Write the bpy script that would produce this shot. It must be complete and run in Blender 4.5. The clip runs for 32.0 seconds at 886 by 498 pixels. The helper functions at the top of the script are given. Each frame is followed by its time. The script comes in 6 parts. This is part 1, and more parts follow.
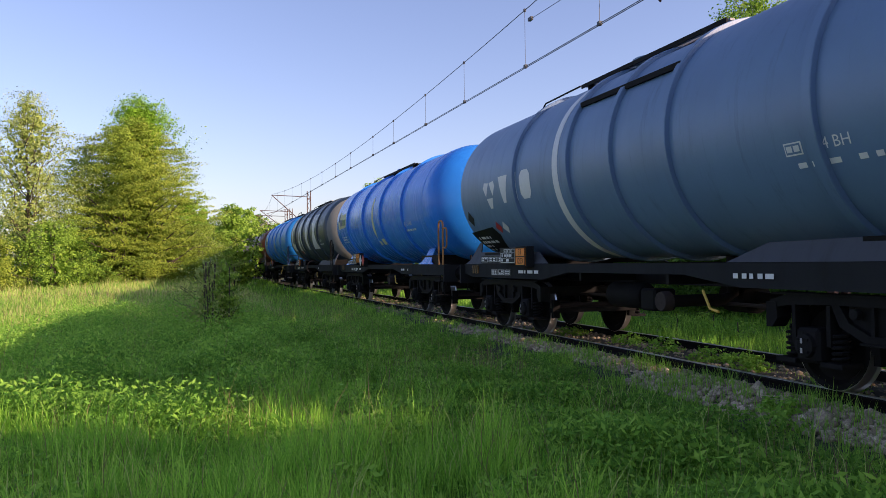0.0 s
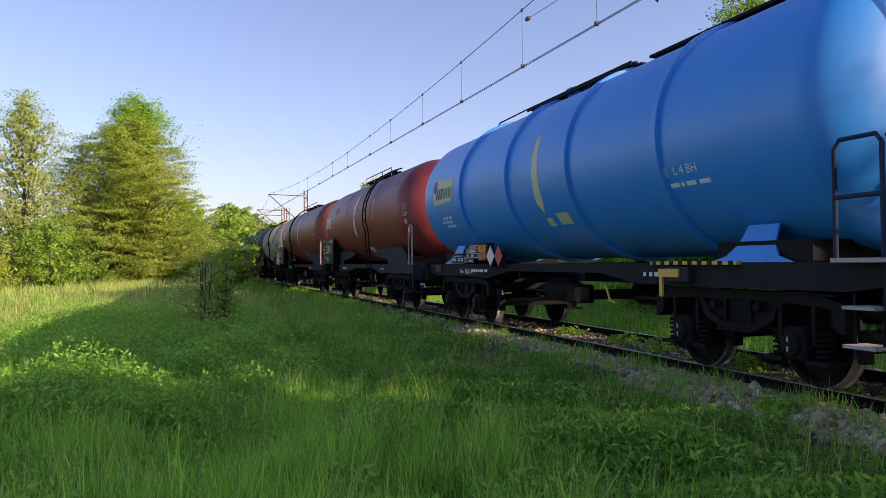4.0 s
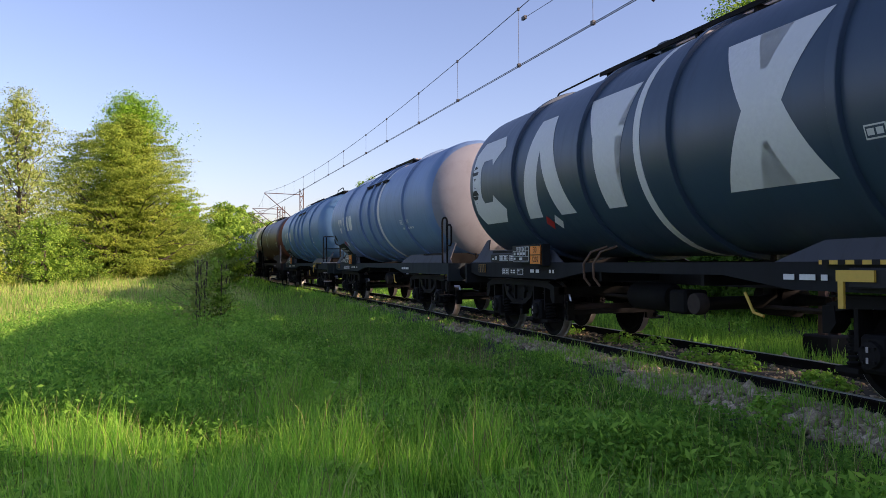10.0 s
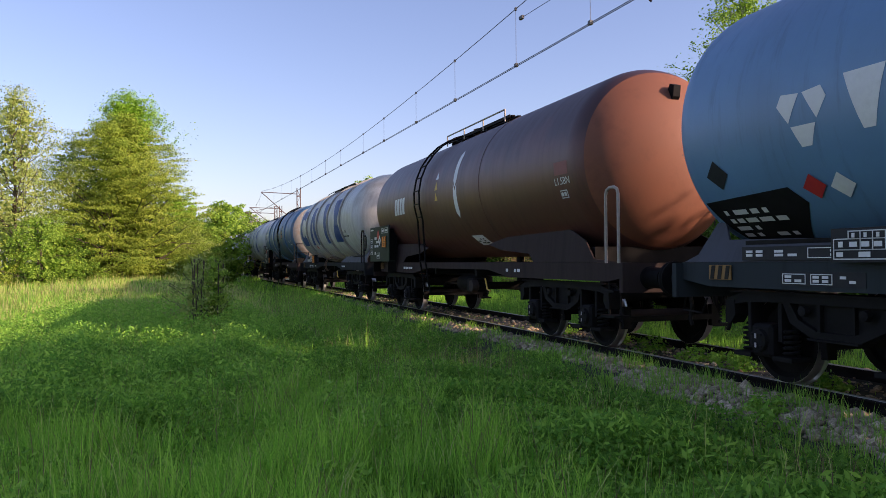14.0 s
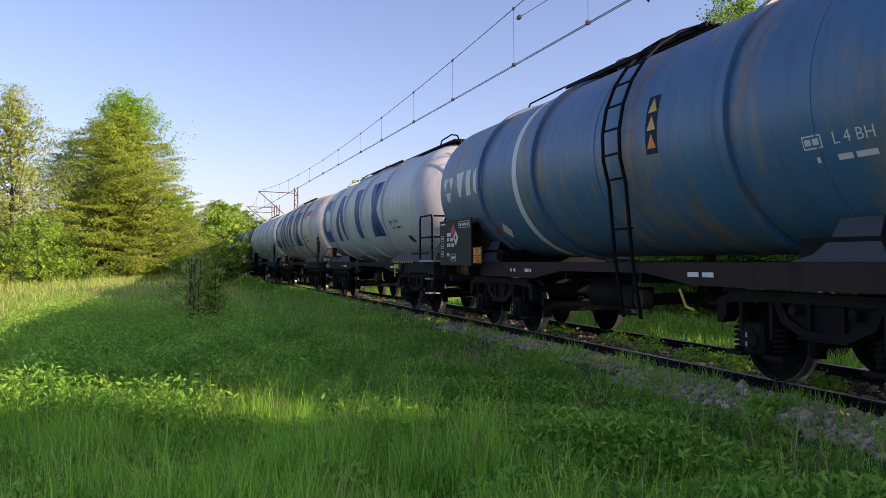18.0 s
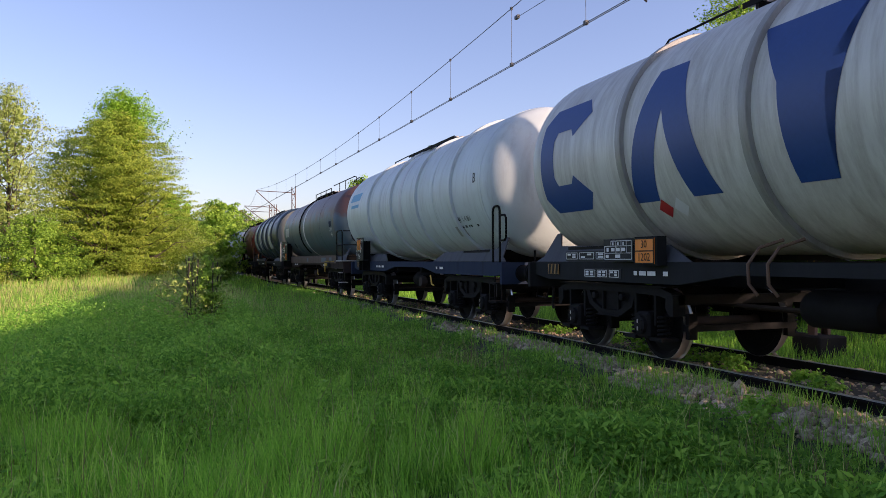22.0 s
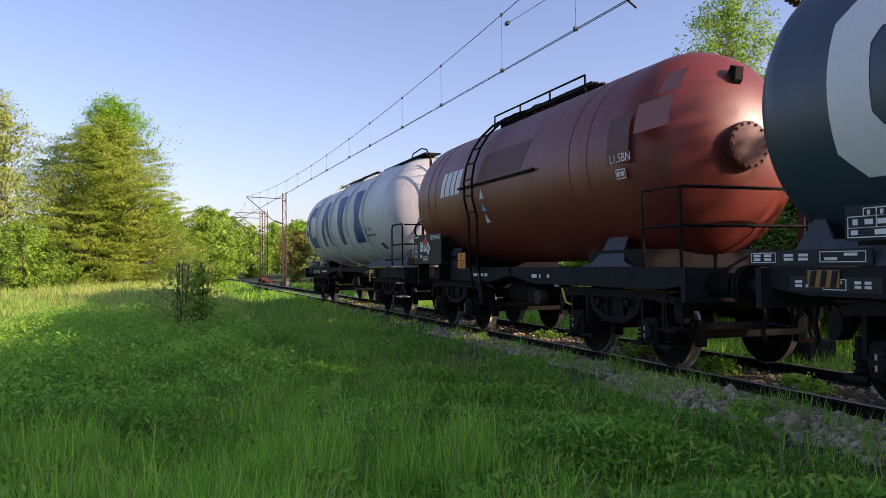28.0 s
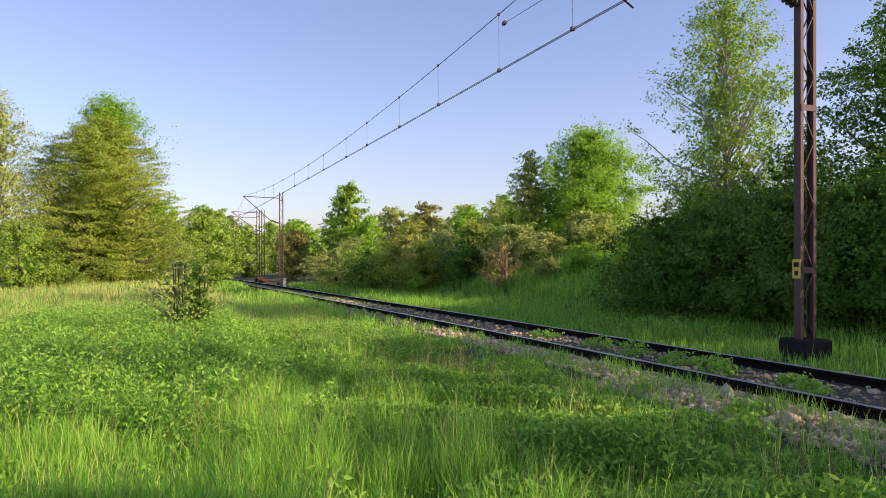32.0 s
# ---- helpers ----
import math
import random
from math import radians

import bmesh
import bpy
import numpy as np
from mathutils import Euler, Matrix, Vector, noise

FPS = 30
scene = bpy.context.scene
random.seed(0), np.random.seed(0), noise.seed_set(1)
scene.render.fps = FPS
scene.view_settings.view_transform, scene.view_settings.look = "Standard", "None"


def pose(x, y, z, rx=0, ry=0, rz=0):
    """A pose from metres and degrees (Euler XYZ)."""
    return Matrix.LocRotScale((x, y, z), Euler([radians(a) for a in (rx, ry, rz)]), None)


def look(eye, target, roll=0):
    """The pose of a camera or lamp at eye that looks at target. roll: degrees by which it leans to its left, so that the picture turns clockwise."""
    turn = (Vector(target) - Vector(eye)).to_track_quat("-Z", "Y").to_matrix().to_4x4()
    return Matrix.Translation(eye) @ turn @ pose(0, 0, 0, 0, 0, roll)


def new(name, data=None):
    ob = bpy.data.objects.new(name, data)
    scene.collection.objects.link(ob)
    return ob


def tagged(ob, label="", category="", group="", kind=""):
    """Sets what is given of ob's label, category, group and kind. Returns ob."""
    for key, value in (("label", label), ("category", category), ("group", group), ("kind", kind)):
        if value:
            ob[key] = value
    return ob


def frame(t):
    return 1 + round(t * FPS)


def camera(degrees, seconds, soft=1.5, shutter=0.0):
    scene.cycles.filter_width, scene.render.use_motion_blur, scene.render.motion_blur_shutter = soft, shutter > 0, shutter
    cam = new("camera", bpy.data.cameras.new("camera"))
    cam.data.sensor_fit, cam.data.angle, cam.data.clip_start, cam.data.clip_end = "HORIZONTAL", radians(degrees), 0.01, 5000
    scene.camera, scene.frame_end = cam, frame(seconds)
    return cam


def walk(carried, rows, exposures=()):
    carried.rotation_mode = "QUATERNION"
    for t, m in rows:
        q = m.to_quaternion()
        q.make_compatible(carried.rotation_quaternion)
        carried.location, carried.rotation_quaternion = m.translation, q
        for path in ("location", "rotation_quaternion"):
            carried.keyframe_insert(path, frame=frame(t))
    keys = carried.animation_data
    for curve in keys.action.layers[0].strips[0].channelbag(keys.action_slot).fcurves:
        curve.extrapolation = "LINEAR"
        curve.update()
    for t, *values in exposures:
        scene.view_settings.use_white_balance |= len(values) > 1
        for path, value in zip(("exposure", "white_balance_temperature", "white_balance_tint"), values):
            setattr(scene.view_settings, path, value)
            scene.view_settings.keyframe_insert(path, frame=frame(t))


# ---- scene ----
EYE = Vector((0.0, -6.736, 1.314))
cam = camera(60.48, 32.0, soft=0.7)
# seconds, tilt up, lean, heading to the right of the track's line, in degrees
AIM = [(0, 1.018, -0.75, 17.331), (1, 1.012, -0.71, 17.391), (2, 1.008, -0.68, 17.445), (3, 0.996, -0.66, 17.515),
       (4.3, 0.975, -0.65, 17.58), (5.5, 0.956, -0.64, 17.639), (6.5, 0.938, -0.61, 17.705), (7.5, 0.931, -0.60, 17.75),
       (8.5, 0.928, -0.57, 17.79), (9.5, 0.912, -0.545, 17.848), (10.5, 0.893, -0.53, 17.91), (11.5, 0.885, -0.51, 17.97),
       (12.5, 0.881, -0.50, 18.012), (13.5, 0.873, -0.46, 18.078), (14.5, 0.86, -0.44, 18.115), (15.7, 0.847, -0.415, 18.17),
       (17, 0.836, -0.395, 18.226), (18, 0.825, -0.37, 18.29), (19, 0.815, -0.33, 18.345), (20, 0.81, -0.315, 18.382),
       (21, 0.804, -0.305, 18.425), (22, 0.806, -0.28, 18.478), (22.5, 0.84, -0.31, 18.58), (23, 0.915, -0.354, 18.706),
       (24, 1.02, -0.41, 18.845), (25, 1.18, -0.50, 18.978), (26.2, 1.23, -0.51, 19.06), (27.5, 1.23, -0.507, 19.123),
       (28.5, 1.222, -0.50, 19.168), (29.5, 1.232, -0.485, 19.232), (30.5, 1.217, -0.455, 19.272), (31.5, 1.205, -0.44, 19.346),
       (32, 1.196, -0.446, 19.375)]


def aim(up, lean, turn):
    up, turn = radians(up), radians(turn)
    way = Vector((-math.cos(turn) * math.cos(up), math.sin(turn) * math.cos(up), math.sin(up)))
    return look(EYE, EYE + way * 10, lean)


walk(cam, [(t, aim(u, l, r)) for t, u, l, r in AIM], exposures=[(0, 1.15, 6750, 36), (32, 1.15, 6750, 36)])

# ---- light: low sun behind the train, clear sky ----
SUN_UP, SUN_SIDE = radians(20.0), radians(54.0)
sun_way = Vector((math.cos(SUN_SIDE) * math.cos(SUN_UP), math.sin(SUN_SIDE) * math.cos(SUN_UP), math.sin(SUN_UP)))
world = bpy.data.worlds.new("sky")
scene.world = world
world.use_nodes = True
wt = world.node_tree
sky = wt.nodes.new("ShaderNodeTexSky")
sky.sky_type = "NISHITA"
sky.sun_disc = False
sky.sun_elevation = SUN_UP
sky.sun_rotation = math.pi / 2 - SUN_SIDE
sky.air_density, sky.dust_density, sky.ozone_density = 1.0, 1.2, 2.6
wt.links.new(sky.outputs[0], wt.nodes["Background"].inputs[0])
wt.nodes["Background"].inputs[1].default_value = 0.10
lamp = bpy.data.lights.new("sun", "SUN")
lamp.energy, lamp.angle, lamp.color = 3.1, radians(0.6), (1.0, 0.83, 0.58)
sun = new("sun", lamp)
sun.matrix_world = look(sun_way * 200, (0, 0, 0))


# ---- materials ----
def nodes_of(name):
    m = bpy.data.materials.new(name)
    m.use_nodes = True
    return m, m.node_tree, m.node_tree.nodes["Principled BSDF"]


def rgb(c):
    return (c[0], c[1], c[2], 1.0)


def noise_mix(nt, vec, scale, lo, hi, a, b, detail=5.0, rough=0.6):
    """Colour a where a noise is low, b where it is high."""
    n = nt.nodes.new("ShaderNodeTexNoise")
    n.inputs["Scale"].default_value, n.inputs["Detail"].default_value, n.inputs["Roughness"].default_value = scale, detail, rough
    nt.links.new(vec, n.inputs["Vector"])
    r = nt.nodes.new("ShaderNodeMapRange")
    r.inputs["From Min"].default_value, r.inputs["From Max"].default_value = lo, hi
    nt.links.new(n.outputs["Fac"], r.inputs["Value"])
    x = nt.nodes.new("ShaderNodeMix")
    x.data_type = "RGBA"
    nt.links.new(r.outputs[0], x.inputs[0])
    for socket, c in ((x.inputs[6], a), (x.inputs[7], b)):
        if isinstance(c, tuple):
            socket.default_value = rgb(c)
        else:
            nt.links.new(c, socket)
    return x.outputs[2], n.outputs["Fac"]


def stretched(nt, sx, sy, sz):
    co = nt.nodes.new("ShaderNodeTexCoord")
    mp = nt.nodes.new("ShaderNodeMapping")
    mp.inputs["Scale"].default_value = (sx, sy, sz)
    nt.links.new(co.outputs["Object"], mp.inputs["Vector"])
    return mp.outputs[0]


def bumped(nt, bsdf, fac, strength, distance=0.01):
    b = nt.nodes.new("ShaderNodeBump")
    b.inputs["Strength"].default_value, b.inputs["Distance"].default_value = strength, distance
    nt.links.new(fac, b.inputs["Height"])
    nt.links.new(b.outputs[0], bsdf.inputs["Normal"])


def paint(name, base, dirt=(0.05, 0.04, 0.035), rust=None, much=0.5, rough=0.36, streak=True, rust_at=(0.55, 0.7), top=None, gloss=0.5, faded=0.8):
    """Weathered paint on steel: broad fading, grime that runs down, rust blooms, and a stain (colour, height, softness) on the upper side."""
    m, nt, bs = nodes_of(name)
    v = stretched(nt, 1, 1, 1)
    tint = tuple(min(1, c * faded + 0.01) for c in base)
    col, f1 = noise_mix(nt, v, 0.9, 0.35, 0.7, base, tint)
    if rust:
        col, f3 = noise_mix(nt, stretched(nt, 1.3, 0.5, 0.38), 1.1, rust_at[0], rust_at[1], col, rust, 9, 0.72)
    if top:
        co = nt.nodes.new("ShaderNodeTexCoord")
        sep = nt.nodes.new("ShaderNodeSeparateXYZ")
        nt.links.new(co.outputs["Object"], sep.inputs[0])
        n = nt.nodes.new("ShaderNodeTexNoise")
        n.inputs["Scale"].default_value, n.inputs["Detail"].default_value = 1.4, 7
        nt.links.new(v, n.inputs["Vector"])
        add = nt.nodes.new("ShaderNodeMath")
        add.operation = "MULTIPLY_ADD"
        nt.links.new(n.outputs["Fac"], add.inputs[0])
        add.inputs[1].default_value = 1.6
        nt.links.new(sep.outputs["Z"], add.inputs[2])
        r = nt.nodes.new("ShaderNodeMapRange")
        r.inputs["From Min"].default_value, r.inputs["From Max"].default_value = top[1] + 0.8, top[1] + 0.8 + top[2]
        nt.links.new(add.outputs[0], r.inputs["Value"])
        x = nt.nodes.new("ShaderNodeMix")
        x.data_type = "RGBA"
        nt.links.new(r.outputs[0], x.inputs[0])
        nt.links.new(col, x.inputs[6])
        x.inputs[7].default_value = rgb(top[0])
        col = x.outputs[2]
    run = stretched(nt, 2.6, 0.8, 0.22) if streak else v
    col, f2 = noise_mix(nt, run, 2.4, 0.66 - 0.3 * much, 0.98 - 0.15 * much, col, dirt, 8, 0.72)
    fine, f4 = noise_mix(nt, v, 40, 0.3, 0.8, col, tuple(c * 0.86 for c in base), 3)
    mixf = nt.nodes.new("ShaderNodeMix")
    mixf.data_type = "RGBA"
    mixf.inputs[0].default_value = 0.35
    nt.links.new(col, mixf.inputs[6])
    nt.links.new(fine, mixf.inputs[7])
    nt.links.new(mixf.outputs[2], bs.inputs["Base Color"])
    r = nt.nodes.new("ShaderNodeMapRange")
    r.inputs["To Min"].default_value, r.inputs["To Max"].default_value = rough - 0.08, rough + 0.2
    nt.links.new(f2, r.inputs["Value"])
    nt.links.new(r.outputs[0], bs.inputs["Roughness"])
    bs.inputs["Specular IOR Level"].default_value = gloss
    bumped(nt, bs, f4, 0.06, 0.004)
    return m


def plain(name, base, rough=0.6, metal=0.0, scale=18.0, spread=0.35, bump=0.2):
    m, nt, bs = nodes_of(name)
    v = stretched(nt, 1, 1, 1)
    col, f = noise_mix(nt, v, scale, 0.3, 0.75, base, tuple(c * (1 - spread) for c in base))
    col, g = noise_mix(nt, v, scale * 0.12, 0.35, 0.7, col, tuple(c * (1 - spread * 0.6) + 0.008 for c in base))
    nt.links.new(col, bs.inputs["Base Color"])
    bs.inputs["Roughness"].default_value, bs.inputs["Metallic"].default_value = rough, metal
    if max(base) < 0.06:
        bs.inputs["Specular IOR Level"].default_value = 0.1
    if bump:
        bumped(nt, bs, f, bump, 0.006)
    return m


def leafy(name, base, other, light=0.35, island=True, tip=None):
    """Leaves and blades: colour differs leaf by leaf, and light shines through."""
    m, nt, bs = nodes_of(name)
    geo = nt.nodes.new("ShaderNodeNewGeometry")
    x = nt.nodes.new("ShaderNodeMix")
    x.data_type = "RGBA"
    nt.links.new(geo.outputs["Random Per Island"], x.inputs[0])
    x.inputs[6].default_value, x.inputs[7].default_value = rgb(base), rgb(other)
    col, f = noise_mix(nt, stretched(nt, 1, 1, 1), 0.35, 0.42, 0.85, x.outputs[2], tip or tuple((a + b) * 0.5 for a, b in zip(base, other)))
    nt.links.new(col, bs.inputs["Base Color"])
    bs.inputs["Roughness"].default_value = 0.55
    bs.inputs["Specular IOR Level"].default_value = 0.1
    tr = nt.nodes.new("ShaderNodeBsdfTranslucent")
    nt.links.new(col, tr.inputs["Color"])
    mix = nt.nodes.new("ShaderNodeMixShader")
    mix.inputs[0].default_value = light
    out = nt.nodes["Material Output"]
    nt.links.new(bs.outputs[0], mix.inputs[1])
    nt.links.new(tr.outputs[0], mix.inputs[2])
    nt.links.new(mix.outputs[0], out.inputs["Surface"])
    return m


def broken_stone(name, base, other):
    """Broken stone: the colour differs from stone to stone."""
    m, nt, bs = nodes_of(name)
    geo = nt.nodes.new("ShaderNodeNewGeometry")
    x = nt.nodes.new("ShaderNodeMix")
    x.data_type = "RGBA"
    nt.links.new(geo.outputs["Random Per Island"], x.inputs[0])
    x.inputs[6].default_value, x.inputs[7].default_value = rgb(base), rgb(other)
    col, f = noise_mix(nt, stretched(nt, 1, 1, 1), 45, 0.35, 0.75, x.outputs[2], tuple(c * 0.8 for c in base))
    nt.links.new(col, bs.inputs["Base Color"])
    bs.inputs["Roughness"].default_value = 0.9
    bumped(nt, bs, f, 0.4, 0.005)
    return m


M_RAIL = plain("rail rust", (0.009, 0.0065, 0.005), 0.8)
M_RAILTOP = plain("rail head", (0.55, 0.54, 0.52), 0.28, 0.9, spread=0.2, bump=0.05)
M_STONE = broken_stone("ballast", (0.26, 0.19, 0.11), (0.80, 0.64, 0.42))
M_BED = plain("gravel bed", (0.075, 0.065, 0.04), 0.95, scale=30, spread=0.55, bump=0.6)
M_SOIL = plain("soil and turf", (0.075, 0.10, 0.03), 0.95, scale=5, spread=0.5)
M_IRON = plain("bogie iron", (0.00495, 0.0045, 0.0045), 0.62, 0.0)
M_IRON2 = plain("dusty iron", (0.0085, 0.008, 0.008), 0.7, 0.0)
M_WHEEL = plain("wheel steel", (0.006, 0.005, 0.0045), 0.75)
M_TREAD = plain("wheel tread", (0.62, 0.61, 0.59), 0.3, 0.95, spread=0.15, bump=0.02)
M_AXLE = plain("axle rust", (0.055, 0.042, 0.035), 0.8)
M_MAST = plain("mast rust", (0.11, 0.058, 0.045), 0.75)
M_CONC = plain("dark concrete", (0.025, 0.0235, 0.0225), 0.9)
M_WIRE = plain("wire", (0.06, 0.065, 0.07), 0.5, 0.6, bump=0)
M_INSUL = plain("insulator brown", (0.05, 0.03, 0.028), 0.3)
M_ORANGE = plain("placard orange", (0.95, 0.26, 0.02), 0.5, spread=0.15, bump=0)
M_BLACK = plain("black paint", (0.012, 0.012, 0.012), 0.5, bump=0)
M_WHITE = plain("white paint", (0.72, 0.73, 0.72), 0.5, spread=0.15, bump=0)
M_RED = plain("placard red", (0.55, 0.03, 0.03), 0.5, spread=0.15, bump=0)
M_YELLOW = plain("yellow paint", (0.72, 0.45, 0.06), 0.5, spread=0.2, bump=0)
M_HOSE = plain("brown rubber", (0.16, 0.085, 0.05), 0.7, bump=0)
M_STRIPE = plain("dull yellow paint", (0.30, 0.15, 0.03), 0.6, spread=0.4, bump=0)
M_PANEL = plain("dark panel", (0.03, 0.033, 0.036), 0.5, bump=0.05)
M_PANELG = plain("green panel", (0.028, 0.045, 0.034), 0.5, bump=0.05)
M_TIMBER = plain("step plate", (0.45, 0.42, 0.40), 0.7)
M_BARK = plain("bark", (0.11, 0.085, 0.06), 0.9, scale=9, bump=0.6)
M_BIRCH = plain("birch bark", (0.45, 0.42, 0.38), 0.8, scale=6, spread=0.6)
M_GRASS = leafy("grass blades", (0.05, 0.23, 0.03), (0.54, 0.90, 0.13), 0.5, tip=(0.20, 0.55, 0.065))
M_GRASST = leafy("tall grass blades", (0.13, 0.45, 0.035), (0.52, 0.86, 0.12), 0.5)
M_GRASSY = leafy("pale grass", (0.52, 0.62, 0.15), (0.72, 0.68, 0.30), 0.45)
M_STRAW = leafy("dry straw", (0.36, 0.25, 0.13), (0.22, 0.15, 0.09), 0.3)
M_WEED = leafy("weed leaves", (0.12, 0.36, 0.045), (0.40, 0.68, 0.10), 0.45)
M_HERB = leafy("dark herb leaves", (0.08, 0.25, 0.035), (0.26, 0.54, 0.075), 0.5)
M_LEAF = leafy("leaves green", (0.10, 0.24, 0.03), (0.42, 0.62, 0.09), 0.45)
M_LEAFY = leafy("leaves young olive", (0.20, 0.30, 0.04), (0.45, 0.52, 0.08), 0.45, tip=(0.19, 0.34, 0.045))
M_LEAFD = leafy("leaves dark", (0.05, 0.14, 0.018), (0.2, 0.38, 0.055), 0.4)
M_LEAFB = leafy("leaves bright", (0.19, 0.42, 0.04), (0.36, 0.58, 0.06), 0.5)
M_LEAFG = leafy("leaves grey green", (0.22, 0.34, 0.075), (0.46, 0.52, 0.15), 0.4)
M_LEAFO = leafy("leaves brownish", (0.31, 0.27, 0.08), (0.25, 0.30, 0.07), 0.38)


# ---- mesh helpers ----
def link(name, mesh, parent=None, m=None, label=""):
    ob = new(name, mesh)
    if parent:
        ob.parent = parent
    if m is not None:
        ob.matrix_basis = m
    if label:
        ob["label"] = label
    return ob


def meshed(name, bm, material, smooth=False):
    me = bpy.data.meshes.new(name)
    bm.to_mesh(me)
    bm.free()
    me.materials.append(material)
    if smooth:
        me.shade_smooth()
        me.set_sharp_from_angle(angle=radians(38))
    return me


def part(name, bm, material, parent=None, label="", smooth=False, m=None):
    return link(name, meshed(name, bm, material, smooth), parent, m, label)


def thing(name, label, category, group="", m=None, kind=""):
    ob = new(name)
    if m is not None:
        ob.matrix_basis = m
    return tagged(ob, label, category, group, kind)


def box(bm, x0, x1, y0, y1, z0, z1):
    v = [bm.verts.new(c) for c in ((x0, y0, z0), (x1, y0, z0), (x1, y1, z0), (x0, y1, z0), (x0, y0, z1), (x1, y0, z1), (x1, y1, z1), (x0, y1, z1))]
    for f in ((3, 2, 1, 0), (4, 5, 6, 7), (0, 1, 5, 4), (1, 2, 6, 5), (2, 3, 7, 6), (3, 0, 4, 7)):
        bm.faces.new([v[i] for i in f])
    return bm


def boxes(*spans):
    bm = bmesh.new()
    for s in spans:
        box(bm, *s)
    return bm


def bevelled(bm, w=0.01):
    bmesh.ops.bevel(bm, geom=bm.edges[:], offset=w, segments=1, affect="EDGES")
    return bm


def tube(bm, pts, r, seg=8, r1=None, cap=True):
    """A round bar through the points."""
    pts = [Vector(p) for p in pts]
    rings, n = [], len(pts)
    side = None
    for i, p in enumerate(pts):
        d = (pts[min(i + 1, n - 1)] - pts[max(i - 1, 0)]).normalized()
        if side is None:
            side = d.orthogonal().normalized()
        side = (side - d * side.dot(d)).normalized()
        up = d.cross(side)
        rad = r if r1 is None else r + (r1 - r) * i / (n - 1)
        rings.append([bm.verts.new(p + (side * math.cos(a) + up * math.sin(a)) * rad) for a in (2 * math.pi * k / seg for k in range(seg))])
    for a, b in zip(rings, rings[1:]):
        for k in range(seg):
            bm.faces.new((a[k], a[(k + 1) % seg], b[(k + 1) % seg], b[k]))
    if cap:
        bm.faces.new(rings[0][::-1])
        bm.faces.new(rings[-1])
    return bm


def bar(*paths, r=0.02, seg=8):
    bm = bmesh.new()
    for p in paths:
        tube(bm, p, r, seg)
    return bm


def lathe(bm, profile, seg=48, axis="X", y=0.0, z=0.0, x=0.0, caps=True):
    """Turn (along, radius) pairs round an axis through x, y, z."""
    rings = []
    for a, r in profile:
        ring = []
        for k in range(seg):
            c, s = math.cos(2 * math.pi * k / seg) * r, math.sin(2 * math.pi * k / seg) * r
            ring.append(bm.verts.new((x + a, y + c, z + s) if axis == "X" else (x + c, y + a, z - s) if axis == "Y" else (x + c, y + s, z + a)))
        rings.append(ring)
    for a, b in zip(rings, rings[1:]):
        for k in range(seg):
            bm.faces.new((a[k], b[k], b[(k + 1) % seg], a[(k + 1) % seg]))
    if caps:
        bm.faces.new(rings[0])
        bm.faces.new(rings[-1][::-1])
    return bm


def slab(bm, outline, y0, y1):
    """A flat plate: an outline in x, z between two y."""
    a = [bm.verts.new((x, y0, z)) for x, z in outline]
    b = [bm.verts.new((x, y1, z)) for x, z in outline]
    n = len(a)
    bm.faces.new(a)
    bm.faces.new(b[::-1])
    for i in range(n):
        bm.faces.new((a[(i + 1) % n], a[i], b[i], b[(i + 1) % n]))
    bmesh.ops.recalc_face_normals(bm, faces=bm.faces[:])
    return bm


def from_arrays(name, co, faces_per, idx, material, parent=None, label=""):
    """A mesh from arrays: all faces have the same number of corners."""
    me = bpy.data.meshes.new(name)
    nf = len(idx) // faces_per
    me.vertices.add(len(co))
    me.vertices.foreach_set("co", np.asarray(co, dtype=np.float32).ravel())
    me.loops.add(len(idx))
    me.loops.foreach_set("vertex_index", np.asarray(idx, dtype=np.int32))
    me.polygons.add(nf)
    me.polygons.foreach_set("loop_start", np.arange(0, nf * faces_per, faces_per, dtype=np.int32))
    me.polygons.foreach_set("loop_total", np.full(nf, faces_per, dtype=np.int32))
    me.update(calc_edges=True)
    me.materials.append(material)
    return link(name, me, parent, None, label)


TEXTS = {}


def lettering(body, height):
    """A flat mesh of readable writing, centred, in the x, z plane, facing -y."""
    if (body, height) not in TEXTS:
        cu = bpy.data.curves.new("writing", "FONT")
        cu.body, cu.size, cu.align_x, cu.align_y = body, height * 1.38, "CENTER", "CENTER"
        cu.resolution_u = 2
        ob = new("writing", cu)
        me = bpy.data.meshes.new_from_object(ob.evaluated_get(bpy.context.evaluated_depsgraph_get()))
        bpy.data.objects.remove(ob)
        me.transform(Matrix.Rotation(radians(90), 4, "X"))
        TEXTS[body, height] = me
    return TEXTS[body, height].copy()


# ---- the line of the track: arc length s, train runs towards +s ----
STEP = 0.25
S_AX = np.arange(-330, 330 + STEP, STEP)


def heading(s):
    a = np.clip(0.00099 * s, -0.0238, 0.0238)
    return a + np.where(s < -74, np.clip((s + 74) / 240.0, -0.9, 0), 0)


H_AX = heading(S_AX)
i0 = int(np.argmin(abs(S_AX)))
X_AX = np.cumsum(np.cos(H_AX)) * STEP
X_AX -= X_AX[i0]
Y_AX = -np.cumsum(np.sin(H_AX)) * STEP
Y_AX -= Y_AX[i0]


def on_track(s, side=0.0, z=0.0):
    h = -np.interp(s, S_AX, H_AX)
    return Vector((np.interp(s, S_AX, X_AX) - math.sin(h) * side, np.interp(s, S_AX, Y_AX) + math.cos(h) * side, z))


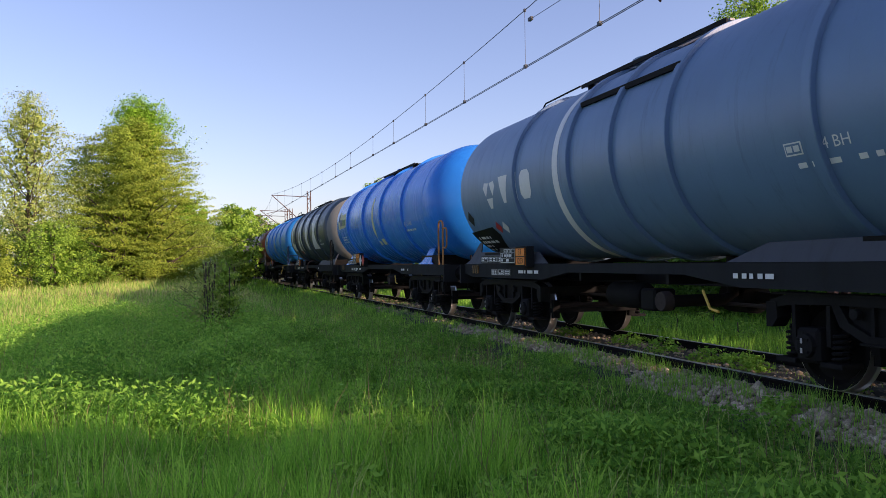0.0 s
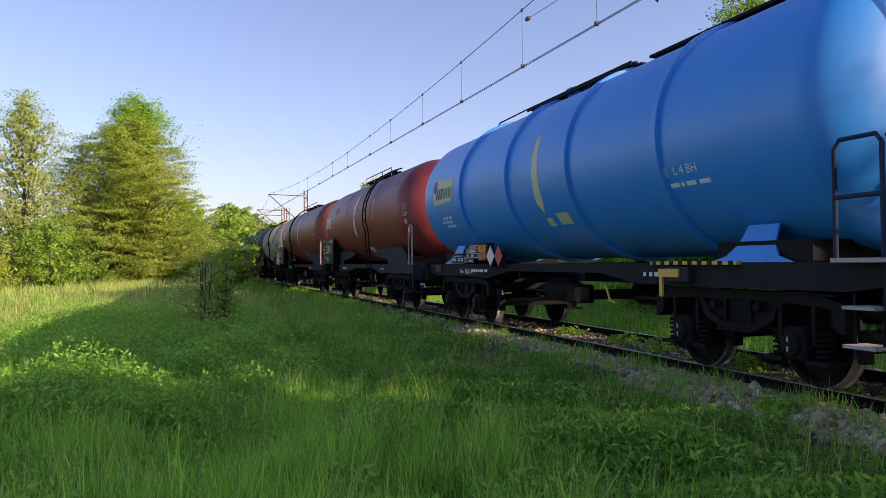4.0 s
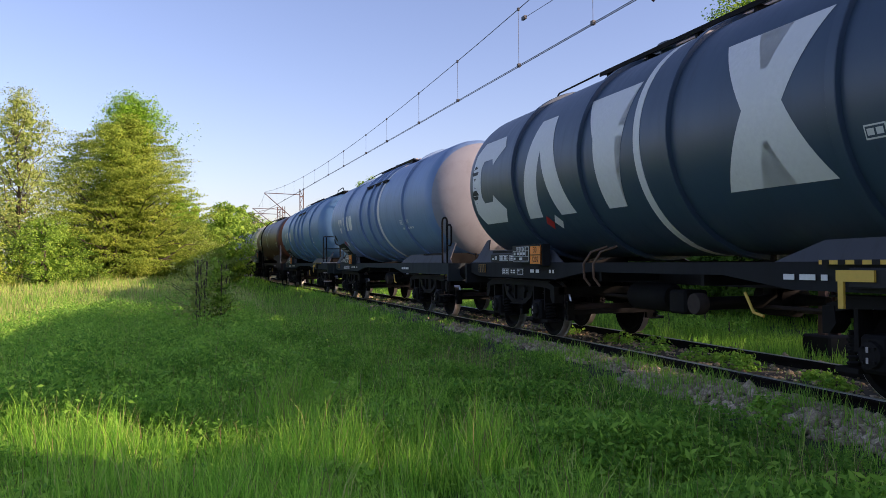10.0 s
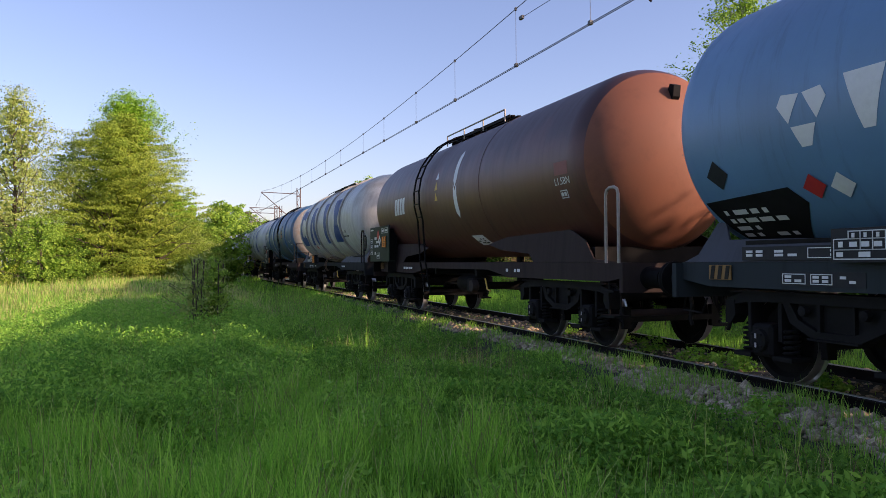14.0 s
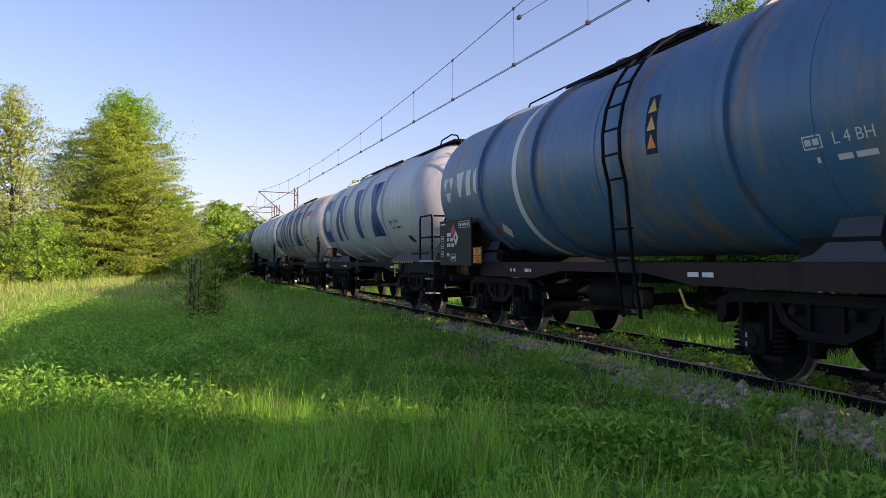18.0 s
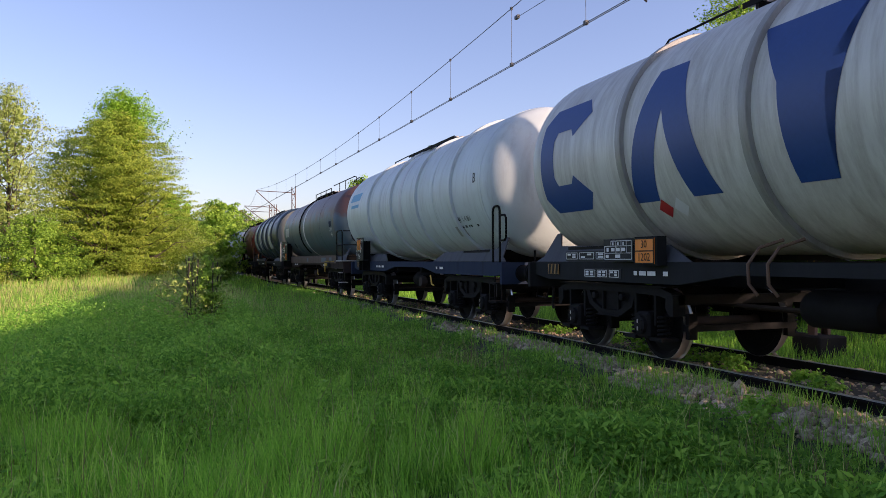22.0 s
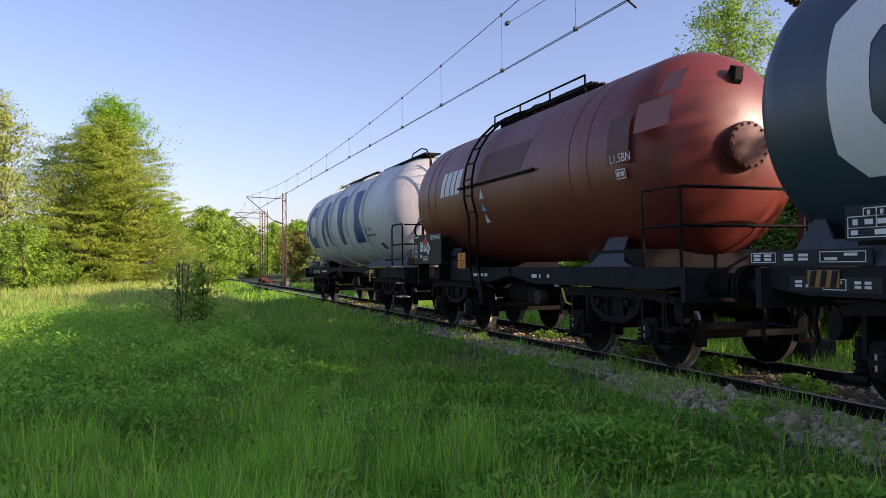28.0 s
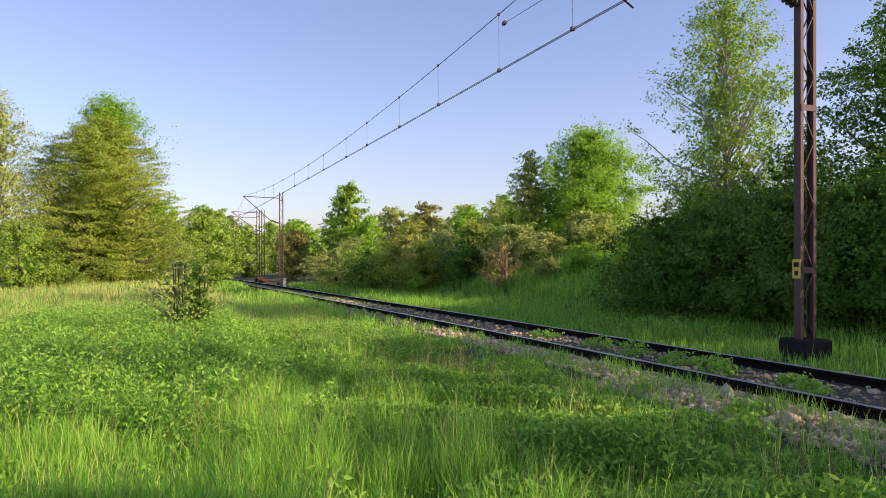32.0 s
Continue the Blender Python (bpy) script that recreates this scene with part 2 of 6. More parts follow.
def yc(x):
    return np.interp(x, X_AX, Y_AX)


# ---- the ground ----
def ramp(a, b, v):
    t = np.clip((v - a) / (b - a), 0, 1)
    return t * t * (3 - 2 * t)


def ground_z(x, y):
    x, y = np.asarray(x, float), np.asarray(y, float)
    r = y - yc(x)
    z = -0.14 - 0.20 * ramp(1.1, 2.5, abs(r))
    z = z + 0.75 * ramp(16, 50, -x) * ramp(3, 8, -r) * ramp(400, 200, abs(x))
    bank = 2.0 * ramp(48, 36, -x) * ramp(15, 24, -x) + 1.1 * ramp(24, 15, -x) + 0.5 * ramp(40, 55, -x)
    z = z + bank * ramp(5.2, 12.5, r)
    z = z + 0.05 * np.sin(x * 0.9 + 1.3 * np.sin(y * 0.7)) * np.sin(y * 1.1 + 0.6 * np.sin(x * 0.5)) * ramp(2.5, 4, abs(r))
    return z


def ground():
    ax = np.concatenate([-np.geomspace(2500, 75, 26), np.arange(-70, 20.1, 0.5), np.geomspace(24, 2500, 22)])
    ay = np.concatenate([-np.geomspace(2500, 32, 22), np.arange(-30, 30.1, 0.5), np.geomspace(33, 2500, 22)])
    gx, gy = np.meshgrid(ax, ay, indexing="ij")
    co = np.stack([gx, gy, ground_z(gx, gy)], -1).reshape(-1, 3)
    n, k = len(ax), len(ay)
    a = (np.arange(n - 1)[:, None] * k + np.arange(k - 1)[None]).ravel()
    idx = np.stack([a, a + k, a + k + 1, a + 1], -1).ravel()
    ob = from_arrays("ground", co, 4, idx, M_SOIL)
    ob.data.shade_smooth()
    return tagged(ob, "grassy ground with dark soil beside the railway", "ground", kind="structure")


def rails():
    prof = [(-0.07, -0.165), (0.07, -0.165), (0.07, -0.152), (0.012, -0.13), (0.012, -0.045), (0.036, -0.034), (0.036, -0.004)]
    prof = prof + [(-x, z) for x, z in prof[:1:-1]]
    ss = np.concatenate([np.arange(-150, -30, 3.0), np.arange(-30, 40.1, 1.0)])
    for side, name in ((-0.753, "rail_near"), (0.753, "rail_far")):
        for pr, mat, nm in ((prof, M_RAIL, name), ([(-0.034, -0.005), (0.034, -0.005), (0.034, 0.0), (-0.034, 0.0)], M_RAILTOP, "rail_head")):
            co, idx, n = [], [], len(pr)
            for s in ss:
                for a, z in pr:
                    co.append(on_track(s, side + a, z))
            for i in range(len(ss) - 1):
                for j in range(n):
                    idx += [i * n + j, (i + 1) * n + j, (i + 1) * n + (j + 1) % n, i * n + (j + 1) % n]
            if nm == "rail_head":
                from_arrays("rail_head", co, 4, idx, mat, rail, "polished running surface")
            else:
                rail = tagged(from_arrays(name, co, 4, idx, mat), "rusty steel rail with a polished head", "rail", "rails of the track", "structure")


def gravel_bed():
    """The ballast bed that lies on the ground under and beside the rails."""
    ss, sides = np.arange(-150, 40.1, 0.5), np.linspace(-1.75, 1.75, 15)
    co = []
    for t in ss:
        for r in sides:
            p = on_track(t, r)
            co.append((p.x, p.y, float(ground_z(p.x, p.y)) + 0.012 - 0.05 * (abs(r) > 1.7)))
    n, k = len(ss), len(sides)
    a = (np.arange(n - 1)[:, None] * k + np.arange(k - 1)[None]).ravel()
    ob = from_arrays("gravel_bed", co, 4, np.stack([a, a + k, a + k + 1, a + 1], -1).ravel(), M_BED)
    ob.data.shade_smooth()
    tagged(ob, "dirty grey gravel bed under the rails", "gravel bed", kind="structure")


ground()
gravel_bed()
rails()


# ---- the train ----
WHEEL_R = 0.46
CACHE = {}


def cached(key, make):
    if key not in CACHE:
        CACHE[key] = make()
    return CACHE[key]


def wheel_mesh():
    bm = lathe(bmesh.new(), [(-0.09, 0.09), (-0.09, 0.15), (-0.02, 0.19), (-0.01, 0.36), (-0.065, 0.40), (-0.068, 0.455), (0.04, 0.462), (0.055, 0.487), (0.07, 0.485), (0.072, 0.40), (0.03, 0.36), (0.02, 0.19), (0.09, 0.15), (0.09, 0.09)], 28, "Y")
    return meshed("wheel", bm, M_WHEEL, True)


def tread_mesh():
    return meshed("tread", lathe(bmesh.new(), [(-0.066, 0.455), (-0.066, 0.459), (0.041, 0.466), (0.056, 0.491), (0.066, 0.489), (0.066, 0.45)], 36, "Y", caps=False), M_TREAD, True)


def axle_mesh():
    return meshed("wheelset", lathe(bmesh.new(), [(-1.0, 0.06), (-0.82, 0.065), (-0.8, 0.09), (-0.66, 0.095), (-0.6, 0.08), (0.6, 0.08), (0.66, 0.095), (0.8, 0.09), (0.82, 0.065), (1.0, 0.06)], 16, "Y"), M_AXLE, True)


def side_frame_mesh():
    """A cast bogie side: an arched top beam, a sagging belly, guides at the axle boxes and noses at the ends."""
    top = [(-1.46, 0.79), (-1.46, 0.88), (-1.22, 0.945), (-0.6, 0.95), (0.6, 0.95), (1.22, 0.945), (1.46, 0.88), (1.46, 0.79), (1.2, 0.84), (0.66, 0.86), (-0.66, 0.86), (-1.2, 0.84)]
    bm = slab(bmesh.new(), top, -0.08, 0.08)
    belly = [(-0.66, 0.86), (-0.56, 0.66), (-0.28, 0.53), (0.28, 0.53), (0.56, 0.66), (0.66, 0.86), (0.56, 0.86), (0.45, 0.70), (0.22, 0.60), (-0.22, 0.60), (-0.45, 0.70), (-0.56, 0.86)]
    slab(bm, belly, -0.07, 0.07)
    box(bm, -0.5, 0.5, -0.015, 0.015, 0.6, 0.87)
    box(bm, -1.4, 1.4, -0.11, 0.11, 0.945, 0.965)
    box(bm, -0.3, 0.3, -0.11, 0.11, 0.515, 0.535)
    for x in (-0.2, 0.2):
        box(bm, x - 0.018, x + 0.018, -0.06, 0.06, 0.59, 0.87)
    for x in (-1.12, -0.68, 0.68, 1.12):
        box(bm, x - 0.025, x + 0.025, -0.085, 0.085, 0.46, 0.85)
    for sx in (-1, 1):
        slab(bm, [(sx * 1.5, 0.6), (sx * 1.5, 0.86), (sx * 1.36, 0.86), (sx * 1.34, 0.7), (sx * 1.42, 0.6)], -0.09, 0.09)
        lathe(bm, [(-0.12, 0.02), (-0.115, 0.05), (-0.06, 0.055)], 10, "Y", x=sx * 0.36, z=0.79)
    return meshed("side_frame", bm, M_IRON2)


def axle_box_mesh():
    bm = bevelled(boxes((-0.15, 0.15, -0.14, 0.14, -0.17, 0.17)), 0.035)
    lathe(bm, [(-0.19, 0.07), (-0.18, 0.115), (-0.13, 0.125), (-0.12, 0.125)], 14, "Y")
    for sx in (-1, 1):
        box(bm, sx * 0.29 - 0.13, sx * 0.29 + 0.13, -0.13, 0.13, -0.19, -0.145)
    for k in range(4):
        a = math.pi / 4 + k * math.pi / 2
        x, z = math.cos(a) * 0.085, math.sin(a) * 0.085
        box(bm, x - 0.012, x + 0.012, -0.2, -0.18, z - 0.012, z + 0.012)
    return meshed("axle_box", bm, M_IRON2)


def spring_mesh():
    bm = bmesh.new()
    tube(bm, [(0.078 * math.cos(a), 0.078 * math.sin(a), -0.14 + 0.30 * a / (2 * math.pi * 5.5)) for a in np.linspace(0, 2 * math.pi * 5.5, 45)], 0.017, 4)
    return meshed("spring", bm, M_IRON2)


def bogie_mesh():
    bm = boxes((-0.22, 0.22, -1.0, 1.0, 0.62, 0.92), (-1.5, -1.38, -1.0, 1.0, 0.74, 0.86), (1.38, 1.5, -1.0, 1.0, 0.74, 0.86))
    lathe(bm, [(0.92, 0.3), (1.0, 0.3)], 20, "Z")
    for x in (-1.42, -0.38, 0.38, 1.42):
        box(bm, x - 0.05, x + 0.05, -0.84, 0.84, 0.40, 0.48)
        for y in (-0.76, 0.76):
            box(bm, x - 0.04, x + 0.04, y - 0.06, y + 0.06, 0.3, 0.62)
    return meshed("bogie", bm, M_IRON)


def buffer_head_mesh():
    return meshed("buffer_head", lathe(bmesh.new(), [(0.0, 0.05), (0.0, 0.12), (-0.012, 0.2), (-0.03, 0.225), (-0.05, 0.225), (-0.06, 0.1), (-0.30, 0.085)], 28), M_IRON2, True)


def buffer_mesh():
    bm = lathe(bmesh.new(), [(-0.2, 0.125), (-0.2, 0.14), (-0.55, 0.14), (-0.57, 0.17), (-0.6, 0.17)][::-1], 24)
    box(bm, -0.63, -0.59, -0.2, 0.2, -0.2, 0.2)
    return meshed("buffer", bm, M_IRON, True)


def hook_mesh():
    bm = slab(bmesh.new(), [(0, -0.06), (0.22, -0.06), (0.34, 0.0), (0.34, 0.1), (0.27, 0.12), (0.26, 0.05), (0.2, 0.03), (0.16, 0.08), (0, 0.06)], -0.035, 0.035)
    tube(bm, [(0.22, -0.05, 0.0), (0.34, -0.06, -0.1), (0.36, -0.05, -0.3), (0.33, 0, -0.38), (0.36, 0.05, -0.3), (0.34, 0.06, -0.1), (0.22, 0.05, 0.0)], 0.022, 6)
    return meshed("coupling", bm, M_IRON2)


def hose_mesh():
    pts = [(0.0, 0, 0.0), (0.1, 0, 0.0), (0.2, 0, -0.08), (0.24, 0, -0.25), (0.2, 0, -0.42), (0.24, 0, -0.5)]
    return meshed("brake_hose", tube(bmesh.new(), pts, 0.028, 8), M_BLACK, True)


WHEELSETS = []


def sole_bar_mesh(x0, x1, y, s, low=1.13, deep=1.0, z1=1.27):
    """A steel side channel, deep over the bogies and slim between them."""
    n = x1 - x0
    bm, rings = bmesh.new(), []
    for d in (0, 0.5, 3.9, 4.9, n - 4.9, n - 3.9, n - 0.5, n):
        z0 = deep if 0.4 < d < 4.2 or n - 4.2 < d < n - 0.4 else low if 4.2 <= d <= n - 4.2 else deep + 0.07
        prof = ((y, z0), (y - s * 0.09, z0), (y - s * 0.09, z0 + 0.018), (y - s * 0.012, z0 + 0.018), (y - s * 0.012, z1 - 0.018), (y - s * 0.09, z1 - 0.018), (y - s * 0.09, z1), (y, z1))
        rings.append([bm.verts.new((x0 + d, p, z)) for p, z in prof])
    for a, b in zip(rings, rings[1:]):
        for i in range(8):
            bm.faces.new((a[(i + 1) % 8], a[i], b[i], b[(i + 1) % 8]))
    bm.faces.new(rings[0])
    bm.faces.new(rings[-1][::-1])
    bmesh.ops.recalc_face_normals(bm, faces=bm.faces[:])
    return bm


def leaning_plate(outline, side, out=1.18, lean=0.5):
    """A plate over the side channel that leans in towards the tank: outline in x, z."""
    bm = slab(bmesh.new(), outline, -0.012, 0.012)
    for v in bm.verts:
        v.co.y = side * (out - lean * (v.co.z - 1.27)) + v.co.y
    return bm


def running_gear(wagon, x0):
    """A bogie with two wheelsets under a wagon, centred at x0."""
    frame_ob = link("bogie", cached("bogie", bogie_mesh), wagon, Matrix.Translation((x0, 0, 0)))
    for y in (-1.0, 1.0):
        link("side_frame", cached("side_frame", side_frame_mesh), frame_ob, Matrix.Translation((0, y, 0)))
        for x in (-0.9, 0.9):
            turn = Matrix.Rotation(math.pi, 4, "Z") if y > 0 else Matrix()
            axle_ob = link("axle_box", cached("axle_box", axle_box_mesh), frame_ob, Matrix.Translation((x, y, WHEEL_R)) @ turn)
            if y < 0:
                for z0 in (0.022, -0.072):
                    link("paint_dash", cached(("paint_dash", z0), lambda: meshed("paint_dash", boxes((-0.012, 0.012, -0.206, -0.202, z0, z0 + 0.05)), M_TIMBER)), axle_ob, None, "short white paint dash")
            for dx in (-0.29, 0.29):
                link("spring", cached("spring", spring_mesh), frame_ob, Matrix.Translation((x + dx, y, 0.45)))
    for x in (-0.9, 0.9):
        ws = link("wheelset", cached("axle", axle_mesh), wagon)
        ws.matrix_parent_inverse = Matrix.Translation((x0 + x, 0, WHEEL_R))
        WHEELSETS.append(ws)
        for y in (-0.76, 0.76):
            turn = Matrix() if y < 0 else Matrix.Rotation(math.pi, 4, "Z")
            link("wheel", cached("wheel", wheel_mesh), ws, Matrix.Translation((0, y, 0)) @ turn)
            link("tread", cached("tread", tread_mesh), ws, Matrix.Translation((0, y, 0)) @ turn, "bright worn running surface")


def dome_profile(x0, x1, r, deep, power=2.3):
    pr = []
    for i in range(13):
        th = math.pi / 2 * i / 12
        pr.append((deep * (1 - max(0.0, math.cos(th)) ** (2 / power)), max(0.015, r * math.sin(th) ** (2 / power))))
    return [(x0 + a, b) for a, b in pr] + [(x1 - a, b) for a, b in pr[::-1]]


def wrapped(outlines, r, zc, material, name, wagon, lift=0.004, label="", step=0.12):
    """Flat shapes laid on the near side of a tank: outlines in x along the tank and u round it from its mid height."""
    bm = bmesh.new()
    for o in outlines:
        f = bm.faces.new([bm.verts.new((x, 0, u)) for x, u in o])
    bmesh.ops.triangulate(bm, faces=bm.faces[:])
    lo = min(u for o in outlines for x, u in o)
    hi = max(u for o in outlines for x, u in o)
    for k in range(1, int((hi - lo) / step) + 1):
        bmesh.ops.bisect_plane(bm, geom=bm.verts[:] + bm.edges[:] + bm.faces[:], plane_co=(0, 0, lo + k * step), plane_no=(0, 0, 1))
    bmesh.ops.remove_doubles(bm, verts=bm.verts[:], dist=0.0005)
    for v in bm.verts:
        a = v.co.z / r
        v.co = Vector((v.co.x, -(r + lift) * math.cos(a), zc + (r + lift) * math.sin(a)))
    bmesh.ops.recalc_face_normals(bm, faces=bm.faces[:])
    return part(name, bm, material, wagon, label, True)


def rect(x, u, w, h, lean=0.0):
    return [(x - w / 2 - lean, u - h / 2), (x + w / 2 - lean, u - h / 2), (x + w / 2 + lean, u + h / 2), (x - w / 2 + lean, u + h / 2)]


def plate(wagon, name, x0, x1, z0, z1, y, material, label="", thick=0.012):
    return part(name, boxes((x0, x1, y, y + thick, z0, z1)), material, wagon, label)


def flat_shapes(wagon, name, outlines, y, material, label=""):
    bm = bmesh.new()
    for o in outlines:
        slab(bm, o, y - 0.004, y)
    ob = part(name, bm, material, wagon, label)
    return tagged(ob, kind="stuff") if len(outlines) > 5 else ob


def writing(wagon, name, body, x, z, y, height, material, label=""):
    me = lettering(body, height)
    me.name = name
    me.materials.clear()
    me.materials.append(material)
    return link(name, me, wagon, Matrix.Translation((x, y, z)), label)


def diamond(x, z, r):
    return [(x - r, z), (x, z - r), (x + r, z), (x, z + r)]


def wrapped_text(wagon, body, x, u, height, r, zc, material):
    me = lettering(body, height)
    me.name = "tank_writing"
    for v in me.vertices:
        t = (u + v.co.z) / r
        v.co = Vector((x + v.co.x, -(r + 0.005) * math.cos(t), zc + (r + 0.005) * math.sin(t)))
    me.materials.clear()
    me.materials.append(material)
    return tagged(link("tank_writing", me, wagon), kind="stuff")


def hazard_plate(wagon, x, z, y, top="30", low="1202", w=0.42, h=0.32):
    plate(wagon, "hazard_plate", x - w / 2, x + w / 2, z - h / 2, z + h / 2, y, M_ORANGE, "orange hazard plate with a black rim")
    t = 0.014
    o = []
    for a in ((x - w / 2, x + w / 2, z - h / 2, z - h / 2 + t), (x - w / 2, x + w / 2, z + h / 2 - t, z + h / 2), (x - w / 2, x + w / 2, z - t / 2, z + t / 2), (x - w / 2, x - w / 2 + t, z - h / 2, z + h / 2), (x + w / 2 - t, x + w / 2, z - h / 2, z + h / 2)):
        o.append([(a[0], a[2]), (a[1], a[2]), (a[1], a[3]), (a[0], a[3])])
    flat_shapes(wagon, "plate_rim", o, y - 0.001, M_BLACK)
    writing(wagon, "plate_writing", top, x, z + h / 4, y - 0.006, 0.1, M_BLACK)
    writing(wagon, "plate_writing", low, x, z - h / 4, y - 0.006, 0.1, M_BLACK)


def text_bars(x0, x1, z0, z1, rows, seed, gap=0.45):
    """Rows of short plain bars that stand for writing too small to read."""
    rnd = random.Random(seed)
    out, h = [], (z1 - z0) / rows
    for i in range(rows):
        x = x0
        while x < x1 - 0.05:
            w = min(rnd.uniform(0.05, 0.22), x1 - x)
            if rnd.random() < 0.8:
                z = z0 + i * h
                out.append([(x, z), (x + w, z), (x + w, z + h * (1 - gap)), (x, z + h * (1 - gap))])
            x += w + rnd.uniform(0.03, 0.09)
    return out or [[(x0, z0), (x1, z0), (x1, z0 + h), (x0, z0 + h)]]


def outlined(x0, x1, z0, z1, t=0.012):
    """The four thin sides of a box outline."""
    sq = lambda a, b, c, d: [(a, c), (b, c), (b, d), (a, d)]
    return [sq(x0, x1, z0, z0 + t), sq(x0, x1, z1 - t, z1), sq(x0, x0 + t, z0, z1), sq(x1 - t, x1, z0, z1)]


def data_table(wagon, x, z, seed, w=0.72, k=0.3, y=-1.31):
    """A dark plate with a white ruled table of plain bars."""
    table = plate(wagon, "data_table", x - w / 2, x + w / 2, z - k / 2, z + k / 2, y, M_PANEL, "dark plate with a white ruled table")
    x0, x1, z0, z1 = x - w * 0.46, x + w * 0.46, z - k * 0.42, z + k * 0.42
    lines = outlined(x0 + 0.16, x1, z + 0.05, z1, 0.009) + outlined(x0, x1, z - 0.045, z + 0.059, 0.009) + outlined(x0, x1, z0, z - 0.036, 0.009)
    for j in range(1, 4):
        c = x0 + 0.16 + j * (x1 - x0 - 0.16) / 4
        lines += [[(c, z - 0.04), (c + 0.008, z - 0.04), (c + 0.008, z1), (c, z1)]]
        lines += [rect(c - 0.07, z + 0.085, 0.03, 0.04), rect(c - 0.07, z + 0.007, 0.08, 0.045)]
    lines += [rect(x0 + 0.08, z + 0.007, 0.05, 0.05), rect(x0 + 0.07, z0 + 0.045, 0.07, 0.04), rect(x, z0 + 0.045, 0.12, 0.045)]
    flat_shapes(table, "table_ruling", lines, y - 0.002, M_WHITE)
    part("table_stay", boxes((x - 0.03, x + 0.03, y + 0.013, -1.15, z - 0.12, z - 0.06)), M_IRON, wagon)


def boxed_labels(wagon, x, z, seed, widths, k=0.1, y=-1.206):
    """A row of small white outlined labels with plain bars, on a dark strip."""
    rnd = random.Random(seed)
    lines, w = [], sum(widths) + 0.06 * len(widths)
    strip = plate(wagon, "label_strip", x - 0.03, x + w, z - 0.02, z + k + 0.02, y, M_PANEL, "dark strip with small white labels")
    for n in widths:
        if rnd.random() < 0.7:
            lines += outlined(x, x + n, z, z + k, 0.008)
        lines += [rect(x + n * f, z + k * g, n * 0.28, k * 0.26) for f in (0.25, 0.68) for g in (0.32, 0.7) if rnd.random() < 0.8]
        x += n + 0.06
    flat_shapes(strip, "label_ruling", lines, y - 0.002, M_WHITE)


def big_mark(x, kind, h, w):
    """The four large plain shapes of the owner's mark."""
    if kind == 0:
        t, c = w * 0.30, 0.3
        oc = lambda a, b: [(x + p * a, q * b) for p, q in ((-1, -1 + c), (-1 + c, -1), (1 - c, -1), (1, -1 + c), (1, 1 - c), (1 - c, 1), (-1 + c, 1), (-1, 1 - c))]
        a, b = oc(w / 2, h / 2), oc(w / 2 - t, h / 2 - t)
        return [[a[i], a[(i + 1) % 8], b[(i + 1) % 8], b[i]] for i in range(8) if i != 3]
    if kind == 1:
        return [[(x - w * 0.5, -h / 2), (x - w * 0.2, -h / 2), (x, h * 0.16), (x + w * 0.2, -h / 2), (x + w * 0.5, -h / 2), (x + w * 0.17, h / 2), (x - w * 0.17, h / 2)]]
    if kind == 2:
        return [[(x - w * 0.17, -h / 2), (x + w * 0.17, -h / 2), (x + w * 0.22, h * 0.1), (x + w * 0.48, h / 2), (x - w * 0.48, h / 2), (x - w * 0.22, h * 0.1)]]
    return [[(x - w * 0.5, -h / 2), (x - w * 0.16, -h / 2), (x, -h * 0.16), (x + w * 0.16, -h / 2), (x + w * 0.5, -h / 2), (x + w * 0.19, 0), (x - w * 0.19, 0)], [(x - w * 0.19, 0), (x + w * 0.19, 0), (x + w * 0.5, h / 2), (x + w * 0.16, h / 2), (x, h * 0.16), (x - w * 0.16, h / 2), (x - w * 0.5, h / 2)]]


def small_mark(x, u, size, lobes=True):
    """A three-lobed sign with three upright blocks beside it, or a row of four leaning blocks."""
    out = []
    if not lobes:
        for k in range(4):
            a, b = x + k * size * 0.58, size * (0.24 if k % 2 else 0.2)
            out.append([(a - b - 0.05, u - size / 2), (a + b - 0.05, u - size / 2), (a + b + 0.05, u + size / 2), (a - b + 0.05, u + size / 2)])
        return out
    for k in range(3):
        a = math.pi / 2 + k * 2 * math.pi / 3 + math.pi
        c, s = math.cos(a), math.sin(a)
        px, pu = x + c * size * 0.32, u + s * size * 0.32
        out.append([(px - s * size * 0.3 - c * size * 0.1, pu + c * size * 0.3 - s * size * 0.1), (px - s * size * 0.12 + c * size * 0.3, pu + c * size * 0.12 + s * size * 0.3), (px + s * size * 0.12 + c * size * 0.3, pu - c * size * 0.12 + s * size * 0.3), (px + s * size * 0.3 - c * size * 0.1, pu - c * size * 0.3 - s * size * 0.1)])
    w = size * 0.85
    x += size * 1.4
    out.append([(x - w * 0.5, u + size / 2), (x - w * 0.14, u - size / 2), (x + w * 0.14, u - size / 2), (x + w * 0.5, u + size / 2)])
    x += size * 0.95
    out.append(rect(x, u, w * 0.6, size))
    x += size * 1.0
    c = w * 0.22
    out.append([(x - w / 2, u - size / 2 + c), (x - w / 2 + c, u - size / 2), (x + w / 2 - c, u - size / 2), (x + w / 2, u - size / 2 + c), (x + w / 2, u + size / 2 - c), (x + w / 2 - c, u + size / 2), (x - w / 2 + c, u + size / 2), (x - w / 2, u + size / 2 - c)])
    return out


